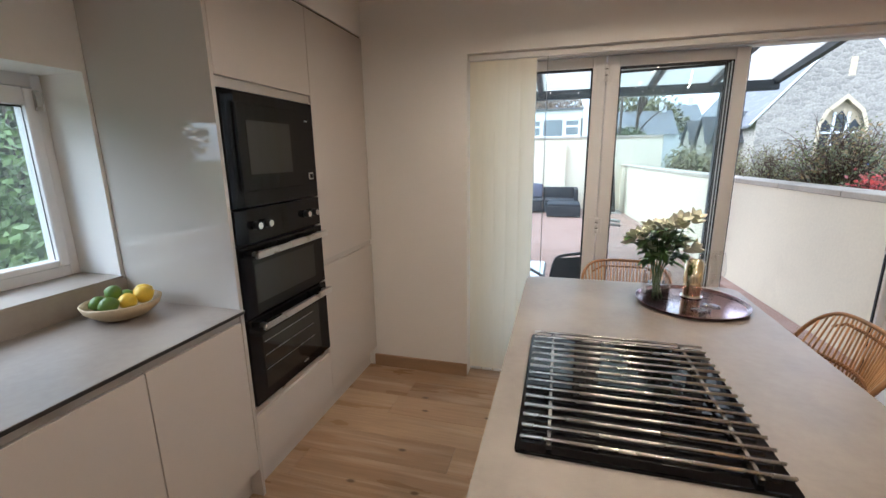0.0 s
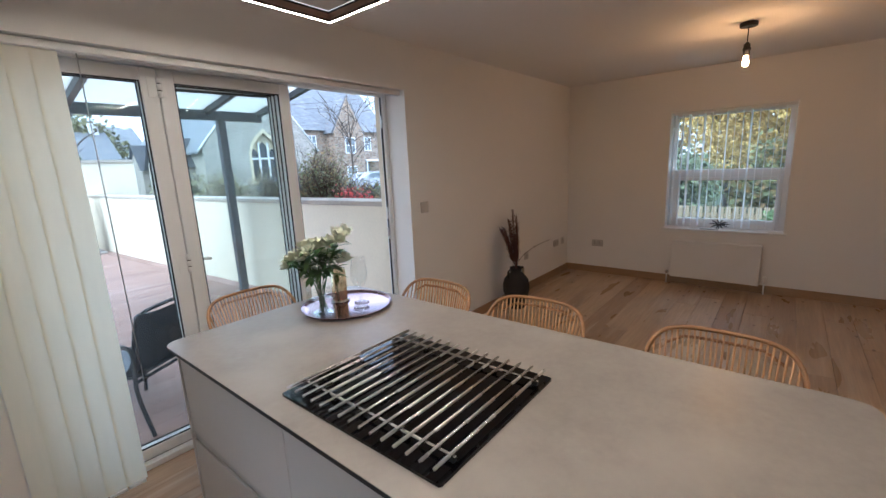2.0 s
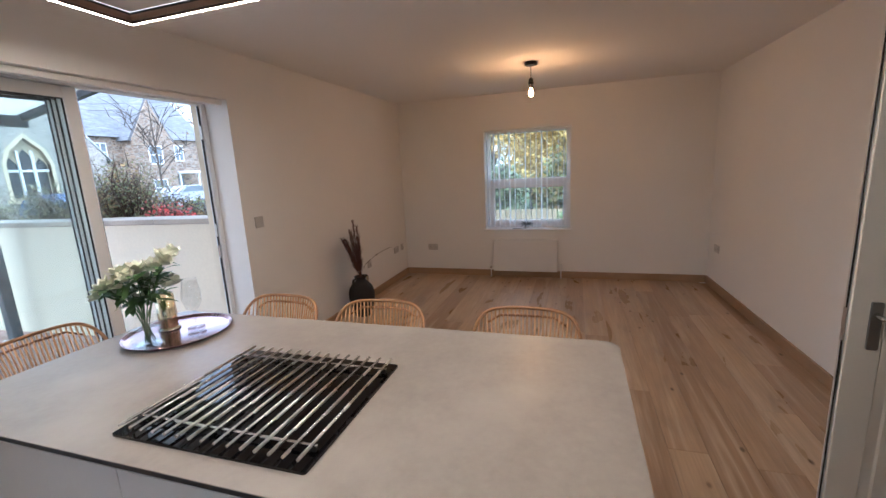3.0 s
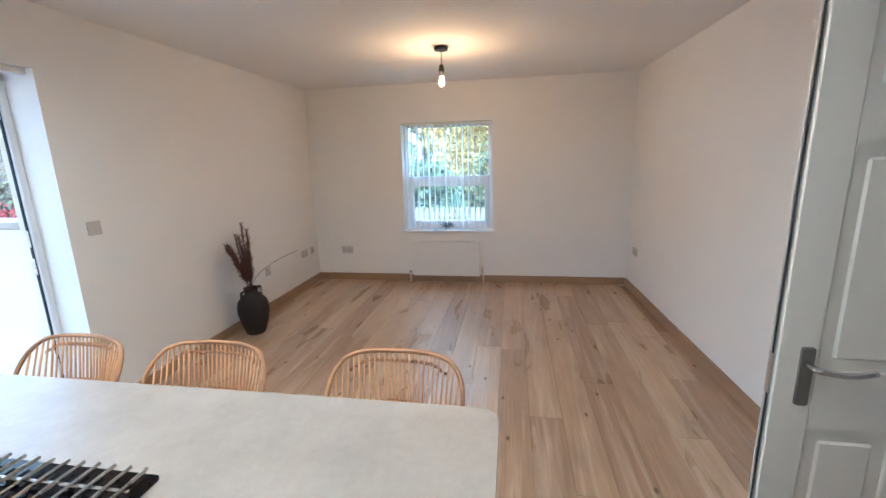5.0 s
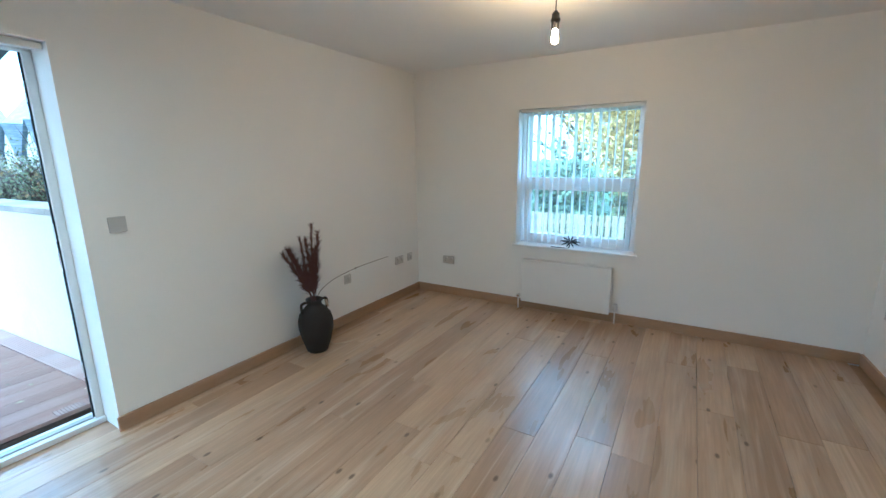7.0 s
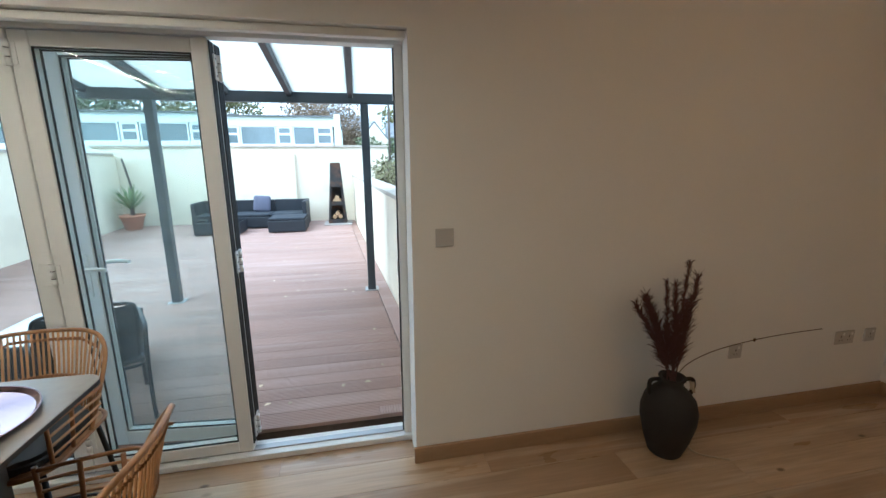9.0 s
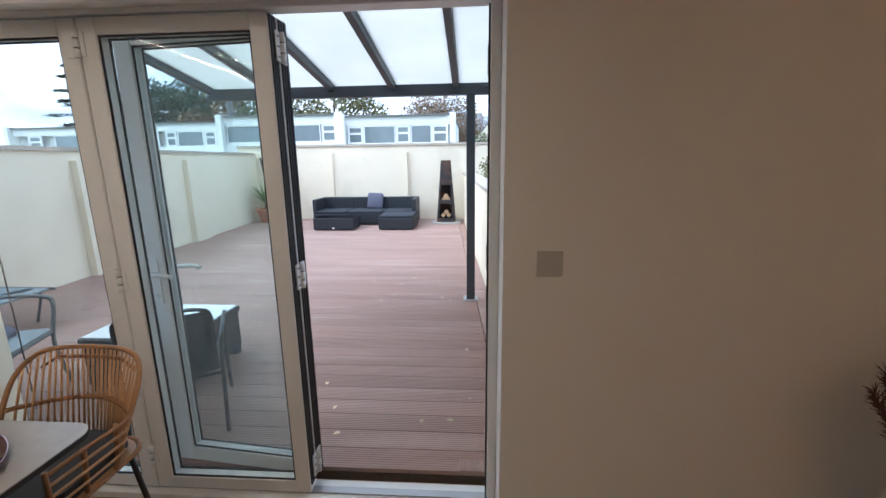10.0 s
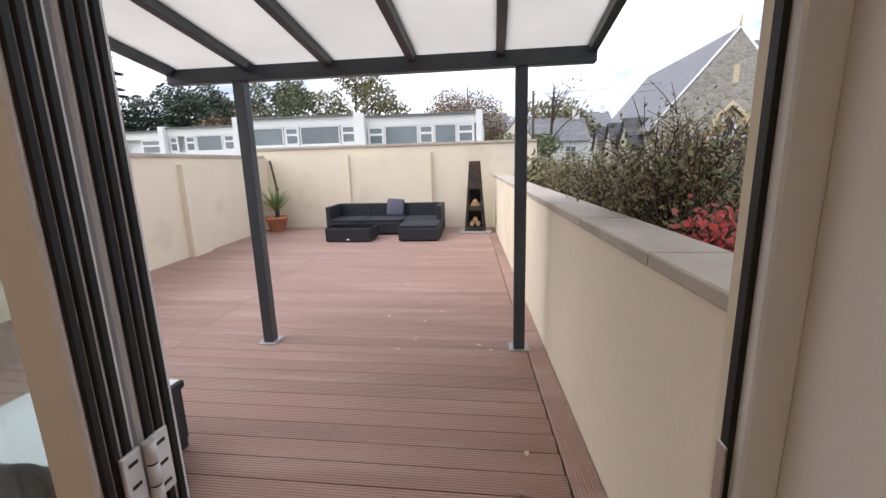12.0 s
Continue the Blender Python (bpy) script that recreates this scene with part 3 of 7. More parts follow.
part("track", B(OX0 + 0.04, FY0 + 0.012, 0.034, 2.46, FY0 + 0.05, 0.042), SILVER, frame_ob, "grey metal floor track")
bm = bmesh.new()
box(bm, 2.458, FY0 + 0.010, 0.04, 2.465, FY0 + 0.024, OZ - 0.03)
part("gasket", bm, GASKET, frame_ob, "black rubber door seal")
for zz in (0.30, 0.95, 1.12, 1.85):
    part("keep", B(2.455, FY0 + 0.006, zz, 2.4575, FY0 + 0.026, zz + 0.10, bevel=0.001), STEEL, frame_ob, "steel lock keep")

door_a = thing("door_1", (0.5, 3.5, 0.036), "closed white plastic glazed folding door leaf", "door", kind="structure")
leaf_frame(door_a, 0.135, 0.908, FY0, FY1, 0.044, 2.092, 0.075, 0.075, 0.062, 0.06)
door_b = thing("door_2", (1.3, 3.5, 0.036), "white plastic glazed folding door leaf standing beside the gap", "door", kind="structure")
leaf_frame(door_b, 0.914, 1.655, FY0, FY1, 0.044, 2.092, 0.073, 0.07, 0.062, 0.06)
door_c = thing("door_3", (1.3, 3.64, 0.036), "white plastic glazed leaf folded back outside", "door", kind="structure")
CY0, CY1 = 3.552, 3.622
leaf_frame(door_c, 0.905, 1.655, CY0, CY1, 0.075, 2.092, 0.085, 0.075, 0.062, 0.075)
for zz in (0.22, 1.07, 2.0):
    hinge(door_b, 0.911, FY0 - 0.008, zz)
for zz in (0.16, 1.075, 1.98):
    hg = barrel(door_b, 1.674, 3.548, zz, 0.0095, 0.115, "white folding-door hinge")
    for ya0, ya1 in ((3.505, 3.539), (3.557, 3.592)):
        part("plate", B(1.6615, ya0, zz - 0.055, 1.669, ya1, zz + 0.055, bevel=0.002), UPVC, hg)
        part("screw_slot", box(box(box(bmesh.new(), 1.669, ya0 + 0.009, zz - 0.04, 1.6696, ya0 + 0.025, zz - 0.034), 1.669, ya0 + 0.009, zz - 0.003, 1.6696, ya0 + 0.025, zz + 0.003), 1.669, ya0 + 0.009, zz + 0.034, 1.6696, ya0 + 0.025, zz + 0.04), GASKET, hg, "dark screw slots")
for y0, dd in ((FY0, door_b), (CY0, door_c)):
    bm = bmesh.new()
    for k in (0.008, 0.026, 0.046):
        box(bm, 1.653, y0 + k, 0.08, 1.661, y0 + k + 0.013, 2.085, bevel=0.002)
    part("edge_seal", bm, GASKET, dd, "black rubber edge seals")


def lever(ob, x, y, z, s, face, mat, mname="handle"):
    """Lever handle on a back plate; s: way the lever points, face: outward along y."""
    bm = prism(bmesh.new(), rounded(-0.017, -0.11, 0.017, 0.11, 0.014, 4), 0, 0.009, Matrix.Translation((x, y, z)) @ Matrix.Rotation(radians(90), 4, "X") @ Matrix.Diagonal((1, 1, -face, 1)))
    tube(bm, smooth_path([(x, y + face * 0.008, z + 0.04), (x, y + face * 0.045, z + 0.04), (x + s * 0.02, y + face * 0.055, z + 0.04), (x + s * 0.07, y + face * 0.056, z + 0.044), (x + s * 0.125, y + face * 0.052, z + 0.038)], 5), 0.010, 10)
    part(mname, bm, mat, ob, "white lever handle" if mat is UPVC else "satin steel lever handle")


lever(door_c, 0.945, CY0, 1.02, 1, -1, UPVC)
lever(door_c, 0.945, CY1, 1.02, 1, 1, UPVC)
part("key_cylinder", lathe(bmesh.new(), [(0.009, 0), (0.009, 0.006)], 14), STEEL, door_c).matrix_basis = pose(0.945, CY0 - 0.008, 0.955, 90)
door_c.matrix_world = pose(1.655, 3.552, 0, 0, 0, -6.3) @ Matrix.Translation((-1.655, -3.552, 0)) @ door_c.matrix_world

# ---- vertical blind drawn aside ----
blind = thing("vertical_blind", (0.3, 3.33, 0), "cream vertical fabric blind stacked to one side of the terrace doors", "blind")
part("headrail", B(OX0 + 0.005, 3.30, OZ - 0.036, OX1 - 0.006, 3.34, OZ - 0.003, bevel=0.003), WHITE, blind, "white blind headrail")
r = rng(4)
for i in range(5):
    x = 0.150 + i * 0.0785
    a = radians(3.5 + r.uniform(-1, 1))
    t = bmesh.new()
    vs = []
    for k in range(9):
        u = (k / 8 - 0.5) * 0.089
        bow = 0.0025 * (1 - (2 * k / 8 - 1) ** 2)
        px, py = x + u * math.cos(a) - bow * math.sin(a), 3.325 + u * math.sin(a) + bow * math.cos(a)
        vs.append((t.verts.new((px, py, 0.045)), t.verts.new((px, py, OZ - 0.036))))
    for p, q in zip(vs, vs[1:]):
        t.faces.new((p[0], q[0], q[1], p[1])).smooth = True
    part("louvre", t, BLIND, blind)
    part("bottom_weight", B(x - 0.036, 3.316, 0.03, x + 0.036, 3.334, 0.046, bevel=0.002), WHITE, blind)
part("control_wand", tube(bmesh.new(), [(0.57, 3.32, OZ - 0.03), (0.572, 3.32, 0.55)], 0.0025, 6), SILVER, blind, "thin hanging control chain")

# ---- kitchen window ----
win = thing("window_1", (-1.45, 1.2, 1.0), "white plastic kitchen window with a deep painted reveal", "window", kind="structure")
wx0, wx1 = -1.50, -1.43
part("window_frame", box(box(box(box(bmesh.new(), wx0, KY0, KZ0, wx1, KY0 + 0.06, KZ1, bevel=0.004), wx0, KY1 - 0.04, KZ0, wx1, KY1, KZ1, bevel=0.004), wx0, KY0 + 0.06, KZ0, wx1, KY1 - 0.04, KZ0 + 0.05), wx0, KY0 + 0.06, KZ1 - 0.05, wx1, KY1 - 0.04, KZ1), UPVC, win)
sa, sb, sc, sd = KY0 + 0.06, KY1 - 0.042, KZ0 + 0.052, KZ1 - 0.055
sash = bmesh.new()
box(sash, wx0 + 0.015, sb - 0.042, sc, wx1 + 0.02, sb, sd, bevel=0.005)
box(sash, wx0 + 0.015, sa, sc, wx1 + 0.02, sa + 0.07, sd, bevel=0.005)
box(sash, wx0 + 0.017, sa + 0.07, sd - 0.07, wx1 + 0.018, sb - 0.042, sd, bevel=0.004)
box(sash, wx0 + 0.017, sa + 0.07, sc, wx1 + 0.018, sb - 0.042, sc + 0.03, bevel=0.004)
part("sash", sash, UPVC, win)
gk = bmesh.new()
box(gk, wx1 - 0.01, sb - 0.0428, sc + 0.03, wx1 - 0.004, sb - 0.042, sd - 0.07)
box(gk, wx1 - 0.01, sa + 0.07, sd - 0.077, wx1 - 0.004, sb - 0.0428, sd - 0.07)
part("gasket", gk, GASKET, win, "black rubber glazing gasket")
p = part("pane", B(wx0 + 0.03, sa + 0.07, sc + 0.03, wx0 + 0.05, sb - 0.042, sd - 0.07), PANE, win, "clear double-glazed pane")
p.visible_shadow = False
part("window_hinge", B(wx1 + 0.018, sb - 0.012, sd - 0.09, wx1 + 0.034, sb + 0.012, sd - 0.01, bevel=0.003), STEEL, win, "small sash hinge")

# ---- living room window ----
win2 = thing("window_2", (5.85, 1.47, LZ0), "white plastic living room window with two lights", "window", kind="structure")
vx0, vx1 = 5.79, 5.86
fr = bmesh.new()
box(fr, vx0, LY0, LZ0 + 0.02, vx1, LY0 + 0.055, LZ1, bevel=0.004)
box(fr, vx0, LY1 - 0.055, LZ0 + 0.02, vx1, LY1, LZ1, bevel=0.004)
box(fr, vx0, LY0 + 0.055, LZ0 + 0.02, vx1, LY1 - 0.055, LZ0 + 0.075, bevel=0.004)
box(fr, vx0, LY0 + 0.055, LZ1 - 0.05, vx1, LY1 - 0.055, LZ1, bevel=0.004)
part("window_frame", fr, UPVC, win2)
part("transom", B(vx0 - 0.004, LY0 + 0.055, 1.262, vx1, LY1 - 0.055, 1.35, bevel=0.004), UPVC, win2)
sh = bmesh.new()
for q in ((LY0 + 0.055, LY0 + 0.10, LZ0 + 0.075, 1.262), (LY1 - 0.10, LY1 - 0.055, LZ0 + 0.075, 1.262), (LY0 + 0.10, LY1 - 0.10, LZ0 + 0.075, LZ0 + 0.125), (LY0 + 0.10, LY1 - 0.10, 1.225, 1.262)):
    box(sh, vx0 - 0.012, q[0], q[2], vx1 - 0.01, q[1], q[3], bevel=0.004)
part("sash", sh, UPVC, win2)
for q in ((LY0 + 0.055, LY1 - 0.055, 1.35, LZ1 - 0.05), (LY0 + 0.10, LY1 - 0.10, LZ0 + 0.125, 1.225)):
    p = part("pane", B(vx0 + 0.025, q[0], q[2], vx0 + 0.045, q[1], q[3]), HAZY_PANE, win2, "clear double-glazed pane")
    p.visible_shadow = False
part("window_sill", B(WX1 - 0.028, LY0 - 0.03, LZ0 - 0.004, vx0 + 0.02, LY1 + 0.03, LZ0 + 0.019, bevel=0.006, seg=2), WHITE, win2, "white painted window board")

lv = thing("vertical_blind", (5.71, 1.47, LZ1), "cream vertical blind with open narrow louvres in the window", "blind")
part("headrail", B(5.69, LY0 + 0.01, LZ1 - 0.03, 5.73, LY1 - 0.01, LZ1 - 0.004, bevel=0.003), WHITE, lv, "white blind headrail")
r = rng(9)
for i in range(15):
    y = LY1 - 0.05 - i * 0.071
    a = radians(r.uniform(-7, 7) + (10 if i < 9 else 4) + math.degrees(math.atan2(y - 0.8, 5.0)) * -1)
    t = bmesh.new()
    vs = []
    for k in range(5):
        u = (k / 4 - 0.5) * 0.080
        px, py = 5.71 + u * math.cos(a), y + u * math.sin(a) + 0.003 * (1 - (k / 2 - 1) ** 2)
        vs.append((t.verts.new((px, py, LZ0 + 0.05)), t.verts.new((px, py, LZ1 - 0.03))))
    for p, q in zip(vs, vs[1:]):
        t.faces.new((p[0], q[0], q[1], p[1])).smooth = True
    part("louvre", t, LOUVRE, lv)

# ---- hall door, standing open into the room ----
hd = thing("door_4", (1.65, -0.7, 0), "cream-white panelled fire door standing open, satin steel lever", "door", kind="structure")
dx0, dx1, dy0, dy1, dz1 = 1.637, 1.679, -0.812, -0.056, 2.04
bm = bmesh.new()
box(bm, dx0 + 0.008, dy0, 0.006, dx1 - 0.008, dy1, dz1)
stiles = [(-0.812, -0.69), (-0.462, -0.362), (-0.155, -0.056)]
rails = [(0.006, 0.20), (0.80, 0.98), (1.58, 1.68), (1.92, 2.04)]
for a, b in stiles:
    box(bm, dx0, a, 0.006, dx1, b, dz1, bevel=0.003)
for (a, b) in ((-0.69, -0.462), (-0.362, -0.155)):
    for c, d in rails:
        box(bm, dx0 + 0.0005, a, c, dx1 - 0.0005, b, d)
    for c, d in ((0.20, 0.80), (0.98, 1.58), (1.68, 1.92)):
        box(bm, dx0 + 0.002, a + 0.035, c + 0.035, dx1 - 0.002, b - 0.035, d - 0.035, bevel=0.006)
part("leaf", bm, DOOR_PAINT, hd)
part("smoke_seal", B(dx0 + 0.018, dy1, 0.02, dx0 + 0.023, dy1 + 0.0025, dz1 - 0.01), GASKET, hd, "dark intumescent strip in the door edge")
part("latch", B(dx0 + 0.010, dy1, 0.90, dx0 + 0.032, dy1 + 0.004, 1.02, bevel=0.001), STEEL, hd, "steel latch plate")
bm = prism(bmesh.new(), rounded(-0.016, -0.085, 0.016, 0.085, 0.006, 3), 0, 0.008, Matrix.Translation((dx0, -0.125, 0.965)) @ Matrix.Rotation(radians(90), 4, "Y") @ Matrix.Rotation(radians(90), 4, "Z") @ Matrix.Diagonal((1, 1, -1, 1)))
part("back_plate", bm, NICKEL, hd, "satin steel handle plate")
part("lever", tube(bmesh.new(), smooth_path([(dx0 - 0.006, -0.125, 1.005), (dx0 - 0.045, -0.125, 1.005), (dx0 - 0.055, -0.14, 1.005), (dx0 - 0.056, -0.20, 0.998), (dx0 - 0.052, -0.255, 1.006)], 5), 0.009, 10), CHROME, hd, "chrome lever")
part("coat_hook", tube(tube(bmesh.new(), smooth_path([(dx0, -0.26, 1.63), (dx0 - 0.03, -0.26, 1.635), (dx0 - 0.05, -0.26, 1.66)], 4), 0.008, 8), [(dx0 - 0.001, -0.26, 1.60), (dx0 - 0.006, -0.26, 1.66)], 0.016, 10), BLACK_METAL, hd, "black coat hook")
bm = bmesh.new()
south_piece(bm, HX0 - 0.012, HX0 + 0.012, -0.002, 0.16, 0, HZ + 0.012)
south_piece(bm, HX1 - 0.012, HX1 + 0.012, -0.002, 0.16, 0, HZ + 0.012)
south_piece(bm, HX0 + 0.012, HX1 - 0.012, -0.002, 0.16, HZ - 0.012, HZ + 0.012)
south_piece(bm, HX1, HX1 + 0.06, -0.018, -0.003, 0, HZ + 0.07)
south_piece(bm, HX0, HX1, -0.0175, -0.003, HZ, HZ + 0.07)
structure("trim", bm, WHITE, "white painted door lining and architrave", "door trim")

# ---- kitchen: tall oven housing and larder ----
TX, PLZ = -0.585, 0.145
def front(name, y0, y1, z0, z1, parent, mat=UNIT, x=TX):
    part(name, B(x - 0.02, y0 + 0.0015, z0, x, y1 - 0.0015, z1, bevel=0.0015), mat, parent)


tower = thing("oven_housing", (-0.9, 2.3, 0), "tall cashmere-grey handleless oven housing cabinet", "cabinet")
Y0, Y1, Y2 = 1.975, 2.625, 3.255
part("end_panel", B(WX0 + 0.003, Y0, 0.0, TX, Y0 + 0.018, 2.25, bevel=0.001), PANEL, tower, "smooth grey gloss end panel")
bm = bmesh.new()
box(bm, WX0 + 0.003, Y0 + 0.018, PLZ, TX - 0.022, Y1, 0.44)
box(bm, WX0 + 0.003, Y0 + 0.018, 1.80, TX - 0.022, Y1, 2.25)
box(bm, WX0 + 0.003, Y0 + 0.018, 0.44, WX0 + 0.03, Y1, 1.80)
box(bm, WX0 + 0.03, Y1 - 0.018, 0.44, TX - 0.004, Y1, 1.80)
part("carcass", bm, UNIT, tower)
front("top_door", Y0 + 0.018, Y1, 1.835, 2.25, tower)
part("handle_rail", B(TX - 0.03, Y0 + 0.018, 1.795, TX - 0.012, Y1, 1.833), RAIL, tower, "recessed handle rail")
front("drawer_front", Y0 + 0.018, Y1, PLZ + 0.004, 0.40, tower)
part("handle_rail", B(TX - 0.03, Y0 + 0.018, 0.402, TX - 0.012, Y1, 0.437), RAIL, tower, "recessed handle rail")
part("plinth", B(TX - 0.075, Y0, 0.0, TX - 0.06, Y1, PLZ), UNIT, tower)
larder = thing("larder_cabinet", (-0.9, 2.95, 0), "tall cashmere-grey handleless larder cabinet beside the ovens", "cabinet")
part("carcass", B(WX0 + 0.003, Y1 + 0.001, PLZ, TX - 0.022, Y2, 2.25), UNIT, larder)
front("upper_door", Y1, Y2, 0.962, 2.25, larder)
front("lower_door", Y1, Y2, PLZ + 0.004, 0.925, larder)
part("handle_rail", B(TX - 0.022, Y1 + 0.001, 0.927, TX - 0.012, Y2, 0.96), RAIL, larder, "recessed handle rail")
part("plinth", B(TX - 0.075, Y1 + 0.001, 0.0, TX - 0.06, Y2, PLZ), UNIT, larder)

# Solid dark strips stand in for the shade between cabinets and bulkhead.
for ob, ya, yb in ((tower, Y0 + 0.018, Y1), (larder, Y1 + 0.001, Y2)):
    part("shadow_gap", B(WX0 + 0.003, ya, 2.2505, TX - 0.012, yb, 2.262), GASKET, ob, "dark strip painted for the shade in the gap above the cabinet")
structure("bulkhead", B(WX0 + 0.003, Y0, 2.2625, TX, WY1 - 0.003, CZ - 0.001), PAINT, "painted plaster bulkhead above the tall cabinets", "bulkhead")

# built-in microwave
AX = TX + 0.004
ya, yb = Y0 + 0.024, Y1 - 0.006
mw = thing("microwave", (-0.8, 2.3, 1.35), "black glass built-in microwave above the double oven", "microwave")
part("body", B(-1.05, ya + 0.03, 1.34, AX - 0.02, yb - 0.03, 1.77), BLACK_PART, mw)
part("fascia", B(AX - 0.02, ya, 1.325, AX, yb, 1.79, bevel=0.002), BLACK_GLASS, mw)
part("door_glass", B(AX, ya + 0.055, 1.39, AX + 0.006, yb - 0.115, 1.745, bevel=0.002), BLACK_GLASS, mw)
part("viewing_window", B(AX + 0.006, ya + 0.12, 1.46, AX + 0.0075, yb - 0.21, 1.68), OVEN_WINDOW, mw, "dark viewing window")
bm = bmesh.new()
box(bm, AX, yb - 0.072, 1.415, AX + 0.004, yb - 0.035, 1.45, bevel=0.001)
part("button", bm, STEEL, mw, "square steel-rimmed button")
part("button_face", B(AX + 0.004, yb - 0.066, 1.421, AX + 0.0052, yb - 0.041, 1.444), BLACK_GLASS, mw)
part("display_mark", B(AX, yb - 0.075, 1.70, AX + 0.001, yb - 0.05, 1.707), STEEL, mw)
# double oven
ov = thing("double_oven", (-0.8, 2.3, 0.45), "black glass built-in double oven with steel bar handles", "oven")
part("body", B(-1.10, ya + 0.02, 0.445, AX - 0.022, yb - 0.02, 1.31), BLACK_PART, ov)
part("control_panel", B(AX - 0.02, ya, 1.175, AX, yb, 1.318, bevel=0.002), BLACK_GLASS, ov)
for nm, z0, z1 in (("top_door", 0.855, 1.165), ("main_door", 0.445, 0.845)):
    d = part(nm, B(AX - 0.02, ya, z0, AX + 0.004, yb, z1, bevel=0.003), BLACK_GLASS, ov)
    part("window", B(AX + 0.004, ya + 0.075, z0 + 0.05, AX + 0.0055, yb - 0.09, z1 - 0.085, bevel=0.0005), OVEN_WINDOW, d, "smoked oven window")
    bm = bmesh.new()
    box(bm, AX + 0.032, ya + 0.055, z1 - 0.052, AX + 0.052, yb - 0.012, z1 - 0.022, bevel=0.003)
    box(bm, AX + 0.004, ya + 0.07, z1 - 0.045, AX + 0.034, ya + 0.09, z1 - 0.028)
    box(bm, AX + 0.004, yb - 0.05, z1 - 0.045, AX + 0.034, yb - 0.03, z1 - 0.028)
    part("bar_handle", bm, STEEL, d, "brushed steel bar handle")
bm = bmesh.new()
for zz in (0.585, 0.655, 0.72):
    box(bm, AX + 0.0055, ya + 0.085, zz, AX + 0.0065, yb - 0.15, zz + 0.003)
part("shelf_bars", bm, STEEL, ov, "oven shelf bars behind the glass")
part("maker_mark", B(AX + 0.004, 2.36, 0.478, AX + 0.005, 2.40, 0.487), STEEL, ov)
part("trim", B(AX - 0.012, ya, 0.438, AX + 0.003, yb, 0.4445), STEEL, ov)
for y in (2.115, 2.185, 2.485, 2.555):
    k = part("knob", tube(bmesh.new(), [(AX, y, 1.245), (AX + 0.028, y, 1.245)], 0.017, 20), BLACK_PART, ov)
    part("knob_cap", tube(bmesh.new(), [(AX + 0.028, y, 1.245), (AX + 0.031, y, 1.245)], 0.0145, 20), CHROME, k, "silver knob cap")

# base cabinets under the window
for y0, y1 in ((1.545, 1.973), (0.945, 1.544), (0.345, 0.944)):
    c = thing("base_cabinet", (-0.9, (y0 + y1) / 2, 0), "cashmere-grey handleless base cabinet under the window worktop", "cabinet", "base cabinets under the window")
    part("carcass", B(WX0 + 0.003, y0, PLZ, TX - 0.022, y1, 0.90), UNIT, c)
    front("door", y0, y1, PLZ + 0.004, 0.858, c)
    part("handle_rail", B(TX - 0.022, y0, 0.862, TX - 0.008, y1, 0.90), RAIL, c, "recessed handle rail")
    part("plinth", B(TX - 0.075, y0, 0.0, TX - 0.06, y1, PLZ), UNIT, c)
wt = thing("worktop", (-0.9, 1.2, 0.9), "grey-beige stone-look kitchen worktop with a dark edge", "worktop")
part("slab", B(WX0 + 0.003, 0.345, 0.9125, TX + 0.025, 1.974, 0.915), TOP, wt)
part("dark_edge", B(WX0 + 0.003, 0.345, 0.9005, TX + 0.0255, 1.974, 0.9125), TOP_EDGE, wt, "thin black worktop edge")
part("upstand", B(WX0 + 0.003, 0.345, 0.915, WX0 + 0.015, 1.973, KZ0 - 0.006, bevel=0.001), TOP, wt)
part("sill_slab", B(-1.43, KY0, KZ0 - 0.006, WX0 + 0.015, KY1, KZ0 + 0.006, bevel=0.001), TOP, wt)

# fruit bowl
bx, by = -0.985, 1.80
bowl = thing("fruit_bowl", (bx, by, 0.915), "shallow pale wooden bowl of limes and lemons on the worktop", "bowl")
part("bowl", lathe(bmesh.new(), [(0.045, 0.0), (0.085, 0.012), (0.125, 0.045), (0.135, 0.07), (0.128, 0.072), (0.116, 0.048), (0.08, 0.022), (0.01, 0.016)], 36, (bx, by, 0.915)), material("pale_bowl_wood", (0.42, 0.33, 0.20), 0.6, vary=0.15, fine=60), bowl)
LIME = material("lime_peel", (0.10, 0.19, 0.03), 0.4, vary=0.15, fine=200, bump=0.0004)
LEMON = material("lemon_peel", (0.72, 0.50, 0.04), 0.4, vary=0.1, fine=200, bump=0.0004)
def fruit(name, mat, dx, dy, dz, size, tilt, label):
    t = lathe(bmesh.new(), [(0.002, -1.12), (0.12, -1.04), (0.42, -0.88), (0.78, -0.55), (0.98, 0.0), (0.78, 0.55), (0.42, 0.88), (0.12, 1.04), (0.002, 1.12)], 18)
    ob = part(name, t, mat)
    ob.matrix_world = pose(bx + dx, by + dy, 0.915 + dz, tilt, 30, tilt * 2) @ Matrix.Diagonal((size, size, size, 1))
    tagged(ob, label, name, "fruit in the bowl")
fruit("lime", LIME, -0.055, -0.05, 0.068, 0.031, 70, "dark green lime in the wooden bowl")
fruit("lime", LIME, -0.035, 0.045, 0.068, 0.030, 40, "dark green lime in the wooden bowl")
fruit("lime", LIME, 0.035, -0.075, 0.078, 0.033, 80, "dark green lime in the wooden bowl")
fruit("lime", LIME, -0.015, -0.015, 0.105, 0.031, 20, "dark green lime resting on top")
fruit("lemon", LEMON, 0.06, 0.045, 0.083, 0.036, 75, "yellow lemon in the wooden bowl")
fruit("lemon", LEMON, 0.045, -0.01, 0.072, 0.034, 100, "yellow lemon in the wooden bowl")
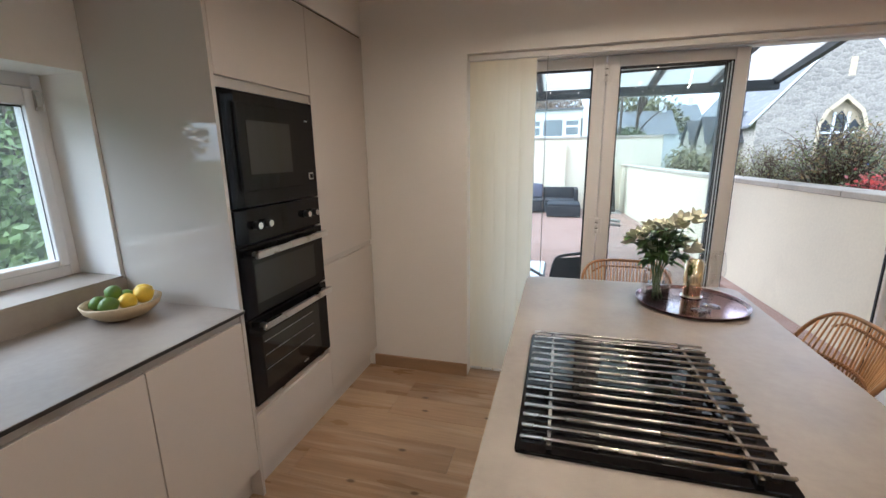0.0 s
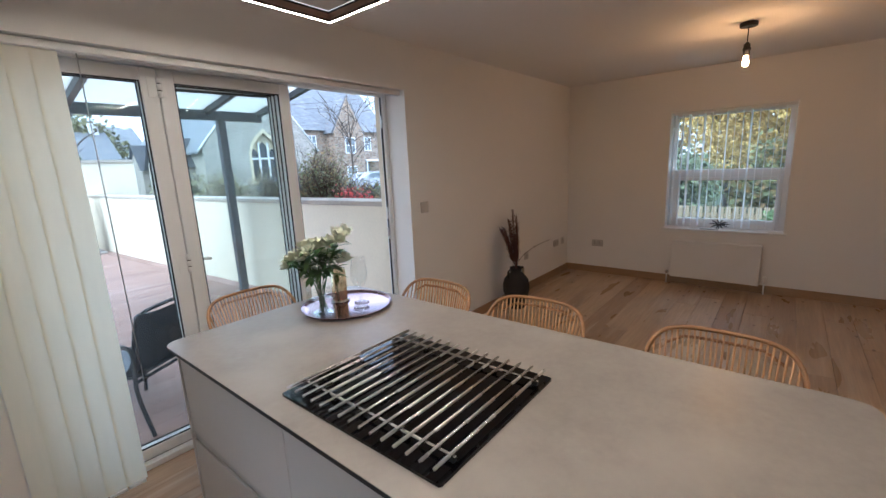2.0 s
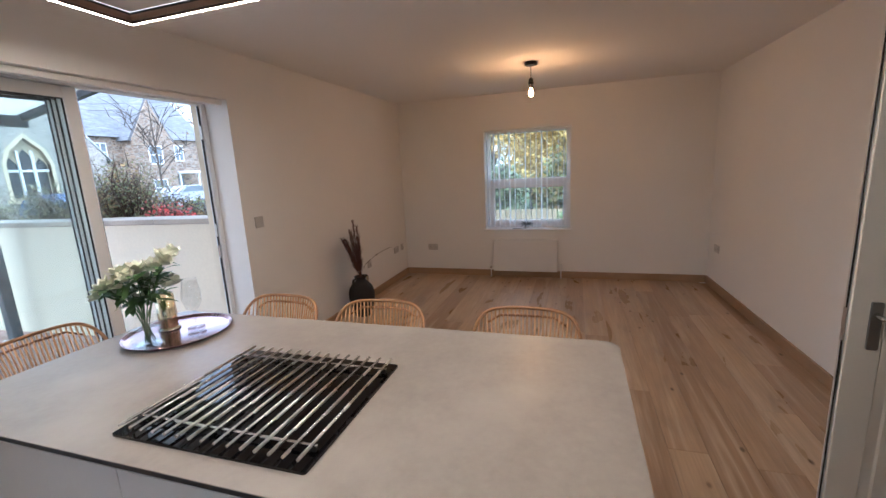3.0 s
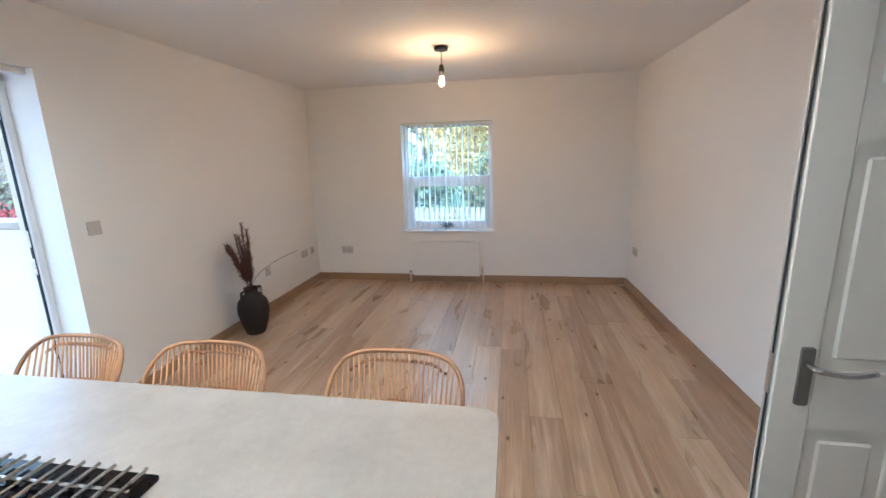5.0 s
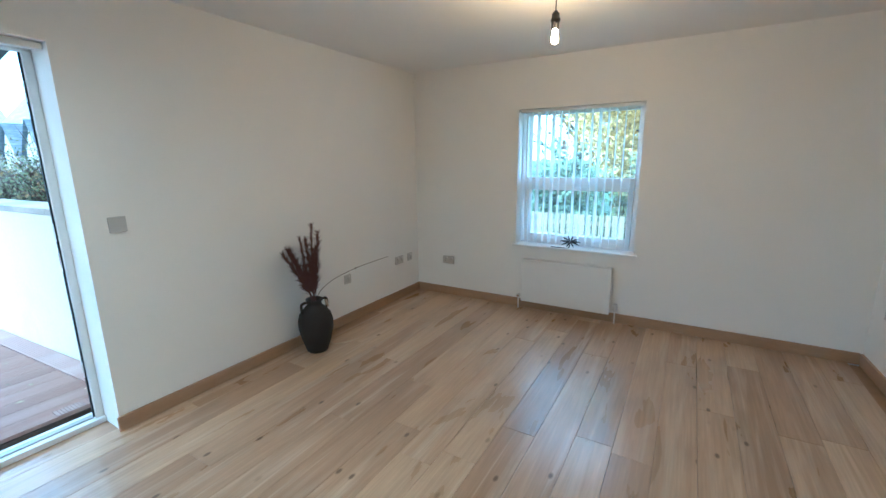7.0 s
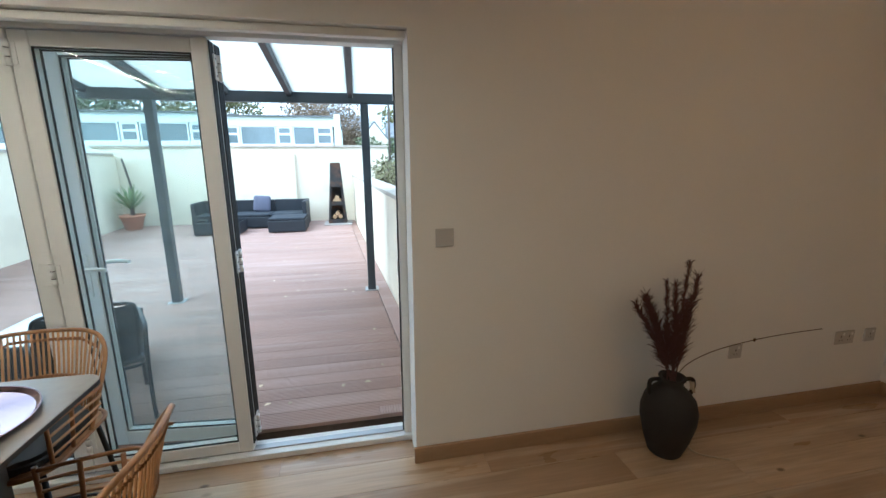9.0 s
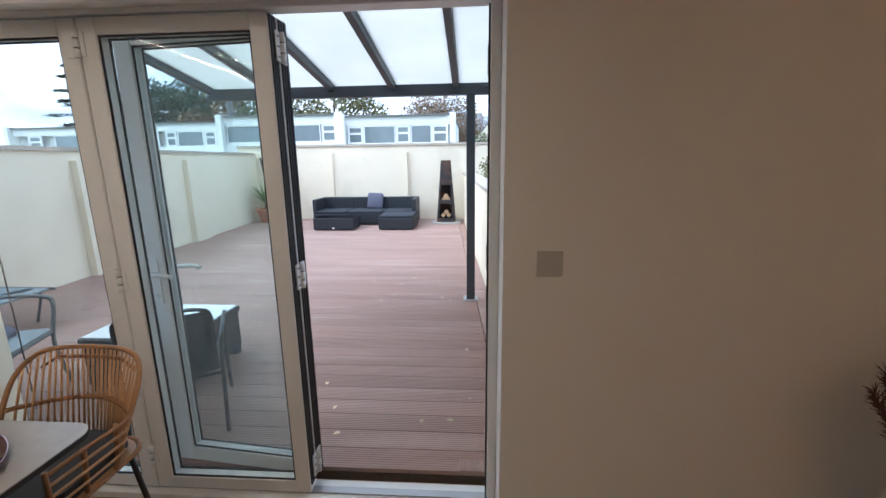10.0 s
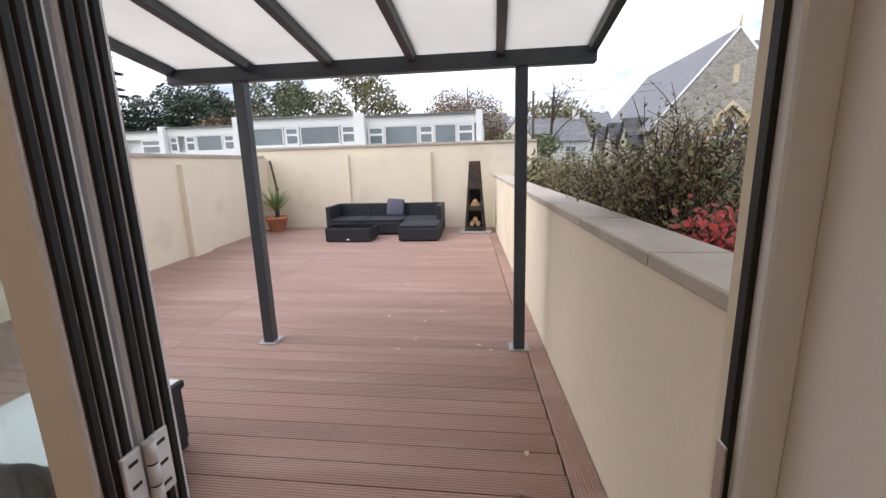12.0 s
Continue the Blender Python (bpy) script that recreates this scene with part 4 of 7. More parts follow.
fruit("lemon", LEMON, 0.02, 0.075, 0.082, 0.035, 60, "yellow lemon in the wooden bowl")

# tall cabinet by the hall door
tc = thing("tall_cabinet", (0.93, -0.4, 0), "tall white-grey handleless cabinet near the hall door", "cabinet")
cx1, cyf = 1.235, -0.05
part("carcass", B(cx1 - 0.62, -0.82, PLZ, cx1 - 0.002, cyf - 0.022, 2.25), UNIT, tc)
part("side_panel", B(cx1 - 0.018, -0.82, 0.0, cx1, cyf, 2.251, bevel=0.001), UNIT, tc)
part("upper_door", B(cx1 - 0.62, cyf - 0.02, 1.24, cx1 - 0.02, cyf, 2.25, bevel=0.0015), UNIT, tc)
part("lower_door", B(cx1 - 0.62, cyf - 0.02, PLZ, cx1 - 0.02, cyf, 1.20, bevel=0.0015), UNIT, tc)
part("handle_rail", B(cx1 - 0.62, cyf - 0.021, 1.202, cx1 - 0.02, cyf - 0.012, 1.238), RAIL, tc)

# ---- island ----
IX0, IX1, IY0, IY1 = 0.530, 1.462, 0.690, 2.740
isl = thing("kitchen_island", (0.9, 1.7, 0), "cashmere-grey handleless kitchen island with drawers", "kitchen island")
part("carcass", B(0.585, IY0 + 0.03, PLZ, 1.14, IY1 - 0.045, 0.86), UNIT, isl)
part("top_rail", B(0.582, IY0 + 0.03, 0.862, 1.14, IY1 - 0.045, 0.90), RAIL, isl, "recessed handle rail")
part("plinth", B(0.64, IY0 + 0.05, 0.0, 1.13, IY1 - 0.06, PLZ), UNIT, isl)
part("back_panel", B(1.141, IY0 + 0.02, 0.0, 1.16, IY1 - 0.025, 0.90, bevel=0.001), material("charcoal_panel", (0.045, 0.047, 0.052), 0.5, vary=0.05), isl, "charcoal back panel")
part("end_panel", B(0.562, IY1 - 0.044, 0.0, 1.14, IY1 - 0.026, 0.90, bevel=0.001), UNIT, isl)
part("end_panel", B(0.562, IY0 + 0.011, 0.0, 1.14, IY0 + 0.029, 0.90, bevel=0.001), UNIT, isl)
ys = [IY0 + 0.03, 1.345, 1.945, IY1 - 0.045]
for a, b in zip(ys, ys[1:]):
    for z0, z1 in ((PLZ + 0.004, 0.50), (0.54, 0.858)):
        part("drawer_front", B(0.565, a + 0.0015, z0, 0.584, b - 0.0015, z1, bevel=0.0015), UNIT, isl)
    part("handle_rail", B(0.572, a, 0.502, 0.5845, b, 0.538), RAIL, isl)
itop = thing("island_worktop", (1.0, 1.7, 0.9), "grey-beige stone-look island worktop with rounded corners", "worktop")
part("slab", prism(bmesh.new(), rounded(IX0, IY0, IX1, IY1, 0.055), 0.9125, 0.915), TOP, itop)
part("dark_edge", prism(bmesh.new(), rounded(IX0 - 0.0005, IY0 - 0.0005, IX1 + 0.0005, IY1 + 0.0005, 0.055), 0.9005, 0.9125), TOP_EDGE, itop, "thin black worktop edge")
part("support", B(1.162, IY0 + 0.15, 0.86, 1.40, IY1 - 0.15, 0.9, bevel=0.002), BLACK_METAL, itop)

# hob and the bar rack that covers it
hob = thing("induction_hob", (0.86, 1.70, 0.915), "black glass induction hob set in the island", "hob")
part("glass_plate", prism(bmesh.new(), rounded(0.602, 1.402, 1.119, 1.998, 0.008, 3), 0.9155, 0.9225), HOB_GLASS, hob)
rack = thing("bar_rack", (0.86, 1.70, 0.925), "steel bar roll-up rack lying over the black hob", "rack")
for i in range(15):
    y = 1.425 + i * (1.978 - 1.425) / 14
    part("bar", tube(bmesh.new(), [(0.612, y, 0.9425), (1.112, y, 0.9425)], 0.0042, 8), STEEL, rack)
for x in (0.672, 1.055):
    part("cross_strip", B(x - 0.004, 1.415, 0.9345, x + 0.004, 1.99, 0.9390, bevel=0.001), STEEL, rack)
    for i in range(5):
        y = 1.425 + i * 0.553 / 4
        part("foot", B(x - 0.006, y - 0.008, 0.9225, x + 0.006, y + 0.008, 0.9345, bevel=0.001), GASKET, rack)

# tray with flowers, candle and glasses
tx, ty = 1.212, 2.472
tray = thing("serving_tray", (tx, ty, 0.915), "round copper-coloured metal tray on the island", "tray")
part("dish", lathe(bmesh.new(), [(0.17, 0.0), (0.192, 0.004), (0.204, 0.016), (0.207, 0.017), (0.207, 0.0145), (0.196, 0.006), (0.19, 0.0045), (0.01, 0.003)], 64, (tx, ty, 0.9155)), TRAY, tray)
TZ = 0.9205
vx, vy = 1.075, 2.470
vase = thing("flower_vase", (vx, vy, TZ), "square clear glass vase of cream alstroemeria on the tray", "vase")
bm = bmesh.new()
h, w = 0.13, 0.046
for x0, y0, x1, y1 in ((-w, -w, w, -w + 0.004), (-w, w - 0.004, w, w), (-w, -w + 0.004, -w + 0.004, w - 0.004), (w - 0.004, -w + 0.004, w, w - 0.004)):
    box(bm, vx + x0, vy + y0, TZ, vx + x1, vy + y1, TZ + h)
box(bm, vx - w + 0.004, vy - w + 0.004, TZ, vx + w - 0.004, vy + w - 0.004, TZ + 0.01)
part("glass_body", bm, VESSEL, vase)
part("water", B(vx - w + 0.0045, vy - w + 0.0045, TZ + 0.0105, vx + w - 0.0045, vy + w - 0.0045, TZ + 0.075), WATER, vase)


def blade(bm, base, tip, width, side, droop=0.0):
    """A pointed leaf or petal, five points long."""
    base, tip = Vector(base), Vector(tip)
    side = Vector(side).normalized() * width / 2
    up = Vector((0, 0, 1))
    mid = [base.lerp(tip, k) + up * droop * (4 * k * (1 - k)) for k in (0.0, 0.35, 0.7, 1.0)]
    vs = [bm.verts.new(mid[0])]
    rows = []
    for k, f in ((1, 1.0), (2, 0.85)):
        rows.append((bm.verts.new(mid[k] - side * f), bm.verts.new(mid[k] + up * -0.1 * width), bm.verts.new(mid[k] + side * f)))
    end = bm.verts.new(mid[3])
    a, b = rows
    for f in ((vs[0], a[1], a[0]), (vs[0], a[2], a[1]), (a[0], a[1], b[1], b[0]), (a[1], a[2], b[2], b[1]), (b[0], b[1], end), (b[1], b[2], end)):
        bm.faces.new(f).smooth = True


r = rng(21)
heads = []
for n, cx, cy, rad, za, zb in ((6, -0.045, 0.042, 0.058, 0.195, 0.285), (8, 0.040, -0.040, 0.062, 0.215, 0.35)):
    for i in range(n):
        a = 2 * math.pi * i / n + r.uniform(-0.3, 0.3)
        f = i / (n - 1)
        heads.append(Vector((vx + cx + rad * math.cos(a) * r.uniform(0.5, 1), vy + cy + rad * math.sin(a) * r.uniform(0.5, 1), TZ + za + (zb - za) * f)))
bms, bml = bmesh.new(), bmesh.new()
for hd_p in heads:
    foot = Vector((vx + r.uniform(-0.03, 0.03), vy + r.uniform(-0.03, 0.03), TZ + 0.014))
    mid = Vector((vx + (hd_p.x - vx) * 0.28, vy + (hd_p.y - vy) * 0.28, TZ + 0.15))
    pts = smooth_path([foot, mid, hd_p], 5)
    tube(bms, pts, 0.0022, 6)
    for k in range(9):
        p = pts[r.randint(6, len(pts) - 1)]
        a = r.uniform(0, 2 * math.pi)
        out = Vector((math.cos(a), math.sin(a), r.uniform(-0.5, 0.5)))
        blade(bml, p, p + out * r.uniform(0.05, 0.095), r.uniform(0.022, 0.034), out.cross(Vector((0, 0, 1))), 0.012)
part("stem_bunch", bms, LEAF, vase, "green flower stems")
part("leaves", bml, LEAF, vase, "dark green pointed leaves")
for hd_p in heads:
    bm = bmesh.new()
    for f in range(3):
        c = hd_p + Vector((r.uniform(-0.024, 0.024), r.uniform(-0.024, 0.024), r.uniform(-0.012, 0.022)))
        a0 = r.uniform(0, 6.28)
        axis = (c - Vector((vx, vy, TZ + 0.14))).normalized()
        e1 = axis.orthogonal().normalized()
        e2 = axis.cross(e1)
        for k in range(6):
            a = a0 + k * math.pi / 3
            d = e1 * math.cos(a) + e2 * math.sin(a)
            blade(bm, c, c + axis * 0.034 + d * 0.033, 0.028, d.cross(axis), 0.0)
    part("bloom", bm, PETAL, vase, "cream alstroemeria bloom")

gx, gy = 1.236, 2.556
cndl = thing("candle", (gx, gy, TZ), "gold glass cylinder candle on the tray", "candle")
part("cylinder", lathe(bmesh.new(), [(0.034, 0), (0.036, 0.003), (0.036, 0.16), (0.033, 0.16), (0.032, 0.12)], 28, (gx, gy, TZ)), GOLD, cndl)
part("foot", lathe(bmesh.new(), [(0.043, 0.0), (0.045, 0.004), (0.040, 0.008), (0.0365, 0.009)], 28, (gx, gy, TZ)), CHROME, cndl)


def wine_glass(x, y):
    g = thing("wine_glass", (x, y, TZ), "clear stemmed wine glass standing on the tray", "glass", "wine glasses on the tray")
    part("foot", lathe(bmesh.new(), [(0.001, 0.0), (0.036, 0.0), (0.036, 0.0015), (0.012, 0.004), (0.005, 0.008)], 28, (x, y, TZ)), VESSEL, g)
    part("stem", lathe(bmesh.new(), [(0.005, 0.008), (0.0035, 0.02), (0.0035, 0.085), (0.007, 0.097)], 14, (x, y, TZ)), VESSEL, g)
    part("bowl", lathe(bmesh.new(), [(0.007, 0.097), (0.024, 0.11), (0.037, 0.14), (0.038, 0.16), (0.032, 0.20), (0.028, 0.222), (0.0270, 0.2222), (0.0272, 0.219)], 32, (x, y, TZ), cap=False), VESSEL, g)


wine_glass(1.226, 2.388)
wine_glass(1.278, 2.448)

# ---- rattan counter stools ----
stool = thing("counter_stool", (0, 0, 0), "woven rattan counter stool with a charcoal seat pad and black legs", "stool", "stools round the island")
SEAT = 0.61
def back_at(x, z):
    """Point of the slightly dished, leaning back panel."""
    return Vector((x, -0.180 - 0.20 * (z - SEAT) + (0.8 + 8.0 * max(0.0, 0.90 - z)) * x * x, z))


RIM = [(0.206, SEAT - 0.02), (0.222, 0.70), (0.230, 0.78), (0.227, 0.840), (0.206, 0.882), (0.172, 0.907), (0.12, 0.918), (0.04, 0.920)]
rim_xz = smooth_path([(x, 0, z) for x, z in RIM] + [(-x, 0, z) for x, z in reversed(RIM)], 6)


def rim_height(x):
    return max(p.z for p in rim_xz if abs(abs(p.x) - abs(x)) < 0.008)


def side_x(z):
    return max([p.x for p in rim_xz if abs(p.z - z) < 0.012] or [0.2])


part("back_rim", tube(bmesh.new(), [back_at(p.x, p.z) for p in rim_xz], 0.0082, 8), CANE_RIM, stool, "bound brown rattan rim")
for z, w, inset in ((0.745, 0.0055, 0.0), (0.886, 0.0032, 0.035)):
    for off in (0.006, -0.006):
        e = side_x(z) - inset
        pts = []
        for u in range(97):
            x = -e + 2 * e * u / 96
            p = back_at(x, z + 0.35 * off)
            if inset:
                p.z -= 0.6 * max(0.0, abs(x) - 0.12)
            pts.append(p + Vector((0, off * math.sin(u * math.pi / 1.5 + (0 if off > 0 else 3.14)), 0)))
        part("band", tube(bmesh.new(), pts, w, 5), CANE_DARK, stool, "woven rattan band")
for i in range(25):
    q = -1 + 2 * i / 24
    xb, xt = 0.188 * q, 0.214 * q
    zt = rim_height(xt) - 0.006
    part("cane", tube(bmesh.new(), [back_at(xb, SEAT - 0.02), back_at((xb + xt) / 2 + 0.0015 * math.sin(i * 2.1), (SEAT + zt) / 2), back_at(xt, zt)], 0.0036 if i % 2 else 0.0042, 6), CANE, stool)
part("seat_ring", tube(bmesh.new(), [(x, y, SEAT - 0.02) for x, y in rounded(-0.206, -0.192, 0.206, 0.206, 0.085)], 0.008, 8, closed=True), CANE_DARK, stool)
for s in (-1, 1):
    for k in range(4):
        z = 0.645 + 0.034 * k
        p = back_at(side_x(z), z)
        part("side_cane", tube(bmesh.new(), smooth_path([(s * p.x, p.y, p.z), (s * (p.x + 0.012), -0.06, z), (s * 0.222, 0.06, z - 0.004), (s * 0.205, 0.165, z - 0.012)], 5), 0.0062 if k == 3 else 0.0048, 6), CANE_DARK if k == 3 else CANE, stool)
    for y in (-0.05, 0.06, 0.16):
        part("side_post", tube(bmesh.new(), [(s * 0.204, y, SEAT - 0.02), (s * (0.222 if y < 0.1 else 0.206), y, 0.748)], 0.0068, 8), CANE_DARK, stool)
part("seat", prism(bmesh.new(), rounded(-0.205, -0.18, 0.205, 0.205, 0.09), SEAT - 0.03, SEAT - 0.012), CANE, stool)
t = bmesh.new()
prism(t, rounded(-0.19, -0.165, 0.19, 0.195, 0.085), SEAT - 0.012, SEAT + 0.03)
bmesh.ops.bevel(t, geom=[e for e in t.edges if abs(e.verts[0].co.z - e.verts[1].co.z) < 1e-6], offset=0.014, segments=2, affect="EDGES")
part("seat_pad", t, CUSHION, stool, "charcoal fabric seat pad")
for sx in (-1, 1):
    for sy in (-1, 1):
        part("leg", tube(bmesh.new(), [(sx * 0.165, sy * 0.145 + 0.01, SEAT - 0.03), (sx * 0.215, sy * 0.20 + 0.01, 0.0)], 0.009, 8), BLACK_METAL, stool, "black metal leg")
part("foot_ring", tube(bmesh.new(), [(x * 0.97, y * 0.97 + 0.01, 0.22) for x, y in rounded(-0.20, -0.185, 0.20, 0.185, 0.02, 2)], 0.007, 8, closed=True), BLACK_METAL, stool)
copy_thing(stool, pose(1.515, 1.745, 0, 0, 0, 92))
copy_thing(stool, pose(1.515, 2.335, 0, 0, 0, 89))
copy_thing(stool, pose(1.05, 2.915, 0, 0, 0, 180))
stool.matrix_world = pose(1.518, 1.045, 0, 0, 0, 90)

# ---- lamps ----
led = thing("pendant_light", (1.0, 1.72, CZ), "rectangular black-framed LED ring light hung over the island", "lamp")
lx0, lx1, ly0, ly1, lz = 0.50, 1.455, 0.78, 2.725, 2.246
def ring(x0, y0, x1, y1, w, z0, z1):
    bm = bmesh.new()
    box(bm, x0, y0, z0, x1, y0 + w, z1)
    box(bm, x0, y1 - w, z0, x1, y1, z1)
    box(bm, x0, y0 + w, z0, x0 + w, y1 - w, z1)
    box(bm, x1 - w, y0 + w, z0, x1, y1 - w, z1)
    return bm
part("frame", ring(lx0, ly0, lx1, ly1, 0.020, lz + 0.006, lz + 0.045), BLACK_METAL, led)
part("outer_lip", ring(lx0, ly0, lx1, ly1, 0.002, lz, lz + 0.006), BLACK_METAL, led)
# Inner lip and inner trim carry the ring's orange glow as colour.
part("inner_lip", ring(lx0 + 0.013, ly0 + 0.013, lx1 - 0.013, ly1 - 0.013, 0.004, lz, lz + 0.006), GLOW_BROWN, led)
part("diffuser", ring(lx0 + 0.002, ly0 + 0.002, lx1 - 0.002, ly1 - 0.002, 0.011, lz + 0.0005, lz + 0.006), LED, led, "glowing warm strip: LED underneath, added glow on top")
part("inner_trim", ring(lx0 + 0.020, ly0 + 0.020, lx1 - 0.020, ly1 - 0.020, 0.003, lz + 0.008, lz + 0.034), GLOW_BROWN, led)
# Added glow on top of the frame, no part of the real lamp.
part("added_upper_glow", ring(lx0 + 0.002, ly0 + 0.002, lx1 - 0.002, ly1 - 0.002, 0.016, lz + 0.045, lz + 0.049), ADDED_UP_GLOW, led, "glowing warm strip: LED underneath, added glow on top")
for x in (lx0 + 0.01, lx1 - 0.01):
    for y in (ly0 + 0.3, ly1 - 0.3):
        part("suspension_wire", tube(bmesh.new(), [(x, y, lz + 0.049), (x, y, CZ)], 0.001, 5), STEEL, led)

px, py = 4.085, 1.247
pl = thing("pendant_lamp", (px, py, CZ), "black cord pendant lamp with a bare warm bulb", "lamp")
part("ceiling_rose", lathe(bmesh.new(), [(0.054, 0.0), (0.056, 0.004), (0.056, 0.026), (0.052, 0.0295)], 32, (px, py, CZ - 0.0295)), BLACK_METAL, pl)
part("cord", tube(bmesh.new(), [(px, py, CZ - 0.03), (px, py, 2.325)], 0.0032, 8), BLACK_METAL, pl)
part("lamp_holder", lathe(bmesh.new(), [(0.014, 2.235), (0.022, 2.237), (0.022, 2.275), (0.026, 2.277), (0.026, 2.288), (0.022, 2.29), (0.020, 2.315), (0.008, 2.33)], 24, (px, py, 0)), BLACK_METAL, pl)
part("bulb", lathe(bmesh.new(), [(0.002, 2.160), (0.010, 2.163), (0.017, 2.171), (0.0195, 2.185), (0.017, 2.203), (0.014, 2.222), (0.012, 2.236)], 20, (px, py, 0)), BULB, pl, "lit warm filament bulb")

# ---- living room things ----
rad = thing("radiator", (5.58, 1.49, 0.1), "white flat-panel radiator on the wall under the window", "radiator")
part("panel", B(5.545, 1.062, 0.098, 5.575, 1.925, 0.540, bevel=0.008, seg=2), WHITE, rad)
part("back_panel", B(5.60, 1.075, 0.11, 5.63, 1.912, 0.53, bevel=0.006), WHITE, rad)
bm = bmesh.new()
for i in range(34):
    y = 1.075 + i * 0.0247
    box(bm, 5.574, y, 0.536, 5.632, y + 0.012, 0.541)
part("top_grille", bm, WHITE, rad)
for y in (1.068, 1.919):
    part("side_cover", B(5.573, y - 0.006, 0.11, 5.632, y + 0.006, 0.538, bevel=0.002), WHITE, rad)
for y in (1.25, 1.75):
    part("bracket", B(5.63, y - 0.02, 0.15, WX1, y + 0.02, 0.48), WHITE, rad)
for y, trv in ((1.018, True), (1.968, False)):
    bm = tube(bmesh.new(), [(5.60, y, 0.0), (5.60, y, 0.115)], 0.0075, 10)
    tube(bm, [(5.60, y, 0.115), (5.60, y + (0.05 if trv else -0.05), 0.115)], 0.008, 10)
    v = part("valve", bm, WHITE, rad, "white pipe and valve")
    part("valve_head", lathe(bmesh.new(), [(0.012, 0.12), (0.019, 0.13), (0.019, 0.19 if trv else 0.15), (0.014, 0.2 if trv else 0.155)], 16, (5.60, y, 0)), WHITE if trv else CHROME, v)

orn = thing("metal_ornament", (5.63, 1.49, LZ0 + 0.02), "small black wire flower ornament on the window board", "ornament")
bm = bmesh.new()
r = rng(5)
for k in range(10):
    a = 2 * math.pi * k / 10
    c = Vector((5.655, 1.475, LZ0 + 0.085))
    d = Vector((0.3 * math.sin(a * 2), math.cos(a), math.sin(a) * 0.6))
    blade(bm, c, c + d * 0.105, 0.015, d.cross(Vector((1, 0, 0))), 0.004)
part("petals", bm, BLACK_METAL, orn)
part("stem", tube(bmesh.new(), smooth_path([(5.655, 1.475, LZ0 + 0.085), (5.655, 1.49, LZ0 + 0.022), (5.65, 1.56, LZ0 + 0.0225), (5.642, 1.66, LZ0 + 0.0225)], 5), 0.0045, 6), BLACK_METAL, orn)


def plate(name, at, axis, w, h, label, rockers=0, sockets=0):
    """Wall plate facing out of the wall; axis gives the wall's outward way."""
    turn = {"-y": 0, "-x": -90, "+y": 180}[axis]
    ob = thing(name, (0, 0, 0), label, "socket" if sockets else "switch")
    t = B(-w / 2, -0.009, -h / 2, w / 2, 0, h / 2, bevel=0.003, seg=2)
    part("plate", t, PLASTIC, ob)
    for i in range(max(rockers, sockets)):
        n = max(rockers, sockets)
        c = (i - (n - 1) / 2) * (0.026 if rockers else 0.066)
        if rockers:
            part("rocker", B(c - 0.009, -0.0125, -0.016, c + 0.009, -0.009, 0.016, bevel=0.0015), WHITE, ob)
        else:
            part("rocker", B(c + 0.012, -0.0125, 0.016, c + 0.024, -0.009, 0.034, bevel=0.001), WHITE, ob)
            bm = bmesh.new()
            box(bm, c - 0.003, -0.0096, 0.002, c + 0.003, -0.009, 0.016)
            box(bm, c - 0.014, -0.0096, -0.018, c - 0.007, -0.009, -0.013)
            box(bm, c + 0.007, -0.0096, -0.018, c + 0.014, -0.009, -0.013)
            part("pin_holes", bm, GASKET, ob)
    ob.matrix_world = pose(*at, 0, 0, turn + (1.575 if axis == "+y" else 0))


plate("light_switch", (2.662, WY1, 1.202), "-y", 0.088, 0.088, "plain off-white blank switch plate by the terrace door")
plate("wall_socket", (4.437, WY1, 0.43), "-y", 0.088, 0.088, "single off-white wall socket above the skirting", sockets=1)
plate("wall_socket", (5.265, WY1, 0.44), "-y", 0.147, 0.088, "double off-white wall socket near the corner", sockets=2)
plate("aerial_socket", (5.47, WY1, 0.44), "-y", 0.088, 0.088, "single off-white aerial socket in the corner", sockets=1)
plate("wall_socket", (WX1, 2.838, 0.41), "-x", 0.147, 0.088, "double off-white wall socket beside the radiator", sockets=2)
plate("wall_socket", (5.36, south(5.36), 0.48), "+y", 0.147, 0.088, "double off-white wall socket above the skirting", sockets=2)
plate("light_switch", (2.735, south(2.735), 1.226), "+y", 0.147, 0.088, "off-white double rocker light switch beside the doorway", rockers=2)

# floor vase with dried plumes
ux, uy = 3.84, 3.062
urn = thing("floor_vase", (ux, uy, 0), "black clay urn with dried dark plumes on the floor", "vase")
part("body", lathe(bmesh.new(), [(0.075, 0.0), (0.085, 0.01), (0.115, 0.10), (0.138, 0.20), (0.140, 0.26), (0.125, 0.32), (0.085, 0.37), (0.058, 0.395), (0.055, 0.42), (0.068, 0.44), (0.066, 0.446), (0.050, 0.44), (0.045, 0.40)], 40, (ux, uy, 0)), CLAY, urn)
part("handle", tube(bmesh.new(), smooth_path([(ux + 0.05, uy - 0.01, 0.425), (ux + 0.105, uy - 0.02, 0.425), (ux + 0.115, uy - 0.022, 0.38), (ux + 0.10, uy - 0.02, 0.335)], 6), 0.011, 8), CLAY, urn, "clay loop handle")
part("handle", tube(bmesh.new(), smooth_path([(ux - 0.05, uy + 0.02, 0.425), (ux - 0.10, uy + 0.03, 0.42), (ux - 0.11, uy + 0.03, 0.38), (ux - 0.10, uy + 0.03, 0.335)], 6), 0.011, 8), CLAY, urn, "clay loop handle")
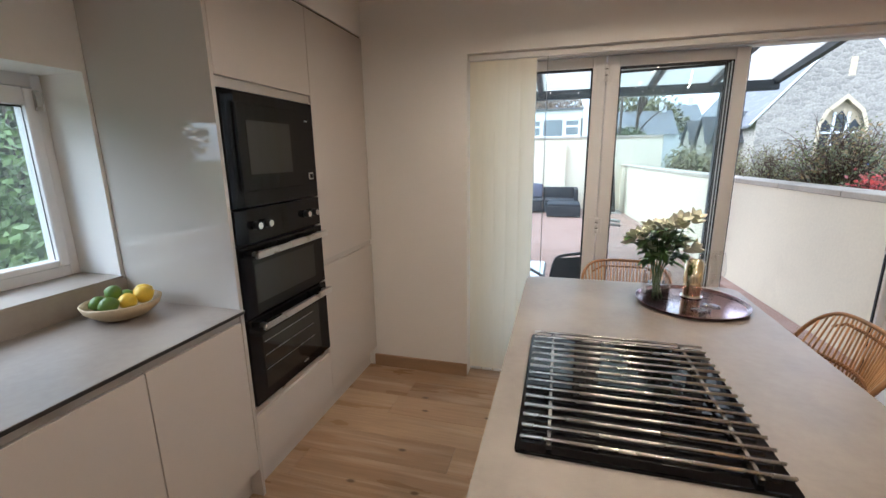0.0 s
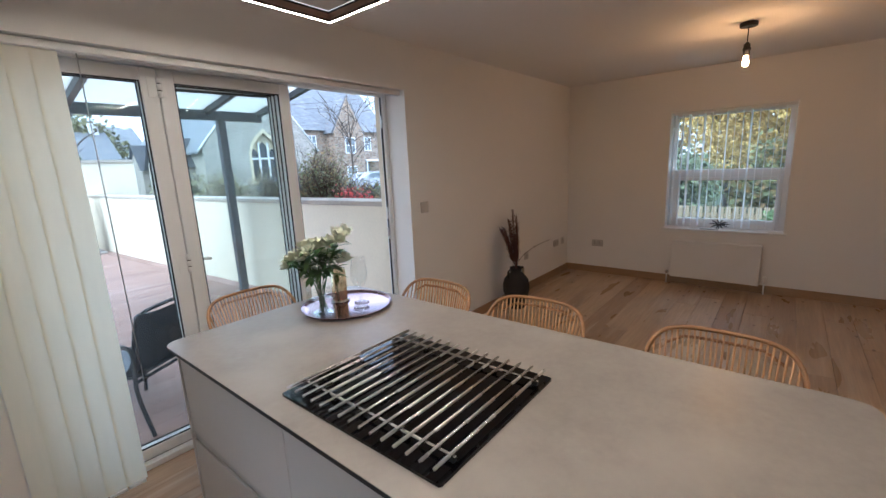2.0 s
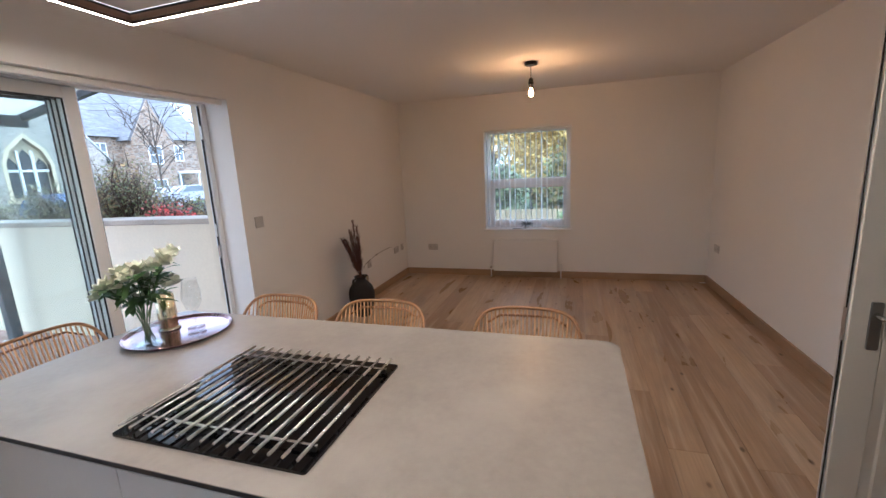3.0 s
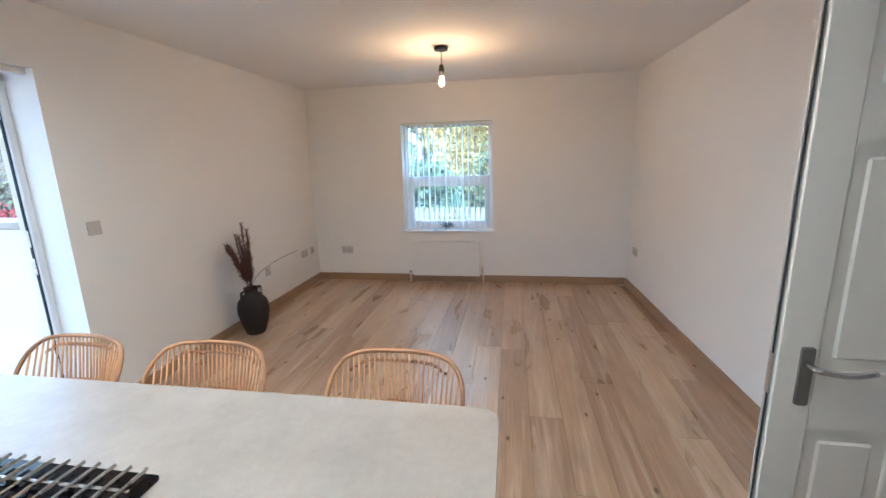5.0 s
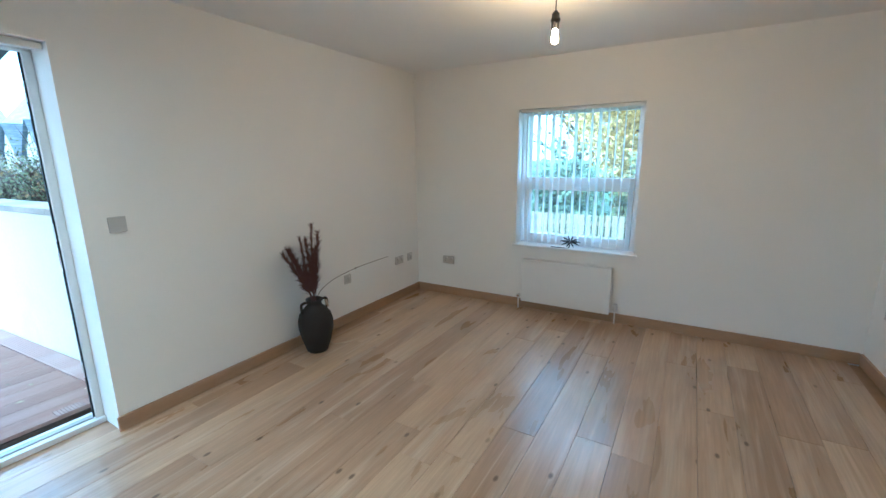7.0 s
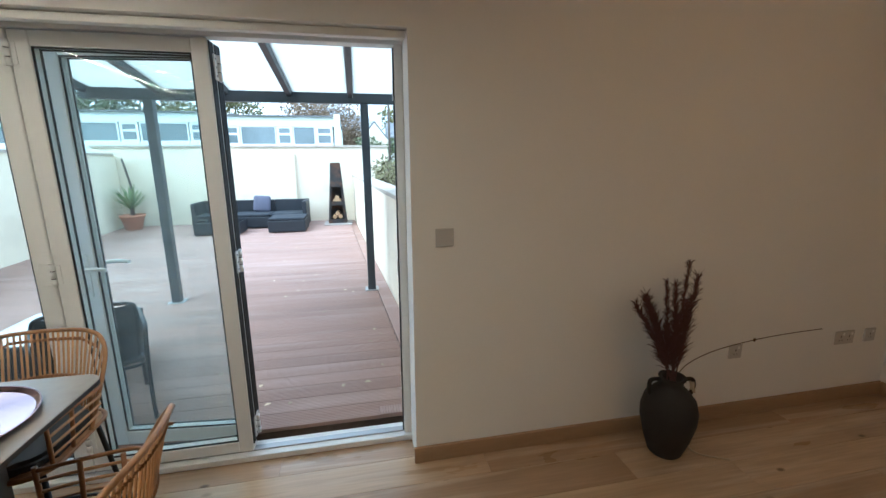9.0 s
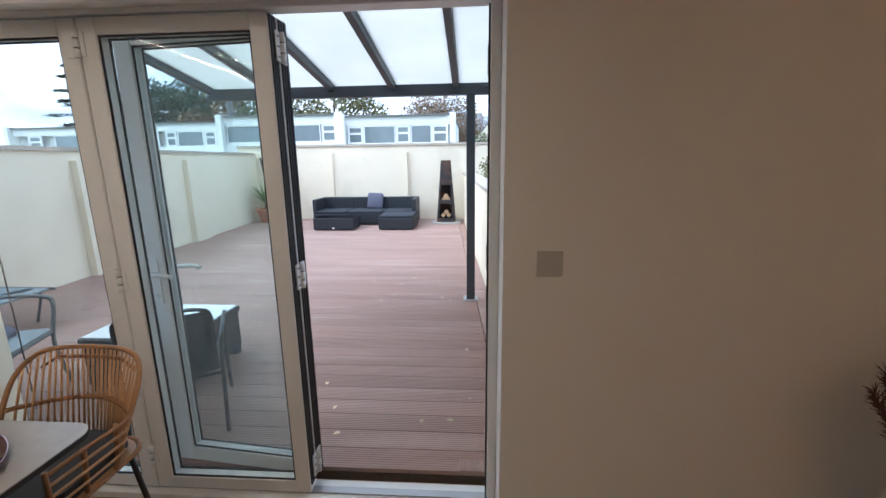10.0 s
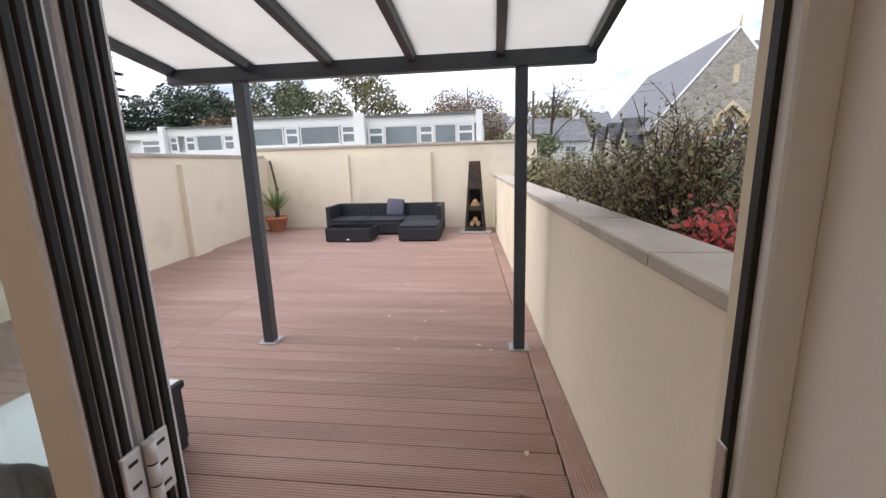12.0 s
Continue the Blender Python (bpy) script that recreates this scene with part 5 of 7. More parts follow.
part("raffia_tie", tube(bmesh.new(), [(ux + 0.105, uy - 0.021, 0.415), (ux + 0.116, uy - 0.022, 0.35)], 0.0125, 8), CORD, urn, "pale raffia binding")
r = rng(33)
plumes = [(0.085, 0.10, 1.03, 0.8), (0.035, 0.09, 0.92, 1.0), (-0.02, 0.06, 0.95, 0.7), (-0.115, 0.02, 0.87, 1.1), (-0.16, -0.01, 0.86, 1.0), (0.12, 0.09, 0.95, 1.2), (-0.07, 0.10, 0.86, 1.1), (0.05, 0.02, 0.84, 1.0), (0.0, 0.0, 0.78, 1.0), (-0.05, -0.02, 0.74, 0.9)]
for k, (dx, dy, tz, full) in enumerate(plumes):
    bm = bmesh.new()
    root = Vector((ux + r.uniform(-0.02, 0.02), uy + r.uniform(-0.02, 0.02), 0.405))
    tip = Vector((ux + dx * 1.55 - 0.015, min(uy + dy, 3.235), tz))
    pts = smooth_path([root, root.lerp(tip, 0.5) + Vector((0, 0, 0.03)), tip], 14)
    tube(bm, pts, 0.003, 5, radii=[0.0035 * (1 - 0.6 * i / len(pts)) for i in range(len(pts))])
    way = (tip - root).normalized()
    for i in range(6, len(pts)):
        f = i / len(pts)
        for q in range(13):
            a = r.uniform(0, 2 * math.pi)
            out = (Vector((math.cos(a), math.sin(a) * 0.5, 0)) * r.uniform(0.35, 0.9) + way * r.uniform(0.5, 1.2)).normalized()
            ln = r.uniform(0.045, 0.10) * full * (1.1 - 0.5 * f)
            p = pts[i - 1].lerp(pts[i], r.random())
            e = p + out * ln + Vector((0, 0, -0.008))
            mid = p.lerp(e, 0.55) + Vector((0, 0, 0.006))
            e.y, mid.y = min(e.y, 3.255), min(mid.y, 3.255)
            s = out.cross(Vector((0, 1, 0))).normalized() * 0.0017
            v = [bm.verts.new(p - s), bm.verts.new(mid - s), bm.verts.new(e), bm.verts.new(mid + s), bm.verts.new(p + s)]
            bm.faces.new(v)
    part("plume", bm, PLUME, urn, "dried dark purple-brown plume")
stem = smooth_path([(ux + 0.03, uy + 0.02, 0.42), (ux + 0.12, uy + 0.03, 0.49), (ux + 0.30, uy + 0.05, 0.535), (ux + 0.60, uy + 0.09, 0.55), (ux + 0.90, uy + 0.13, 0.545), (ux + 1.18, uy + 0.16, 0.535)], 8)
part("long_stem", tube(bmesh.new(), stem, 0.0022, 6), TWIG, urn, "long thin arching dry stem")
part("seed_head", lathe(bmesh.new(), [(0.001, -0.012), (0.006, -0.006), (0.006, 0.006), (0.001, 0.012)], 8, (ux + 0.60, uy + 0.09, 0.55)), TWIG, urn)
cord = tagged(part("cord", tube(bmesh.new(), smooth_path([(3.93, 3.10, 0.20), (3.98, 3.11, 0.19), (4.02, 3.10, 0.10), (3.99, 3.06, 0.01), (4.0, 2.99, 0.006), (4.12, 2.92, 0.006)], 8), 0.0055, 8), CORD), "loose cream cord trailing on the floor beside the urn", "cord")

# ---- terrace ----
SKEW = -0.0655                                   # the terrace walls lean this much in x per metre of y
def wall_x(x, y):
    return x + SKEW * (y - 4.63)


def skew_wall(bm, x0, x1, y0, y1, z0, z1):
    prism(bm, [(wall_x(x0, y0), y0), (wall_x(x1, y0), y0), (wall_x(x1, y1), y1), (wall_x(x0, y1), y1)], z0, z1)


TR, TL, TB = 2.70, -2.60, 12.45                  # right and left wall at y 4.63, back wall
RZ, LZ, BZ = 1.18, 1.72, 1.90
bm = bmesh.new()
skew_wall(bm, TR, TR + 0.22, 3.613, TB + 0.2, -0.3, RZ)
tw = structure("terrace_wall_east", bm, RENDER_WALL, "low cream rendered terrace wall with stone coping", "wall")
for i in range(11):
    y0 = 3.615 + i * 0.829
    b2 = bmesh.new()
    skew_wall(b2, TR - 0.014, TR + 0.25, y0, y0 + 0.820, RZ + 0.001, RZ + 0.05)
    bmesh.ops.bevel(b2, geom=[e for e in b2.edges if e.calc_length() > 0.1], offset=0.006, segments=1, affect="EDGES")
    part("coping_stone", b2, COPE, tw)
bm = bmesh.new()
skew_wall(bm, TL - 0.25, TL, 3.613, TB, -0.3, LZ)
skew_wall(bm, TL, TL + 0.10, 7.0, 7.5, -0.3, LZ - 0.12)
skew_wall(bm, TL, TL + 0.10, 9.35, 9.85, -0.3, LZ - 0.12)
tw = structure("terrace_wall_west", bm, RENDER_WALL, "tall cream rendered terrace wall with shallow piers", "wall")
for i in range(10):
    y0 = 3.615 + i * 0.87
    b2 = bmesh.new()
    skew_wall(b2, TL - 0.28, TL + 0.035, y0, y0 + 0.862, LZ + 0.001, LZ + 0.05)
    part("coping_stone", b2, COPE, tw)
bm = bmesh.new()
def back_y(x):
    return TB + 0.02 * (x + 0.3) * -1
prism(bm, [(-3.6, back_y(-3.6)), (3.1, back_y(3.1)), (3.1, back_y(3.1) + 0.22), (-3.6, back_y(-3.6) + 0.22)], -0.3, BZ)
for x in (-1.12, 0.78):
    box(bm, x - 0.03, back_y(x) - 0.09, -0.3, x + 0.03, back_y(x) + 0.05, BZ - 0.16, bevel=0.006)
box(bm, -1.10, back_y(0) - 0.02, -0.3, 0.76, back_y(0) + 0.03, BZ - 0.18)
tw = structure("terrace_wall_north", bm, RENDER_WALL, "tall cream rendered back wall of the terrace with shallow recesses", "wall")
for i in range(8):
    x0 = -3.62 + i * 0.84
    part("coping_stone", prism(bmesh.new(), [(x0, back_y(x0) - 0.035), (x0 + 0.832, back_y(x0 + 0.832) - 0.035), (x0 + 0.832, back_y(x0) + 0.25), (x0, back_y(x0) + 0.25)], BZ + 0.001, BZ + 0.05), COPE, tw)

# pergola
pg = thing("pergola", (1.3, 5.0, DECK_Z), "dark grey aluminium pergola with opal roof sheets", "pergola")
PY, PZ, PW = 6.175, 2.165, 3.613
def roof_z(y):
    return 2.285 + (PY + 0.05 - y) * 0.155
beam = bmesh.new()
box(beam, -0.27, PY - 0.045, PZ, 2.885, PY + 0.045, PZ + 0.105, bevel=0.004)
box(beam, -0.29, PY + 0.045, PZ + 0.03, 2.90, PY + 0.10, PZ + 0.12, bevel=0.006)
part("beam", beam, ALU, pg)
part("wall_plate", B(-0.27, PW, roof_z(PW) - 0.09, 2.885, PW + 0.05, roof_z(PW) + 0.04), ALU, pg)
RX = [-0.235, 0.40, 1.015, 1.625, 2.245, 2.855]
for x in RX:
    t = bmesh.new()
    ang = math.atan(0.155)
    ln = (PY - PW) / math.cos(ang)
    box(t, -0.027, 0, -0.075, 0.027, ln, 0.0, bevel=0.004)
    box(t, -0.034, 0, 0.0, 0.034, ln, 0.012, bevel=0.003)
    bmesh.ops.transform(t, matrix=Matrix.Translation((x, PW + 0.05, roof_z(PW + 0.05))) @ Matrix.Rotation(-ang, 4, "X"), verts=t.verts)
    part("rafter", t, ALU, pg)
for a, b in zip(RX, RX[1:]):
    t = bmesh.new()
    box(t, a + 0.030, 0, -0.014, b - 0.030, (PY - PW) / math.cos(math.atan(0.155)) + 0.02, -0.004)
    bmesh.ops.transform(t, matrix=Matrix.Translation((0, PW + 0.05, roof_z(PW + 0.05))) @ Matrix.Rotation(-math.atan(0.155), 4, "X"), verts=t.verts)
    part("roof_sheet", t, OPAL, pg, "opal plastic roof sheet")
for x in (0.298, 2.390):
    p = part("post", B(x - 0.043, PY - 0.043, DECK_Z, x + 0.043, PY + 0.043, PZ, bevel=0.005), ALU, pg)
    part("base_plate", B(x - 0.078, PY - 0.078, DECK_Z + 0.001, x + 0.078, PY + 0.078, DECK_Z + 0.010, bevel=0.002), SILVER, p, "grey metal base plate")
    for sx in (-0.06, 0.06):
        for sy in (-0.06, 0.06):
            part("bolt", lathe(bmesh.new(), [(0.008, 0), (0.008, 0.007), (0.004, 0.01)], 6, (x + sx, PY + sy, DECK_Z + 0.010)), STEEL, p)

# rattan sofa group
def sofa_module(x0, x1, y0, y1, back, arm, label):
    s = thing("sofa_module", ((x0 + x1) / 2, (y0 + y1) / 2, DECK_Z), label, "sofa", "modules of the terrace sofa")
    z = DECK_Z
    part("base", B(x0, y0, z + 0.03, x1, y1, z + 0.27, bevel=0.015, seg=2), WICKER, s)
    part("seat_cushion", B(x0 + 0.01, y0 + 0.005, z + 0.271, x1 - 0.01, y1 - 0.11, z + 0.33, bevel=0.02, seg=2), SOFA_PAD, s)
    if back:
        part("backrest", B(x0, y1 - 0.10, z + 0.27, x1, y1, z + 0.60, bevel=0.015, seg=2), WICKER, s)
    if arm:
        a = (x0, x0 + 0.09) if arm < 0 else (x1 - 0.09, x1)
        part("armrest", B(a[0], y0 + 0.002, z + 0.27, a[1], y1 - 0.10, z + 0.598, bevel=0.012, seg=2), WICKER, s)
    for fx in (x0 + 0.04, x1 - 0.07):
        part("foot", B(fx, y0 + 0.03, z, fx + 0.03, y0 + 0.06, z + 0.03), SILVER, s)


sofa_module(-1.30, -0.52, 11.35, 12.12, True, -1, "dark grey wicker corner sofa module with an armrest")
sofa_module(-0.515, 0.32, 11.35, 12.12, True, 0, "dark grey wicker middle sofa module")
sofa_module(0.325, 1.12, 11.35, 12.12, True, 1, "dark grey wicker corner sofa module beside the footstool")
fs = thing("footstool", (0.78, 11.0, DECK_Z), "dark grey wicker footstool with a seat pad", "footstool")
part("base", B(0.40, 10.62, DECK_Z + 0.02, 1.16, 11.34, DECK_Z + 0.26, bevel=0.015, seg=2), WICKER, fs)
part("seat_cushion", B(0.41, 10.63, DECK_Z + 0.261, 1.15, 11.33, DECK_Z + 0.32, bevel=0.02, seg=2), SOFA_PAD, fs)
for fx in (0.43, 1.10):
    part("foot", B(fx, 10.65, DECK_Z, fx + 0.03, 10.68, DECK_Z + 0.02), SILVER, fs)
ct = thing("coffee_table", (-0.58, 10.9, DECK_Z), "low dark wicker coffee table with a glass top", "table")
part("base", B(-1.02, 10.58, DECK_Z + 0.02, -0.13, 11.15, DECK_Z + 0.27, bevel=0.015, seg=2), WICKER, ct)
part("tabletop", B(-1.01, 10.59, DECK_Z + 0.271, -0.14, 11.14, DECK_Z + 0.279, bevel=0.002), BLACK_GLASS, ct, "dark glass top")
part("label_tag", B(-0.60, 10.572, DECK_Z + 0.04, -0.55, 10.5795, DECK_Z + 0.07), WHITE, ct)
for fx in (-0.99, -0.19):
    part("foot", B(fx, 10.61, DECK_Z, fx + 0.03, 10.64, DECK_Z + 0.02), SILVER, ct)
t = B(-0.19, -0.06, -0.19, 0.19, 0.06, 0.19, bevel=0.05, seg=3)
for v in t.verts:
    e = max(abs(v.co.x), abs(v.co.z)) / 0.19
    v.co.y *= 1.15 - 0.75 * e ** 2.5
for f in t.faces:
    f.smooth = True
cu = part("cushion", t, GREY_PAD)
cu.matrix_world = pose(0.06, 11.92, DECK_Z + 0.515, -14, 4, 2)
tagged(cu, "square grey scatter cushion on the wicker sofa", "cushion")

# steel chimenea
ch = thing("chimenea", (1.80, 11.78, DECK_Z), "tall tapered rusty steel chimenea with log openings", "chimenea")
part("hearth_slab", B(1.48, 11.45, DECK_Z, 2.14, 12.08, DECK_Z + 0.035, bevel=0.006), SLAB, ch, "pale paving slab")
z0 = DECK_Z + 0.036
def taper(z):
    return 0.215 - 0.105 * z / 1.42
bm = bmesh.new()
def panel(pts):
    bm.faces.new([bm.verts.new((1.80 + x, 11.78 + y, z0 + z)) for x, y, z in pts])
def front_panel(za, zb, xa=-1.0, xb=1.0):
    a, b = taper(za), taper(zb)
    panel([(a * xa, -a, za), (a * xb, -a, za), (b * xb, -b, zb), (b * xa, -b, zb)])
for za, zb in ((0.0, 0.10), (0.42, 0.52), (0.86, 1.42)):
    front_panel(za, zb)
for za, zb in ((0.10, 0.42), (0.52, 0.86)):
    front_panel(za, zb, -1.0, -0.72)
    front_panel(za, zb, 0.72, 1.0)
for sgn in (-1, 1):
    a, b = taper(0), taper(1.42)
    panel([(sgn * a, -a, 0), (sgn * a, a, 0), (sgn * b, b, 1.42), (sgn * b, -b, 1.42)])
a, b = taper(0), taper(1.42)
panel([(-a, a, 0), (a, a, 0), (b, b, 1.42), (-b, b, 1.42)])
for zz in (0.09, 0.47):
    a = taper(zz) - 0.004
    panel([(-a, -a, zz), (a, -a, zz), (a, a, zz), (-a, a, zz)])
bmesh.ops.solidify(bm, geom=bm.faces[:], thickness=0.006)
part("flue_body", bm, RUST, ch)
r = rng(8)
for lx, lzz, ly in ((-0.07, 0.145, 0), (0.06, 0.145, 0.02), (0.0, 0.225, 0.01), (-0.05, 0.525, 0), (0.05, 0.525, 0.01), (0.0, 0.60, 0)):
    ob = part("log", tube(bmesh.new(), [(1.80 + lx, 11.65 + ly, z0 + lzz), (1.80 + lx + 0.01, 11.90 + ly, z0 + lzz)], 0.05, 9), LOG)
    tagged(ob, "split firewood log in the chimenea", "log", "firewood logs")

# potted yucca
yx, yy = -2.72, 11.95
pot = thing("potted_yucca", (yx, yy, DECK_Z), "spiky green yucca in a terracotta pot on the deck", "potted plant")
part("pot", lathe(bmesh.new(), [(0.15, 0.0), (0.16, 0.01), (0.225, 0.28), (0.25, 0.285), (0.255, 0.34), (0.235, 0.345), (0.215, 0.30), (0.02, 0.29)], 36, (yx, yy, DECK_Z)), TERRACOTTA, pot)
part("soil", lathe(bmesh.new(), [(0.215, 0.30), (0.10, 0.315), (0.01, 0.32)], 24, (yx, yy, DECK_Z)), SOIL, pot)
part("trunk", tube(bmesh.new(), smooth_path([(yx, yy, DECK_Z + 0.30), (yx + 0.01, yy, DECK_Z + 0.42), (yx, yy, DECK_Z + 0.52)], 4), 0.035, 8), BARK, pot)
part("driftwood_pole", tube(bmesh.new(), smooth_path([(yx - 0.02, yy + 0.12, DECK_Z + 0.3), (yx - 0.0, yy + 0.14, DECK_Z + 0.85), (yx - 0.04, yy + 0.15, DECK_Z + 1.2), (yx - 0.11, yy + 0.16, DECK_Z + 1.58)], 6), 0.025, 8), BARK, pot, "dark twisted wooden pole")
bm = bmesh.new()
r = rng(12)
for k in range(70):
    a, e = r.uniform(0, 6.283), r.uniform(0.1, 1.35)
    d = Vector((math.cos(a) * math.cos(e), math.sin(a) * math.cos(e), math.sin(e)))
    b0 = Vector((yx, yy, DECK_Z + 0.46 + r.uniform(-0.04, 0.08)))
    blade(bm, b0, b0 + d * r.uniform(0.40, 0.62), 0.036, d.cross(Vector((0, 0, 1))) + Vector((0.001, 0, 0)), 0.03)
part("leaves", bm, BRIGHT, pot, "green sword-shaped leaves")

# wicker dining table near the doors
dt = thing("terrace_table", (0.2, 4.5, DECK_Z), "low dark wicker terrace table with a white glass top", "table")
ax0, ax1, ay0, ay1, az = -0.14, 0.575, 4.20, 4.87, 0.45
bm = bmesh.new()
for k in range(12):
    zz = DECK_Z + 0.05 + k * (az - 0.05 - DECK_Z) / 12
    box(bm, ax0 + 0.012, ay0 + 0.012, zz, ax1 - 0.012, ay1 - 0.012, zz + 0.034, bevel=0.006)
box(bm, ax0 + 0.018, ay0 + 0.018, DECK_Z + 0.05, ax1 - 0.018, ay1 - 0.018, az - 0.01)
part("base", bm, WICKER, dt)
part("rim", box(box(box(box(bmesh.new(), ax0, ay0, az - 0.04, ax1, ay0 + 0.03, az, bevel=0.005), ax0, ay1 - 0.03, az - 0.04, ax1, ay1, az, bevel=0.005), ax0, ay0 + 0.03, az - 0.04, ax0 + 0.03, ay1 - 0.03, az), ax1 - 0.03, ay0 + 0.03, az - 0.04, ax1, ay1 - 0.03, az), WICKER, dt)
part("tabletop", B(ax0 + 0.015, ay0 + 0.015, az + 0.001, ax1 - 0.015, ay1 - 0.015, az + 0.009, bevel=0.002), TABLE_GLASS, dt, "white glass top")
for x in (ax0 + 0.02, ax1 - 0.08):
    for y in (ay0 + 0.02, ay1 - 0.08):
        part("leg", B(x, y, DECK_Z, x + 0.06, y + 0.06, DECK_Z + 0.05), WICKER, dt)


def garden_chair(m, mat, label, seat_mat):
    """Tubular armchair with woven seat and back; faces local +y."""
    c = thing("garden_chair", (0, 0, 0), label, "chair", "garden chairs on the terrace")
    for s in (-1, 1):
        part("side_frame", tube(bmesh.new(), smooth_path([(s * 0.25, -0.30, 0.0), (s * 0.255, -0.24, 0.30), (s * 0.265, -0.27, 0.56), (s * 0.275, -0.22, 0.625), (s * 0.28, 0.0, 0.635), (s * 0.28, 0.20, 0.62), (s * 0.275, 0.25, 0.56), (s * 0.26, 0.22, 0.30), (s * 0.265, 0.27, 0.0)], 6), 0.013, 8), mat, c)
        part("back_tube", tube(bmesh.new(), smooth_path([(s * 0.22, -0.12, 0.38), (s * 0.23, -0.22, 0.50), (s * 0.235, -0.30, 0.75), (s * 0.19, -0.325, 0.82), (0, -0.335, 0.835)], 6), 0.012, 8), mat, c)
    t = bmesh.new()
    rows = []
    for k in range(9):
        f = k / 8
        y, z = -0.16 - 0.165 * f, 0.40 + 0.41 * f
        rows.append([t.verts.new((-0.225 + 0.45 * i / 6, y - 0.03 * (1 - (i / 3 - 1) ** 2), z)) for i in range(7)])
    for a, b in zip(rows, rows[1:]):
        for i in range(6):
            t.faces.new((a[i], a[i + 1], b[i + 1], b[i]))
    bmesh.ops.solidify(t, geom=t.faces[:], thickness=0.008)
    part("backrest", t, seat_mat, c)
    part("seat", prism(bmesh.new(), rounded(-0.245, -0.22, 0.245, 0.24, 0.05), 0.385, 0.405), seat_mat, c)
    for z, y in ((0.37, -0.235), (0.37, 0.22)):
        part("cross_bar", tube(bmesh.new(), [(-0.257, y, z), (0.257, y, z)], 0.011, 8), mat, c)
    c.matrix_world = m
    return c


garden_chair(pose(0.70, 3.99, DECK_Z, 0, 0, 30) @ Matrix.Diagonal((0.9, 0.9, 0.9, 1)), BLACK_METAL, "black metal garden armchair with a woven dark back", BLACK_METAL)
garden_chair(pose(-0.58, 4.02, DECK_Z, 0, 0, -72), GREY_METAL, "grey metal garden armchair with a mesh seat", MESH)
lg = thing("sun_lounger", (-1.85, 5.05, DECK_Z), "grey metal sun lounger with a mesh bed", "lounger")
part("bed", B(-2.58, 4.75, DECK_Z + 0.33, -1.55, 5.35, DECK_Z + 0.355, bevel=0.008), MESH, lg)
for y in (4.74, 5.36):
    part("side_rail", tube(bmesh.new(), [(-2.6, y, DECK_Z + 0.345), (-1.51, y, DECK_Z + 0.345)], 0.014, 8), ALU, lg)
for x in (-2.46, -1.68):
    part("leg_frame", tube(bmesh.new(), smooth_path([(x - 0.06, 4.75, DECK_Z + 0.013), (x, 4.76, DECK_Z + 0.34), (x, 5.34, DECK_Z + 0.34), (x - 0.06, 5.35, DECK_Z + 0.013)], 5), 0.013, 8), ALU, lg)
t = B(-0.2, -0.055, -0.16, 0.2, 0.055, 0.16, bevel=0.045, seg=3)
for f in t.faces:
    f.smooth = True
cu = part("cushion", t, GREY_PAD)
cu.matrix_world = pose(-0.64, 4.0, DECK_Z + 0.47, 62, 0, -72)
tagged(cu, "grey scatter cushion lying on the garden chair", "cushion")

# fallen leaves on the deck
DRY = material("dry_leaf", (0.50, 0.41, 0.27), 0.8, vary=0.47, per_object=1.2)
lb = bmesh.new()
blade(lb, (-0.025, 0, 0.004), (0.025, 0, 0.006), 0.03, (0, 1, 0), 0.006)
lm = mesh_of("fallen_leaf", lb, DRY)
r = rng(77)
for k in range(70):
    y = 3.85 + 7.5 * r.random() ** 1.6
    x = r.uniform(wall_x(TR, y) - 1.6, wall_x(TR, y) - 0.08) if r.random() < 0.8 else r.uniform(-1.5, 1.5)
    if 0.2 < x < 1.2 and y < 5.2:
        x += 1.2
    ob = new("fallen_leaf", lm)
    s = r.uniform(0.5, 0.95)
    ob.matrix_world = pose(x, y, DECK_Z + 0.001, r.uniform(-6, 6), 0, r.uniform(0, 360)) @ Matrix.Diagonal((s, s, s, 1))
    tagged(ob, "curled dry yellow-brown leaf lying on the deck", "leaf", "fallen leaves")

# ---- beyond the terrace ----
structure("ground", B(-400, -400, -0.60, 400, 600, -0.30), LAWN, "rough grass and planted ground round the house", "ground")
structure("road", B(14.0, 14.0, -0.299, 60, 29.0, -0.27), ASPHALT, "grey asphalt car park beside the stone hall", "road")


def leaves(bm, center, radii, count, size, r, shell=0.55, flat=False):
    """Many small leaf faces in an uneven crown."""
    cx, cy, cz = center
    for _ in range(count):
        while True:
            p = Vector((r.uniform(-1, 1), r.uniform(-1, 1), r.uniform(-1, 1)))
            if shell < p.length < 1:
                break
        w = 1 + 0.28 * noise.noise(p * 2.3 + Vector((cx, cy, cz)))
        p = Vector((cx + p.x * radii[0] * w, cy + p.y * radii[1] * w, cz + p.z * radii[2] * w))
        n = Vector((r.uniform(-1, 1), r.uniform(-1, 1), r.uniform(-0.3, 1))).normalized()
        a = n.orthogonal().normalized() * size * r.uniform(0.5, 1.2)
        b = n.cross(a.normalized()) * size * r.uniform(0.35, 0.7)
        bm.faces.new([bm.verts.new(q) for q in (p - a, p + b, p + a, p - b)])


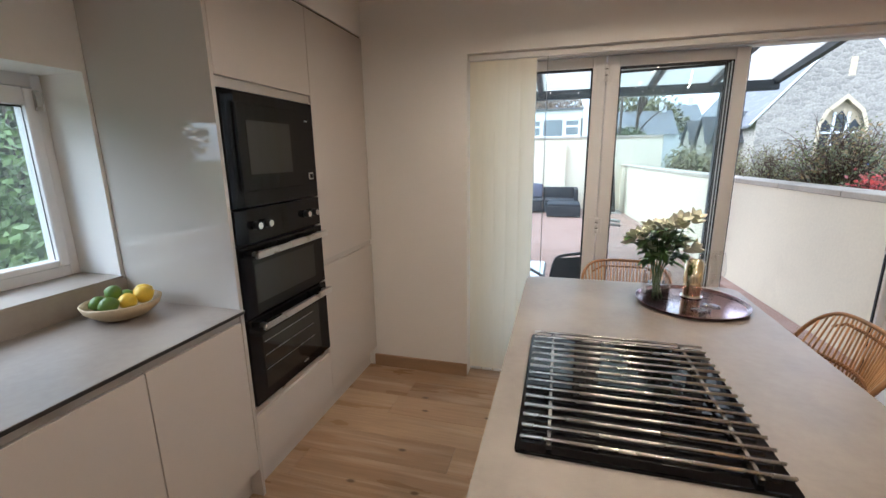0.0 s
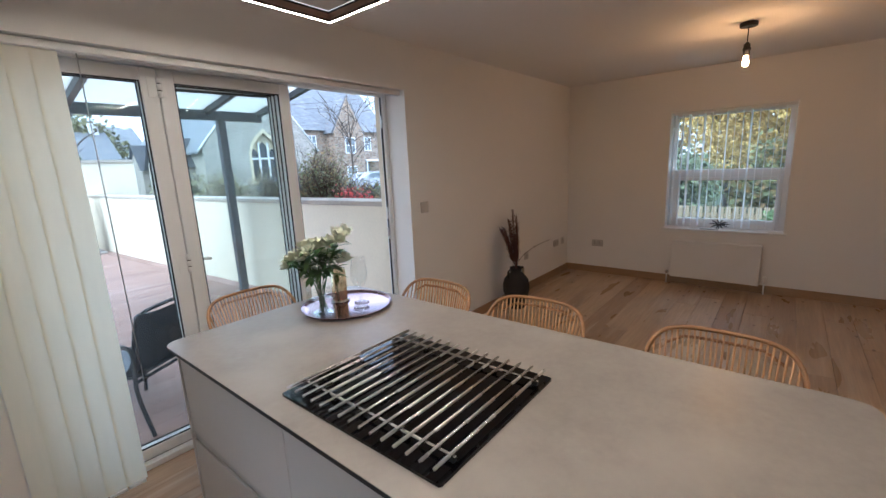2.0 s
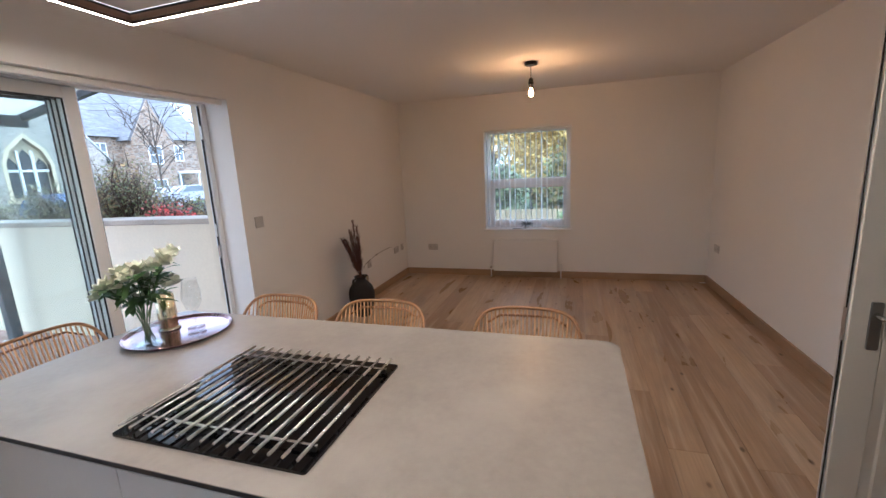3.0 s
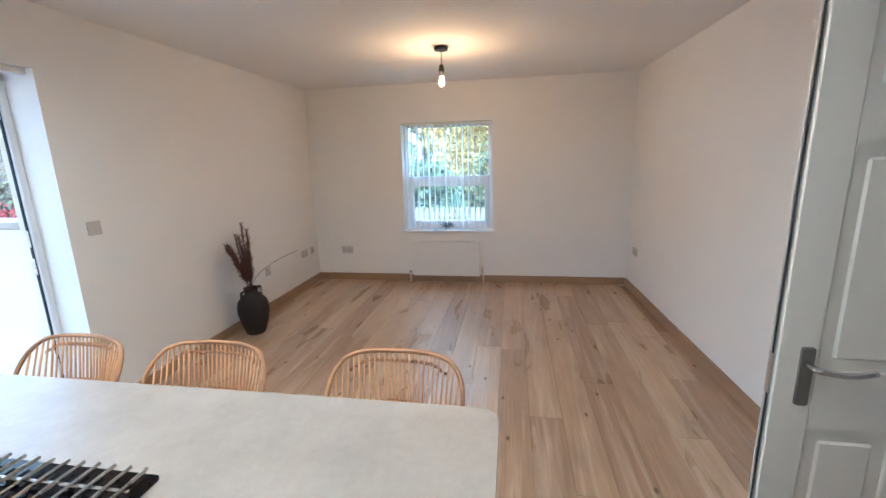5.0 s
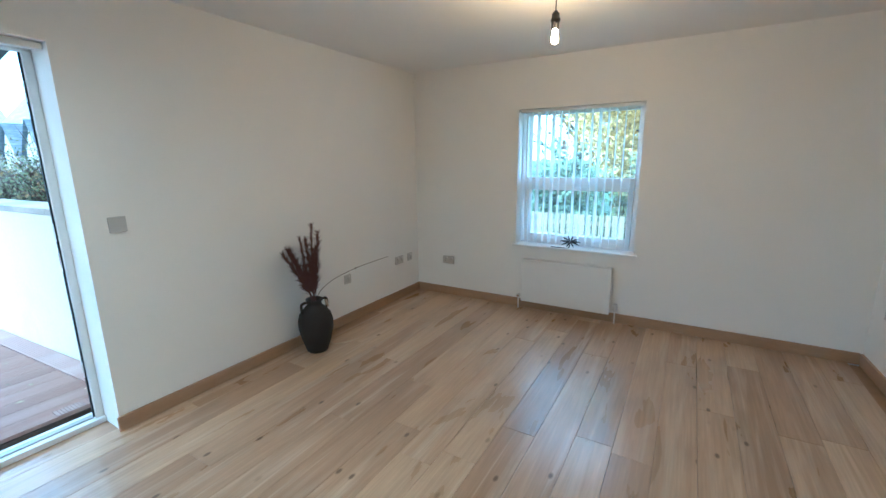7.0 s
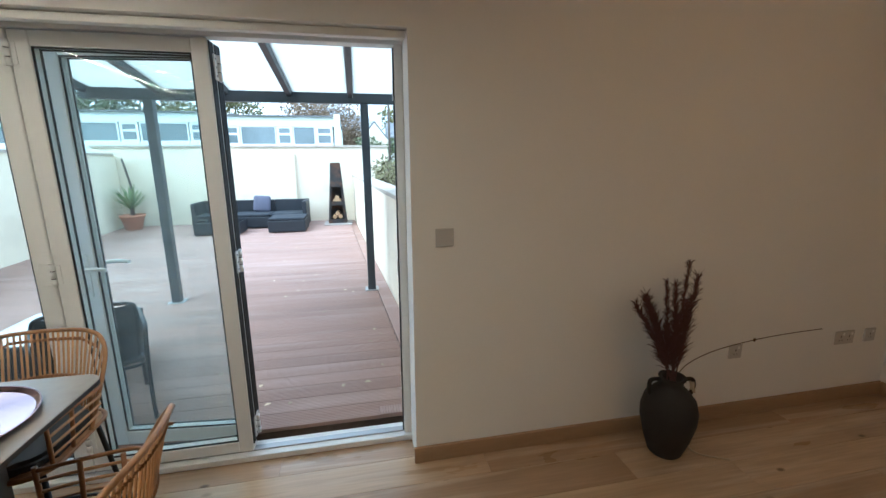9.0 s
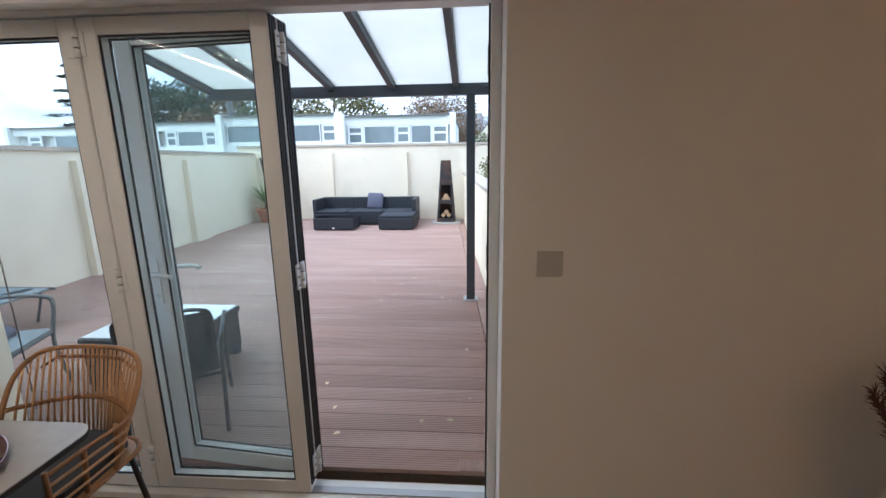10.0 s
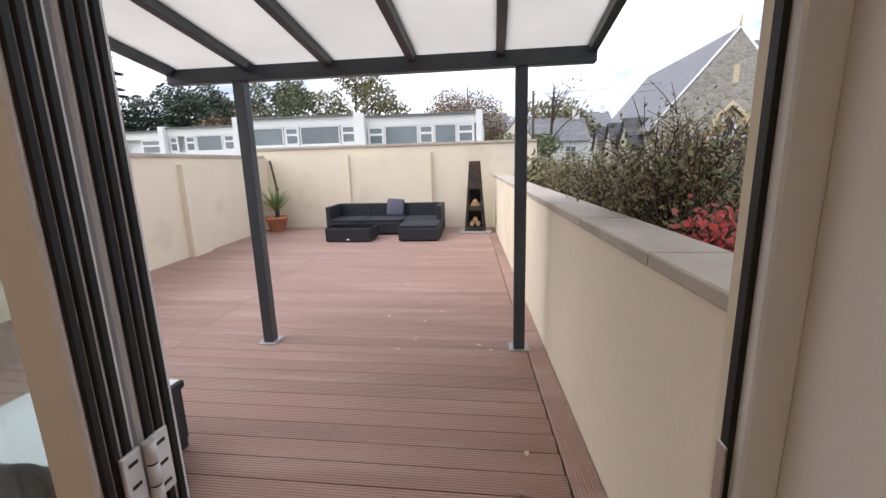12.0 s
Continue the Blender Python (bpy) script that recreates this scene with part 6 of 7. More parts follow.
def tree(at, height, spread, mat, label, seed, bare=0.0, size=0.22, count=2200, low=0.3, thick=1.0):
    r = rng(seed)
    ob = thing("tree", at, label, "tree", "trees beyond the terrace")
    at = Vector(at)
    trunk, crown = bmesh.new(), bmesh.new()
    lean = Vector((r.uniform(-0.06, 0.06), r.uniform(-0.06, 0.06), 1)) * height
    pts = smooth_path([at, at + lean * 0.3, at + lean * 0.62, at + lean * 0.95], 4)
    tube(trunk, pts, 0.1, 7, radii=[thick * height * 0.028 * (1 - 0.85 * i / len(pts)) for i in range(len(pts))])
    blobs = int(9 + spread)
    for k in range(blobs):
        f = r.uniform(low, 0.95)
        root = at + lean * (f * 0.62)
        a = 2.4 * k + r.uniform(-0.4, 0.4)
        wide = spread * (1 - 0.55 * abs(f - 0.55) / 0.55) * r.uniform(0.55, 0.95)
        tip = at + lean * f + Vector((math.cos(a), math.sin(a), 0.15)) * wide
        mid = root.lerp(tip, 0.5) + Vector((0, 0, height * 0.04))
        limb = smooth_path([root, mid, tip], 3)
        tube(trunk, limb, 0.1, 5, radii=[thick * height * 0.010 * (1 - 0.85 * i / len(limb)) for i in range(len(limb))])
        for q in range(4 if bare else 2):
            s = limb[r.randint(2, len(limb) - 1)]
            e = s + Vector((r.uniform(-1, 1), r.uniform(-1, 1), r.uniform(0.1, 1))) * spread * 0.4
            tube(trunk, [s, s.lerp(e, 0.5) + Vector((0, 0, 0.1)), e], 0.1, 4, radii=[height * 0.004, height * 0.0025, height * 0.001])
        if r.random() > bare:
            leaves(crown, tip, (spread * 0.55, spread * 0.55, height * 0.16), count // blobs, size, r, 0.25)
    part("trunk", trunk, BARK, ob)
    if crown.verts:
        part("crown", crown, mat, ob)
    return ob


def conifer(at, height, spread, seed, label):
    """Cedar-like tree in tiers of drooping boughs."""
    r = rng(seed)
    ob = thing("conifer", at, label, "tree", "trees beyond the terrace")
    at = Vector(at)
    part("trunk", tube(bmesh.new(), [at, at + Vector((0, 0, height))], 0.2, 7, radii=[height * 0.022, 0.03]), BARK, ob)
    bm = bmesh.new()
    for k in range(46):
        f = 0.12 + 0.86 * k / 46
        a = 2.4 * k
        ln = spread * (1.05 - f) * r.uniform(0.7, 1.15)
        root = at + Vector((0, 0, f * height))
        for q in range(150):
            u = r.random() ** 0.7
            p = root + Vector((math.cos(a), math.sin(a), 0)) * ln * u + Vector((r.uniform(-1, 1) * 0.3, r.uniform(-1, 1) * 0.3, 0)) * ln * 0.6 * u
            p.z += -0.10 * ln * u + r.uniform(-0.1, 0.1)
            s = r.uniform(0.14, 0.34)
            d = Vector((math.cos(a + r.uniform(-1, 1)), math.sin(a + r.uniform(-1, 1)), r.uniform(-0.3, 0.1)))
            w = d.cross(Vector((0, 0, 1))).normalized() * s * 0.4
            bm.faces.new([bm.verts.new(v) for v in (p - d * s, p + w, p + d * s, p - w)])
    part("crown", bm, DARKGREEN, ob)


def shrub(at, radii, mat, label, seed, count=1800, size=0.035, twigs=60, twig_up=1.1, behind=False):
    r = rng(seed)
    ob = thing("shrub", at, label, "shrub", "shrubs along the terrace wall")
    at = Vector(at)
    tw, lf = bmesh.new(), bmesh.new()
    for k in range(twigs):
        a, e = r.uniform(0, 6.283), r.uniform(0.05, 1.45)
        d = Vector((math.cos(a) * math.cos(e) * radii[0], math.sin(a) * math.cos(e) * radii[1], math.sin(e) * radii[2] * twig_up))
        mid = at + d * 0.5 + Vector((r.uniform(-1, 1), r.uniform(-1, 1), 0.3)) * 0.08
        end = at + d * r.uniform(0.75, 1.15)
        if behind and min(end.x, mid.x) < wall_x(TR, end.y) + (0.26 if end.z < 1.3 else 0.05):
            continue
        pts = smooth_path([at, mid, end], 4)
        tube(tw, pts, 0.01, 4, radii=[0.007 * (1 - 0.8 * i / len(pts)) for i in range(len(pts))])
        for q in range(3):
            s = pts[r.randint(4, len(pts) - 1)]
            e = s + Vector((r.uniform(-1, 1), r.uniform(-1, 1), r.uniform(-0.1, 1.0))) * radii[0] * 0.30
            if not (behind and e.x < wall_x(TR, e.y) + (0.26 if e.z < 1.3 else 0.04)):
                tube(tw, [s, s.lerp(e, 0.5) + Vector((0, 0, 0.012)), e], 0.003, 3, radii=[0.0035, 0.0025, 0.0012])
        for q in range(int(count / twigs)):
            p = pts[r.randint(3, len(pts) - 1)] + Vector((r.gauss(0, 1), r.gauss(0, 1), r.gauss(0, 1))) * radii[0] * 0.11
            if behind and p.x < wall_x(TR, p.y) + (0.26 if p.z < 1.27 else 0.02):
                continue
            out = Vector((r.uniform(-1, 1), r.uniform(-1, 1), r.uniform(-0.4, 1))).normalized()
            s = out.orthogonal().normalized()
            ln = size * r.uniform(0.6, 1.3)
            bm_v = [lf.verts.new(v) for v in (p - out * ln, p + s * ln * 0.75, p + out * ln, p - s * ln * 0.75)]
            lf.faces.new(bm_v)
    part("branchwork", tw, SHRUB_WOOD, ob, "thin bare brown twigs")
    part("foliage", lf, mat, ob)
    return ob


SX = lambda y, d: wall_x(TR, y) + 0.35 + d
bm = bmesh.new()
skew_wall(bm, TR + 0.222, TR + 2.4, 3.63, TB + 0.2, -0.3, 0.88)
structure("planting_bed", bm, SOIL, "raised planting bed of dark soil behind the terrace wall", "ground")
shrub((3.22, 5.45, 0.88), (0.60, 0.65, 0.76), HEDGE, "twiggy dark green shrub growing behind the terrace wall", 1, 8200, 0.0135, 170, behind=True)
shrub((3.55, 4.95, 0.88), (0.50, 0.5, 0.40), HEDGE, "twiggy green shrub with yellowing leaves behind the wall", 2, 2400, 0.0135, 60, behind=True)
shrub((3.10, 4.74, 0.88), (0.29, 0.40, 0.38), RED, "red-leaved shrub growing behind the terrace wall", 3, 3000, 0.0165, 70, behind=True)
shrub((3.08, 6.5, 0.88), (0.5, 0.6, 0.60), OLIVE, "brownish thinning shrub behind the terrace wall", 4, 6000, 0.012, 140, behind=True)
shrub((3.0, 7.7, 0.88), (0.5, 0.8, 0.58), OLIVE, "brownish shrub behind the far terrace wall", 5, 5200, 0.014, 120, behind=True)
shrub((2.92, 9.4, 0.88), (0.5, 0.9, 0.62), OLIVE, "pale olive shrub behind the far terrace wall", 6, 2600, 0.032, 90, behind=True)
shrub((3.95, 6.6, 0.88), (0.6, 0.8, 0.70), HEDGE, "twiggy green shrub at the back of the bed", 7, 3200, 0.022, 100, behind=True)


def facade_window(ob, x0, x1, y, z0, z1, bars=(), cross=(), t=0.06, mat=WHITEWASH):
    """Window set into a wall that faces -y."""
    w = part("window", box(box(box(box(bmesh.new(), x0, y - 0.03, z0, x1, y + 0.04, z0 + t), x0, y - 0.03, z1 - t, x1, y + 0.04, z1), x0, y - 0.03, z0 + t, x0 + t, y + 0.04, z1 - t), x1 - t, y - 0.03, z0 + t, x1, y + 0.04, z1 - t), mat, ob, "white framed window")
    for b in bars:
        part("mullion", B(b - t / 2, y - 0.02, z0 + t, b + t / 2, y + 0.03, z1 - t), mat, w)
    for c in cross:
        part("crossbar", B(x0 + t, y - 0.018, c - t / 2, x1 - t, y + 0.028, c + t / 2), mat, w)
    part("pane", B(x0 + t, y + 0.0, z0 + t, x1 - t, y + 0.012, z1 - t), FAR_GLASS, w, "window pane with pale reflections painted in")


# flat-roofed white bungalows
def bungalow(x0, x1, y, z, label, lights):
    b = thing("bungalow", ((x0 + x1) / 2, y, -0.3), label, "house", "white bungalows behind the terrace")
    part("wall", box(box(bmesh.new(), x0, y, -0.3, x1, y + 8, z - 1.12), x0, y, z - 0.36, x1, y + 8, z - 0.001), WHITEWASH, b)
    part("back_wall", B(x0, y + 0.35, z - 1.12, x1, y + 8, z - 0.36), WHITEWASH, b)
    part("roof_edge", B(x0 - 0.05, y - 0.12, z, x1 + 0.05, y + 8.1, z + 0.06), FELT, b, "dark flat roof edge")
    part("pier", B(x0 - 0.12, y - 0.28, -0.3, x0 + 0.12, y + 0.3, z + 0.10), WHITEWASH, b)
    part("pier", B(x1 - 0.12, y - 0.28, -0.3, x1 + 0.12, y + 0.3, z + 0.10), WHITEWASH, b)
    edge = x0 + 0.16
    span = x1 - x0 - 0.32
    for a, c, casement in lights:
        xa, xb = edge + a * span, edge + c * span
        facade_window(b, xa, xb, y + 0.05, z - 1.12, z - 0.36, (), (z - 0.68,) if casement else (), 0.09 if casement else 0.05)


BY = 20.0
bungalow(-3.05, 1.62, BY, 3.34, "white flat-roofed bungalow with a band of windows", [(0.0, 0.155, True), (0.16, 0.475, False), (0.48, 0.62, True), (0.625, 0.83, False), (0.835, 0.99, True)])
bungalow(-8.65, -3.35, BY + 0.4, 3.48, "white flat-roofed bungalow with wide panes", [(0.0, 0.36, False), (0.37, 0.50, True), (0.51, 0.86, False), (0.87, 1.0, True)])
bungalow(-14.0, -8.95, BY + 2.6, 3.46, "white flat-roofed bungalow set further back", [(0.0, 0.10, True), (0.18, 0.30, True), (0.31, 0.60, False), (0.61, 0.74, True)])
bungalow(-22.0, -14.3, BY + 3.2, 3.40, "white flat-roofed bungalow at the end of the row", [(0.1, 0.2, True), (0.3, 0.5, False), (0.55, 0.65, True), (0.8, 0.95, True)])
tagged(part("flue_pipe", lathe(bmesh.new(), [(0.16, 3.3), (0.16, 5.0), (0.22, 5.02), (0.22, 5.12), (0.05, 5.2)], 14, (-10.6, 24.6, 0)), SILVER), "tall pale metal flue pipe on a bungalow roof", "flue pipe")

# stone hall with a traceried gable window
CX, CY, HW, EZ, AZ = 16.3, 31.0, 4.3, 3.3, 8.5
hall = thing("stone_hall", (CX, CY, -0.3), "grey stone church hall with a steep slate roof", "church hall")
L = 15.0
GATE = Matrix.Translation((0, CY, 0)) @ Matrix.Rotation(radians(90), 4, "X")
t = bmesh.new()
win_w, wz0, wz1, wpk = 1.05, 0.9, 2.9, 4.35
outline = [(CX - HW, -0.3), (CX - win_w, -0.3), (CX - win_w, wz1), (CX - win_w * 0.72, wz1 + 0.75), (CX, wpk), (CX, AZ), (CX - HW, EZ)]
prism(t, outline, -0.45, 0, GATE)
prism(t, [(2 * CX - x, z) for x, z in outline][::-1], -0.45, 0, GATE)
box(t, CX - win_w, CY, -0.3, CX + win_w, CY + 0.45, wz0)
part("gable_wall", t, STONE, hall, "coursed grey rubble stone gable")
t = bmesh.new()
box(t, CX - HW, CY + 0.45, -0.3, CX - HW + 0.45, CY + L, EZ)
box(t, CX + HW - 0.45, CY + 0.45, -0.3, CX + HW, CY + L, EZ)
part("side_wall", t, STONE, hall)
part("back_wall", B(CX - HW, CY + L - 0.2, -0.3, CX + HW, CY + L, EZ), STONE, hall)
for s in (-1, 1):
    t = bmesh.new()
    sl = Vector((s * (HW + 0.35), 0, EZ - 0.35 * (AZ - EZ) / HW - AZ))
    a = Vector((CX, CY + 0.15, AZ + 0.02))
    e = a + sl
    for yy in ((CY + 0.15, CY + L),):
        q = [Vector((p.x, yy[i], p.z)) + o for i in (0, 1) for p in (a, e) for o in (Vector((0, 0, 0)), Vector((0, 0, 0.16)))]
        v = [t.verts.new(p) for p in q]
        for f in ((0, 1, 3, 2), (4, 6, 7, 5), (0, 2, 6, 4), (1, 5, 7, 3), (0, 4, 5, 1), (2, 3, 7, 6)):
            t.faces.new([v[k] for k in f])
    bmesh.ops.recalc_face_normals(t, faces=t.faces)
    part("roof_slope", t, SLATE, hall, "grey slate roof slope")
    part("verge", tube(bmesh.new(), [(CX, CY + 0.05, AZ + 0.16), (CX + sl.x, CY + 0.05, AZ + 0.16 + sl.z)], 0.085, 4), WHITEWASH, hall, "pale verge board")
part("finial", tube(bmesh.new(), [(CX, CY + 0.1, AZ + 0.1), (CX, CY + 0.1, AZ + 0.8)], 0.07, 6), QUOIN, hall)
sur = bmesh.new()
box(sur, CX - win_w - 0.18, CY - 0.03, wz0, CX - win_w, CY + 0.3, wz1)
box(sur, CX + win_w, CY - 0.03, wz0, CX + win_w + 0.18, CY + 0.3, wz1)
box(sur, CX - win_w - 0.3, CY - 0.08, wz0 - 0.2, CX + win_w + 0.3, CY + 0.3, wz0)
arch = [(-win_w, wz1), (-win_w * 0.72, wz1 + 0.75), (0, wpk)]
outer = [(-win_w - 0.18, wz1), (-win_w * 0.72 - 0.17, wz1 + 0.87), (0, wpk + 0.28)]
for s in (-1, 1):
    for k in range(2):
        q = [arch[k], arch[k + 1], outer[k + 1], outer[k]]
        prism(sur, [(CX - s * x * -1, z) for x, z in q], -0.3, 0.03, GATE)
part("window_surround", sur, QUOIN, hall, "pale dressed stone window surround")
gw = part("window", B(CX - win_w, CY + 0.2, 2.45, CX + win_w, CY + 0.30, 2.58), WHITEWASH, hall, "white traceried three-light window")
for x in (CX - win_w / 3, CX + win_w / 3):
    part("mullion", B(x - 0.06, CY + 0.2, wz0, x + 0.06, CY + 0.30, wz1 + 0.75), WHITEWASH, gw)
for k, x in enumerate((CX - win_w * 0.67, CX, CX + win_w * 0.67)):
    hgt = 0.85 if k == 1 else 0.35
    head = [(x - 0.3, 2.58), (x + 0.3, 2.58), (x + 0.3, wz1 + hgt - 0.4), (x, wz1 + hgt), (x - 0.3, wz1 + hgt - 0.4)]
    part("light", prism(bmesh.new(), head, -0.32, -0.30, GATE), LEADED, gw, "dark leaded light")
    part("light", B(x - 0.26, CY + 0.30, wz0 + 0.1, x + 0.26, CY + 0.32, 2.42), LEADED, gw, "dark leaded light")
part("tracery_back", prism(bmesh.new(), [(CX - win_w, wz0), (CX + win_w, wz0), (CX + win_w, wz1), (CX + win_w * 0.72, wz1 + 0.75), (CX, wpk), (CX - win_w * 0.72, wz1 + 0.75), (CX - win_w, wz1)], -0.42, -0.34, GATE), QUOIN, gw)
part("louvre_slit", B(CX - 0.16, CY - 0.02, 5.6, CX + 0.16, CY + 0.1, 6.6), QUOIN, hall)
# side porch gables on the hall
for k in range(3):
    y = CY + 3.0 + k * 4.0
    t = prism(bmesh.new(), [(y - 1.2, -0.3), (y + 1.2, -0.3), (y + 1.2, 2.3), (y, 3.9), (y - 1.2, 2.3)], CX - HW - 0.9, CX - HW + 0.2, Matrix(((0, 0, 1, 0), (1, 0, 0, 0), (0, 1, 0, 0), (0, 0, 0, 1))))
    d = part("dormer_gable", t, STONE, hall)
    t = bmesh.new()
    for s in (-1, 1):
        v = [t.verts.new(p) for p in ((CX - HW - 1.1, y, 4.1), (CX - HW - 1.1, y + s * 1.5, 2.05), (CX - HW + 1.4, y + s * 1.5, 2.05), (CX - HW + 1.4, y, 4.1))]
        t.faces.new(v)
    bmesh.ops.solidify(t, geom=t.faces[:], thickness=0.12)
    part("dormer_roof", t, SLATE, d)

# stone house beside the hall
def gabled_house(x0, x1, y0, y1, ez, rz, label, wall, windows, roof=SLATE, along_x=True, chimney=True):
    h = thing("house", ((x0 + x1) / 2, y0, -0.3), label, "house", "houses beyond the terrace")
    part("wall", B(x0, y0, -0.3, x1, y1, ez), wall, h)
    t = bmesh.new()
    if along_x:
        m = (y0 + y1) / 2
        prism(t, [(y0 - 0.3, ez - 0.15), (y1 + 0.3, ez - 0.15), (m, rz)], x0 - 0.2, x1 + 0.2, Matrix(((0, 0, 1, 0), (1, 0, 0, 0), (0, 1, 0, 0), (0, 0, 0, 1))))
    else:
        m = (x0 + x1) / 2
        prism(t, [(x0 - 0.3, ez - 0.15), (x1 + 0.3, ez - 0.15), (m, rz)], -(y1 + 0.2), -(y0 + 0.12), Matrix.Rotation(radians(90), 4, "X"))
        g = prism(bmesh.new(), [(x0, ez - 0.01), (x1, ez - 0.01), (m, rz - 0.25)], -(y0 + 0.3), -(y0 + 0.0), Matrix.Rotation(radians(90), 4, "X"))
        part("gable", g, wall, h)
    rf = part("roof", t, roof, h, "pitched slate roof")
    if chimney:
        part("chimney", B(x1 - 1.1, (y0 + y1) / 2 - 0.35, ez, x1 - 0.4, (y0 + y1) / 2 + 0.35, rz + 0.9), wall, rf)
    for xa, xb, za, zb in windows:
        facade_window(h, xa, xb, y0 - 0.04, za, zb, ((xa + xb) / 2,), ((za + zb) / 2,), 0.08)
    return h


h1 = gabled_house(20.8, 32.5, 35.0, 44.0, 5.2, 9.8, "brown stone house with a steep slate roof", BROWN_STONE, [(22.6, 23.5, 3.2, 4.6), (22.6, 23.5, 0.6, 2.0), (29.2, 30.1, 3.2, 4.6)])
h2 = gabled_house(24.6, 28.0, 33.6, 35.2, 4.9, 8.2, "projecting brown stone gable of the house", BROWN_STONE, [(25.7, 26.9, 2.9, 4.4), (25.7, 26.9, 0.3, 1.7)], along_x=False, chimney=False)
pc = thing("porch", (29.0, 34.2, -0.3), "white entrance porch with a yellow railing", "porch")
part("canopy", B(28.2, 33.6, 2.1, 30.4, 35.0, 2.3, bevel=0.03), WHITEWASH, pc)
for x in (28.3, 30.2):
    part("column", B(x, 33.7, -0.3, x + 0.12, 33.82, 2.1), WHITEWASH, pc)
part("door", B(28.8, 34.94, -0.3, 29.7, 34.99, 1.9), FAR_GLASS, pc)
rail = bmesh.new()
for zz in (0.1, 0.45, 0.8):
    tube(rail, [(28.0, 33.2, zz), (30.0, 33.2, zz)], 0.05, 6)
for x in (28.0, 29.0, 30.0):
    tube(rail, [(x, 33.2, -0.3), (x, 33.2, 0.85)], 0.05, 6)
part("railing", rail, YELLOW, pc, "yellow painted railing")
bd = thing("arched_doorway", (21.3, 34.0, -0.3), "arched stone doorway with a bright blue door", "doorway")
part("surround", prism(bmesh.new(), [(20.55, -0.3), (22.05, -0.3), (22.05, 2.0), (21.3, 3.0), (20.55, 2.0)], -34.9, -34.0, Matrix.Rotation(radians(90), 4, "X")), QUOIN, bd)
part("door", B(20.75, 33.93, -0.3, 21.85, 33.99, 1.9), BLUE, bd, "bright blue painted door")

# parked cars
def car(m, body_mat, label):
    c = thing("car", (0, 0, 0), label, "car", "parked cars")
    t = bmesh.new()
    prof = [(-2.1, 0.35), (-2.1, 0.75), (-1.9, 0.92), (-1.25, 0.98), (-0.65, 1.42), (0.75, 1.45), (1.45, 1.0), (2.0, 0.85), (2.12, 0.6), (2.1, 0.35)]
    prism(t, prof, -0.85, 0.85, Matrix.Rotation(radians(90), 4, "X"))
    bmesh.ops.bevel(t, geom=t.edges[:], offset=0.07, segments=2, affect="EDGES")
    part("body", t, body_mat, c)
    part("windows", prism(bmesh.new(), [(-1.05, 1.0), (-0.6, 1.36), (0.7, 1.39), (1.2, 1.02)], -0.87, 0.87, Matrix.Rotation(radians(90), 4, "X")), FAR_GLASS, c)
    for x in (-1.35, 1.35):
        for y in (-0.86, 0.70):
            w = part("wheel", tube(bmesh.new(), [(x, y, 0.32), (x, y + 0.16, 0.32)], 0.32, 16), GASKET, c)
            part("rim", tube(bmesh.new(), [(x, y - 0.01, 0.32), (x, y + 0.17, 0.32)], 0.2, 12), SILVER, w)
    c.matrix_world = m
    return c


car(pose(22.5, 27.0, -0.27, 0, 0, 8), material("silver_car_paint", (0.55, 0.57, 0.6), 0.25, metal=0.6, vary=0.02, coat=0.5), "silver parked hatchback car")
car(pose(33.5, 29.5, -0.27, 0, 0, 5), material("white_car_paint", (0.78, 0.78, 0.78), 0.3, vary=0.02, coat=0.5), "white parked hatchback car")
car(pose(14.6, 26.5, -0.27, 0, 0, 80), material("blue_car_paint", (0.05, 0.12, 0.30), 0.25, vary=0.02, coat=0.5), "blue parked hatchback car")

# houses and trees on the rise behind
gabled_house(6.5, 12.5, 52, 60, 3.5, 6.2, "white rendered house with a grey roof on the rise", WHITEWASH, [(7.5, 8.6, 1.6, 2.8), (10.0, 11.2, 1.6, 2.8)])
gabled_house(3.0, 5.8, 46, 54, 3.6, 5.6, "cream rendered cottage far behind the terrace", RENDER_WALL, [(3.8, 4.8, 1.8, 2.9)], along_x=False)
gabled_house(-6.0, 4.0, 70, 80, 6.2, 9.0, "dark-roofed house among trees far behind", RENDER_WALL, [(-4, -2.8, 4.2, 5.4), (1, 2.2, 4.2, 5.4)])
gabled_house(11.0, 19.0, 66, 76, 5.0, 8.2, "white house with a slate roof far behind", WHITEWASH, [(12.5, 13.7, 3.0, 4.2), (16, 17.2, 3.0, 4.2)])
conifer((-26.8, 33.0, -0.3), 11.2, 3.6, 50, "tall dark cedar behind the bungalows")
tree((-26.0, 36.0, -0.3), 6.8, 2.6, DARKGREEN, "dark evergreen tree behind the bungalows", 51, size=0.15, count=9660, low=0.16)
tree((-22.5, 36.5, -0.3), 7.6, 2.8, DARKGREEN, "dark round tree behind the bungalows", 62, size=0.15, count=9660, low=0.16)
tree((-19.0, 37.0, -0.3), 6.6, 2.4, RUSSET, "russet autumn tree behind the bungalows", 52, size=0.15, count=7359, low=0.16)
tree((-15.6, 36.5, -0.3), 8.2, 3.0, GREEN, "green broad tree behind the bungalows", 53, size=0.15, count=10580, low=0.16)
tree((-9.2, 37.5, -0.3), 8.6, 3.2, OLIVE, "yellow-green broad tree behind the bungalows", 54, size=0.15, count=11500, low=0.16)
tree((-0.4, 53.0, -0.3), 10.6, 4.4, RUSSET, "round brown autumn tree behind the bungalows", 55, size=0.15, count=11959, low=0.16)
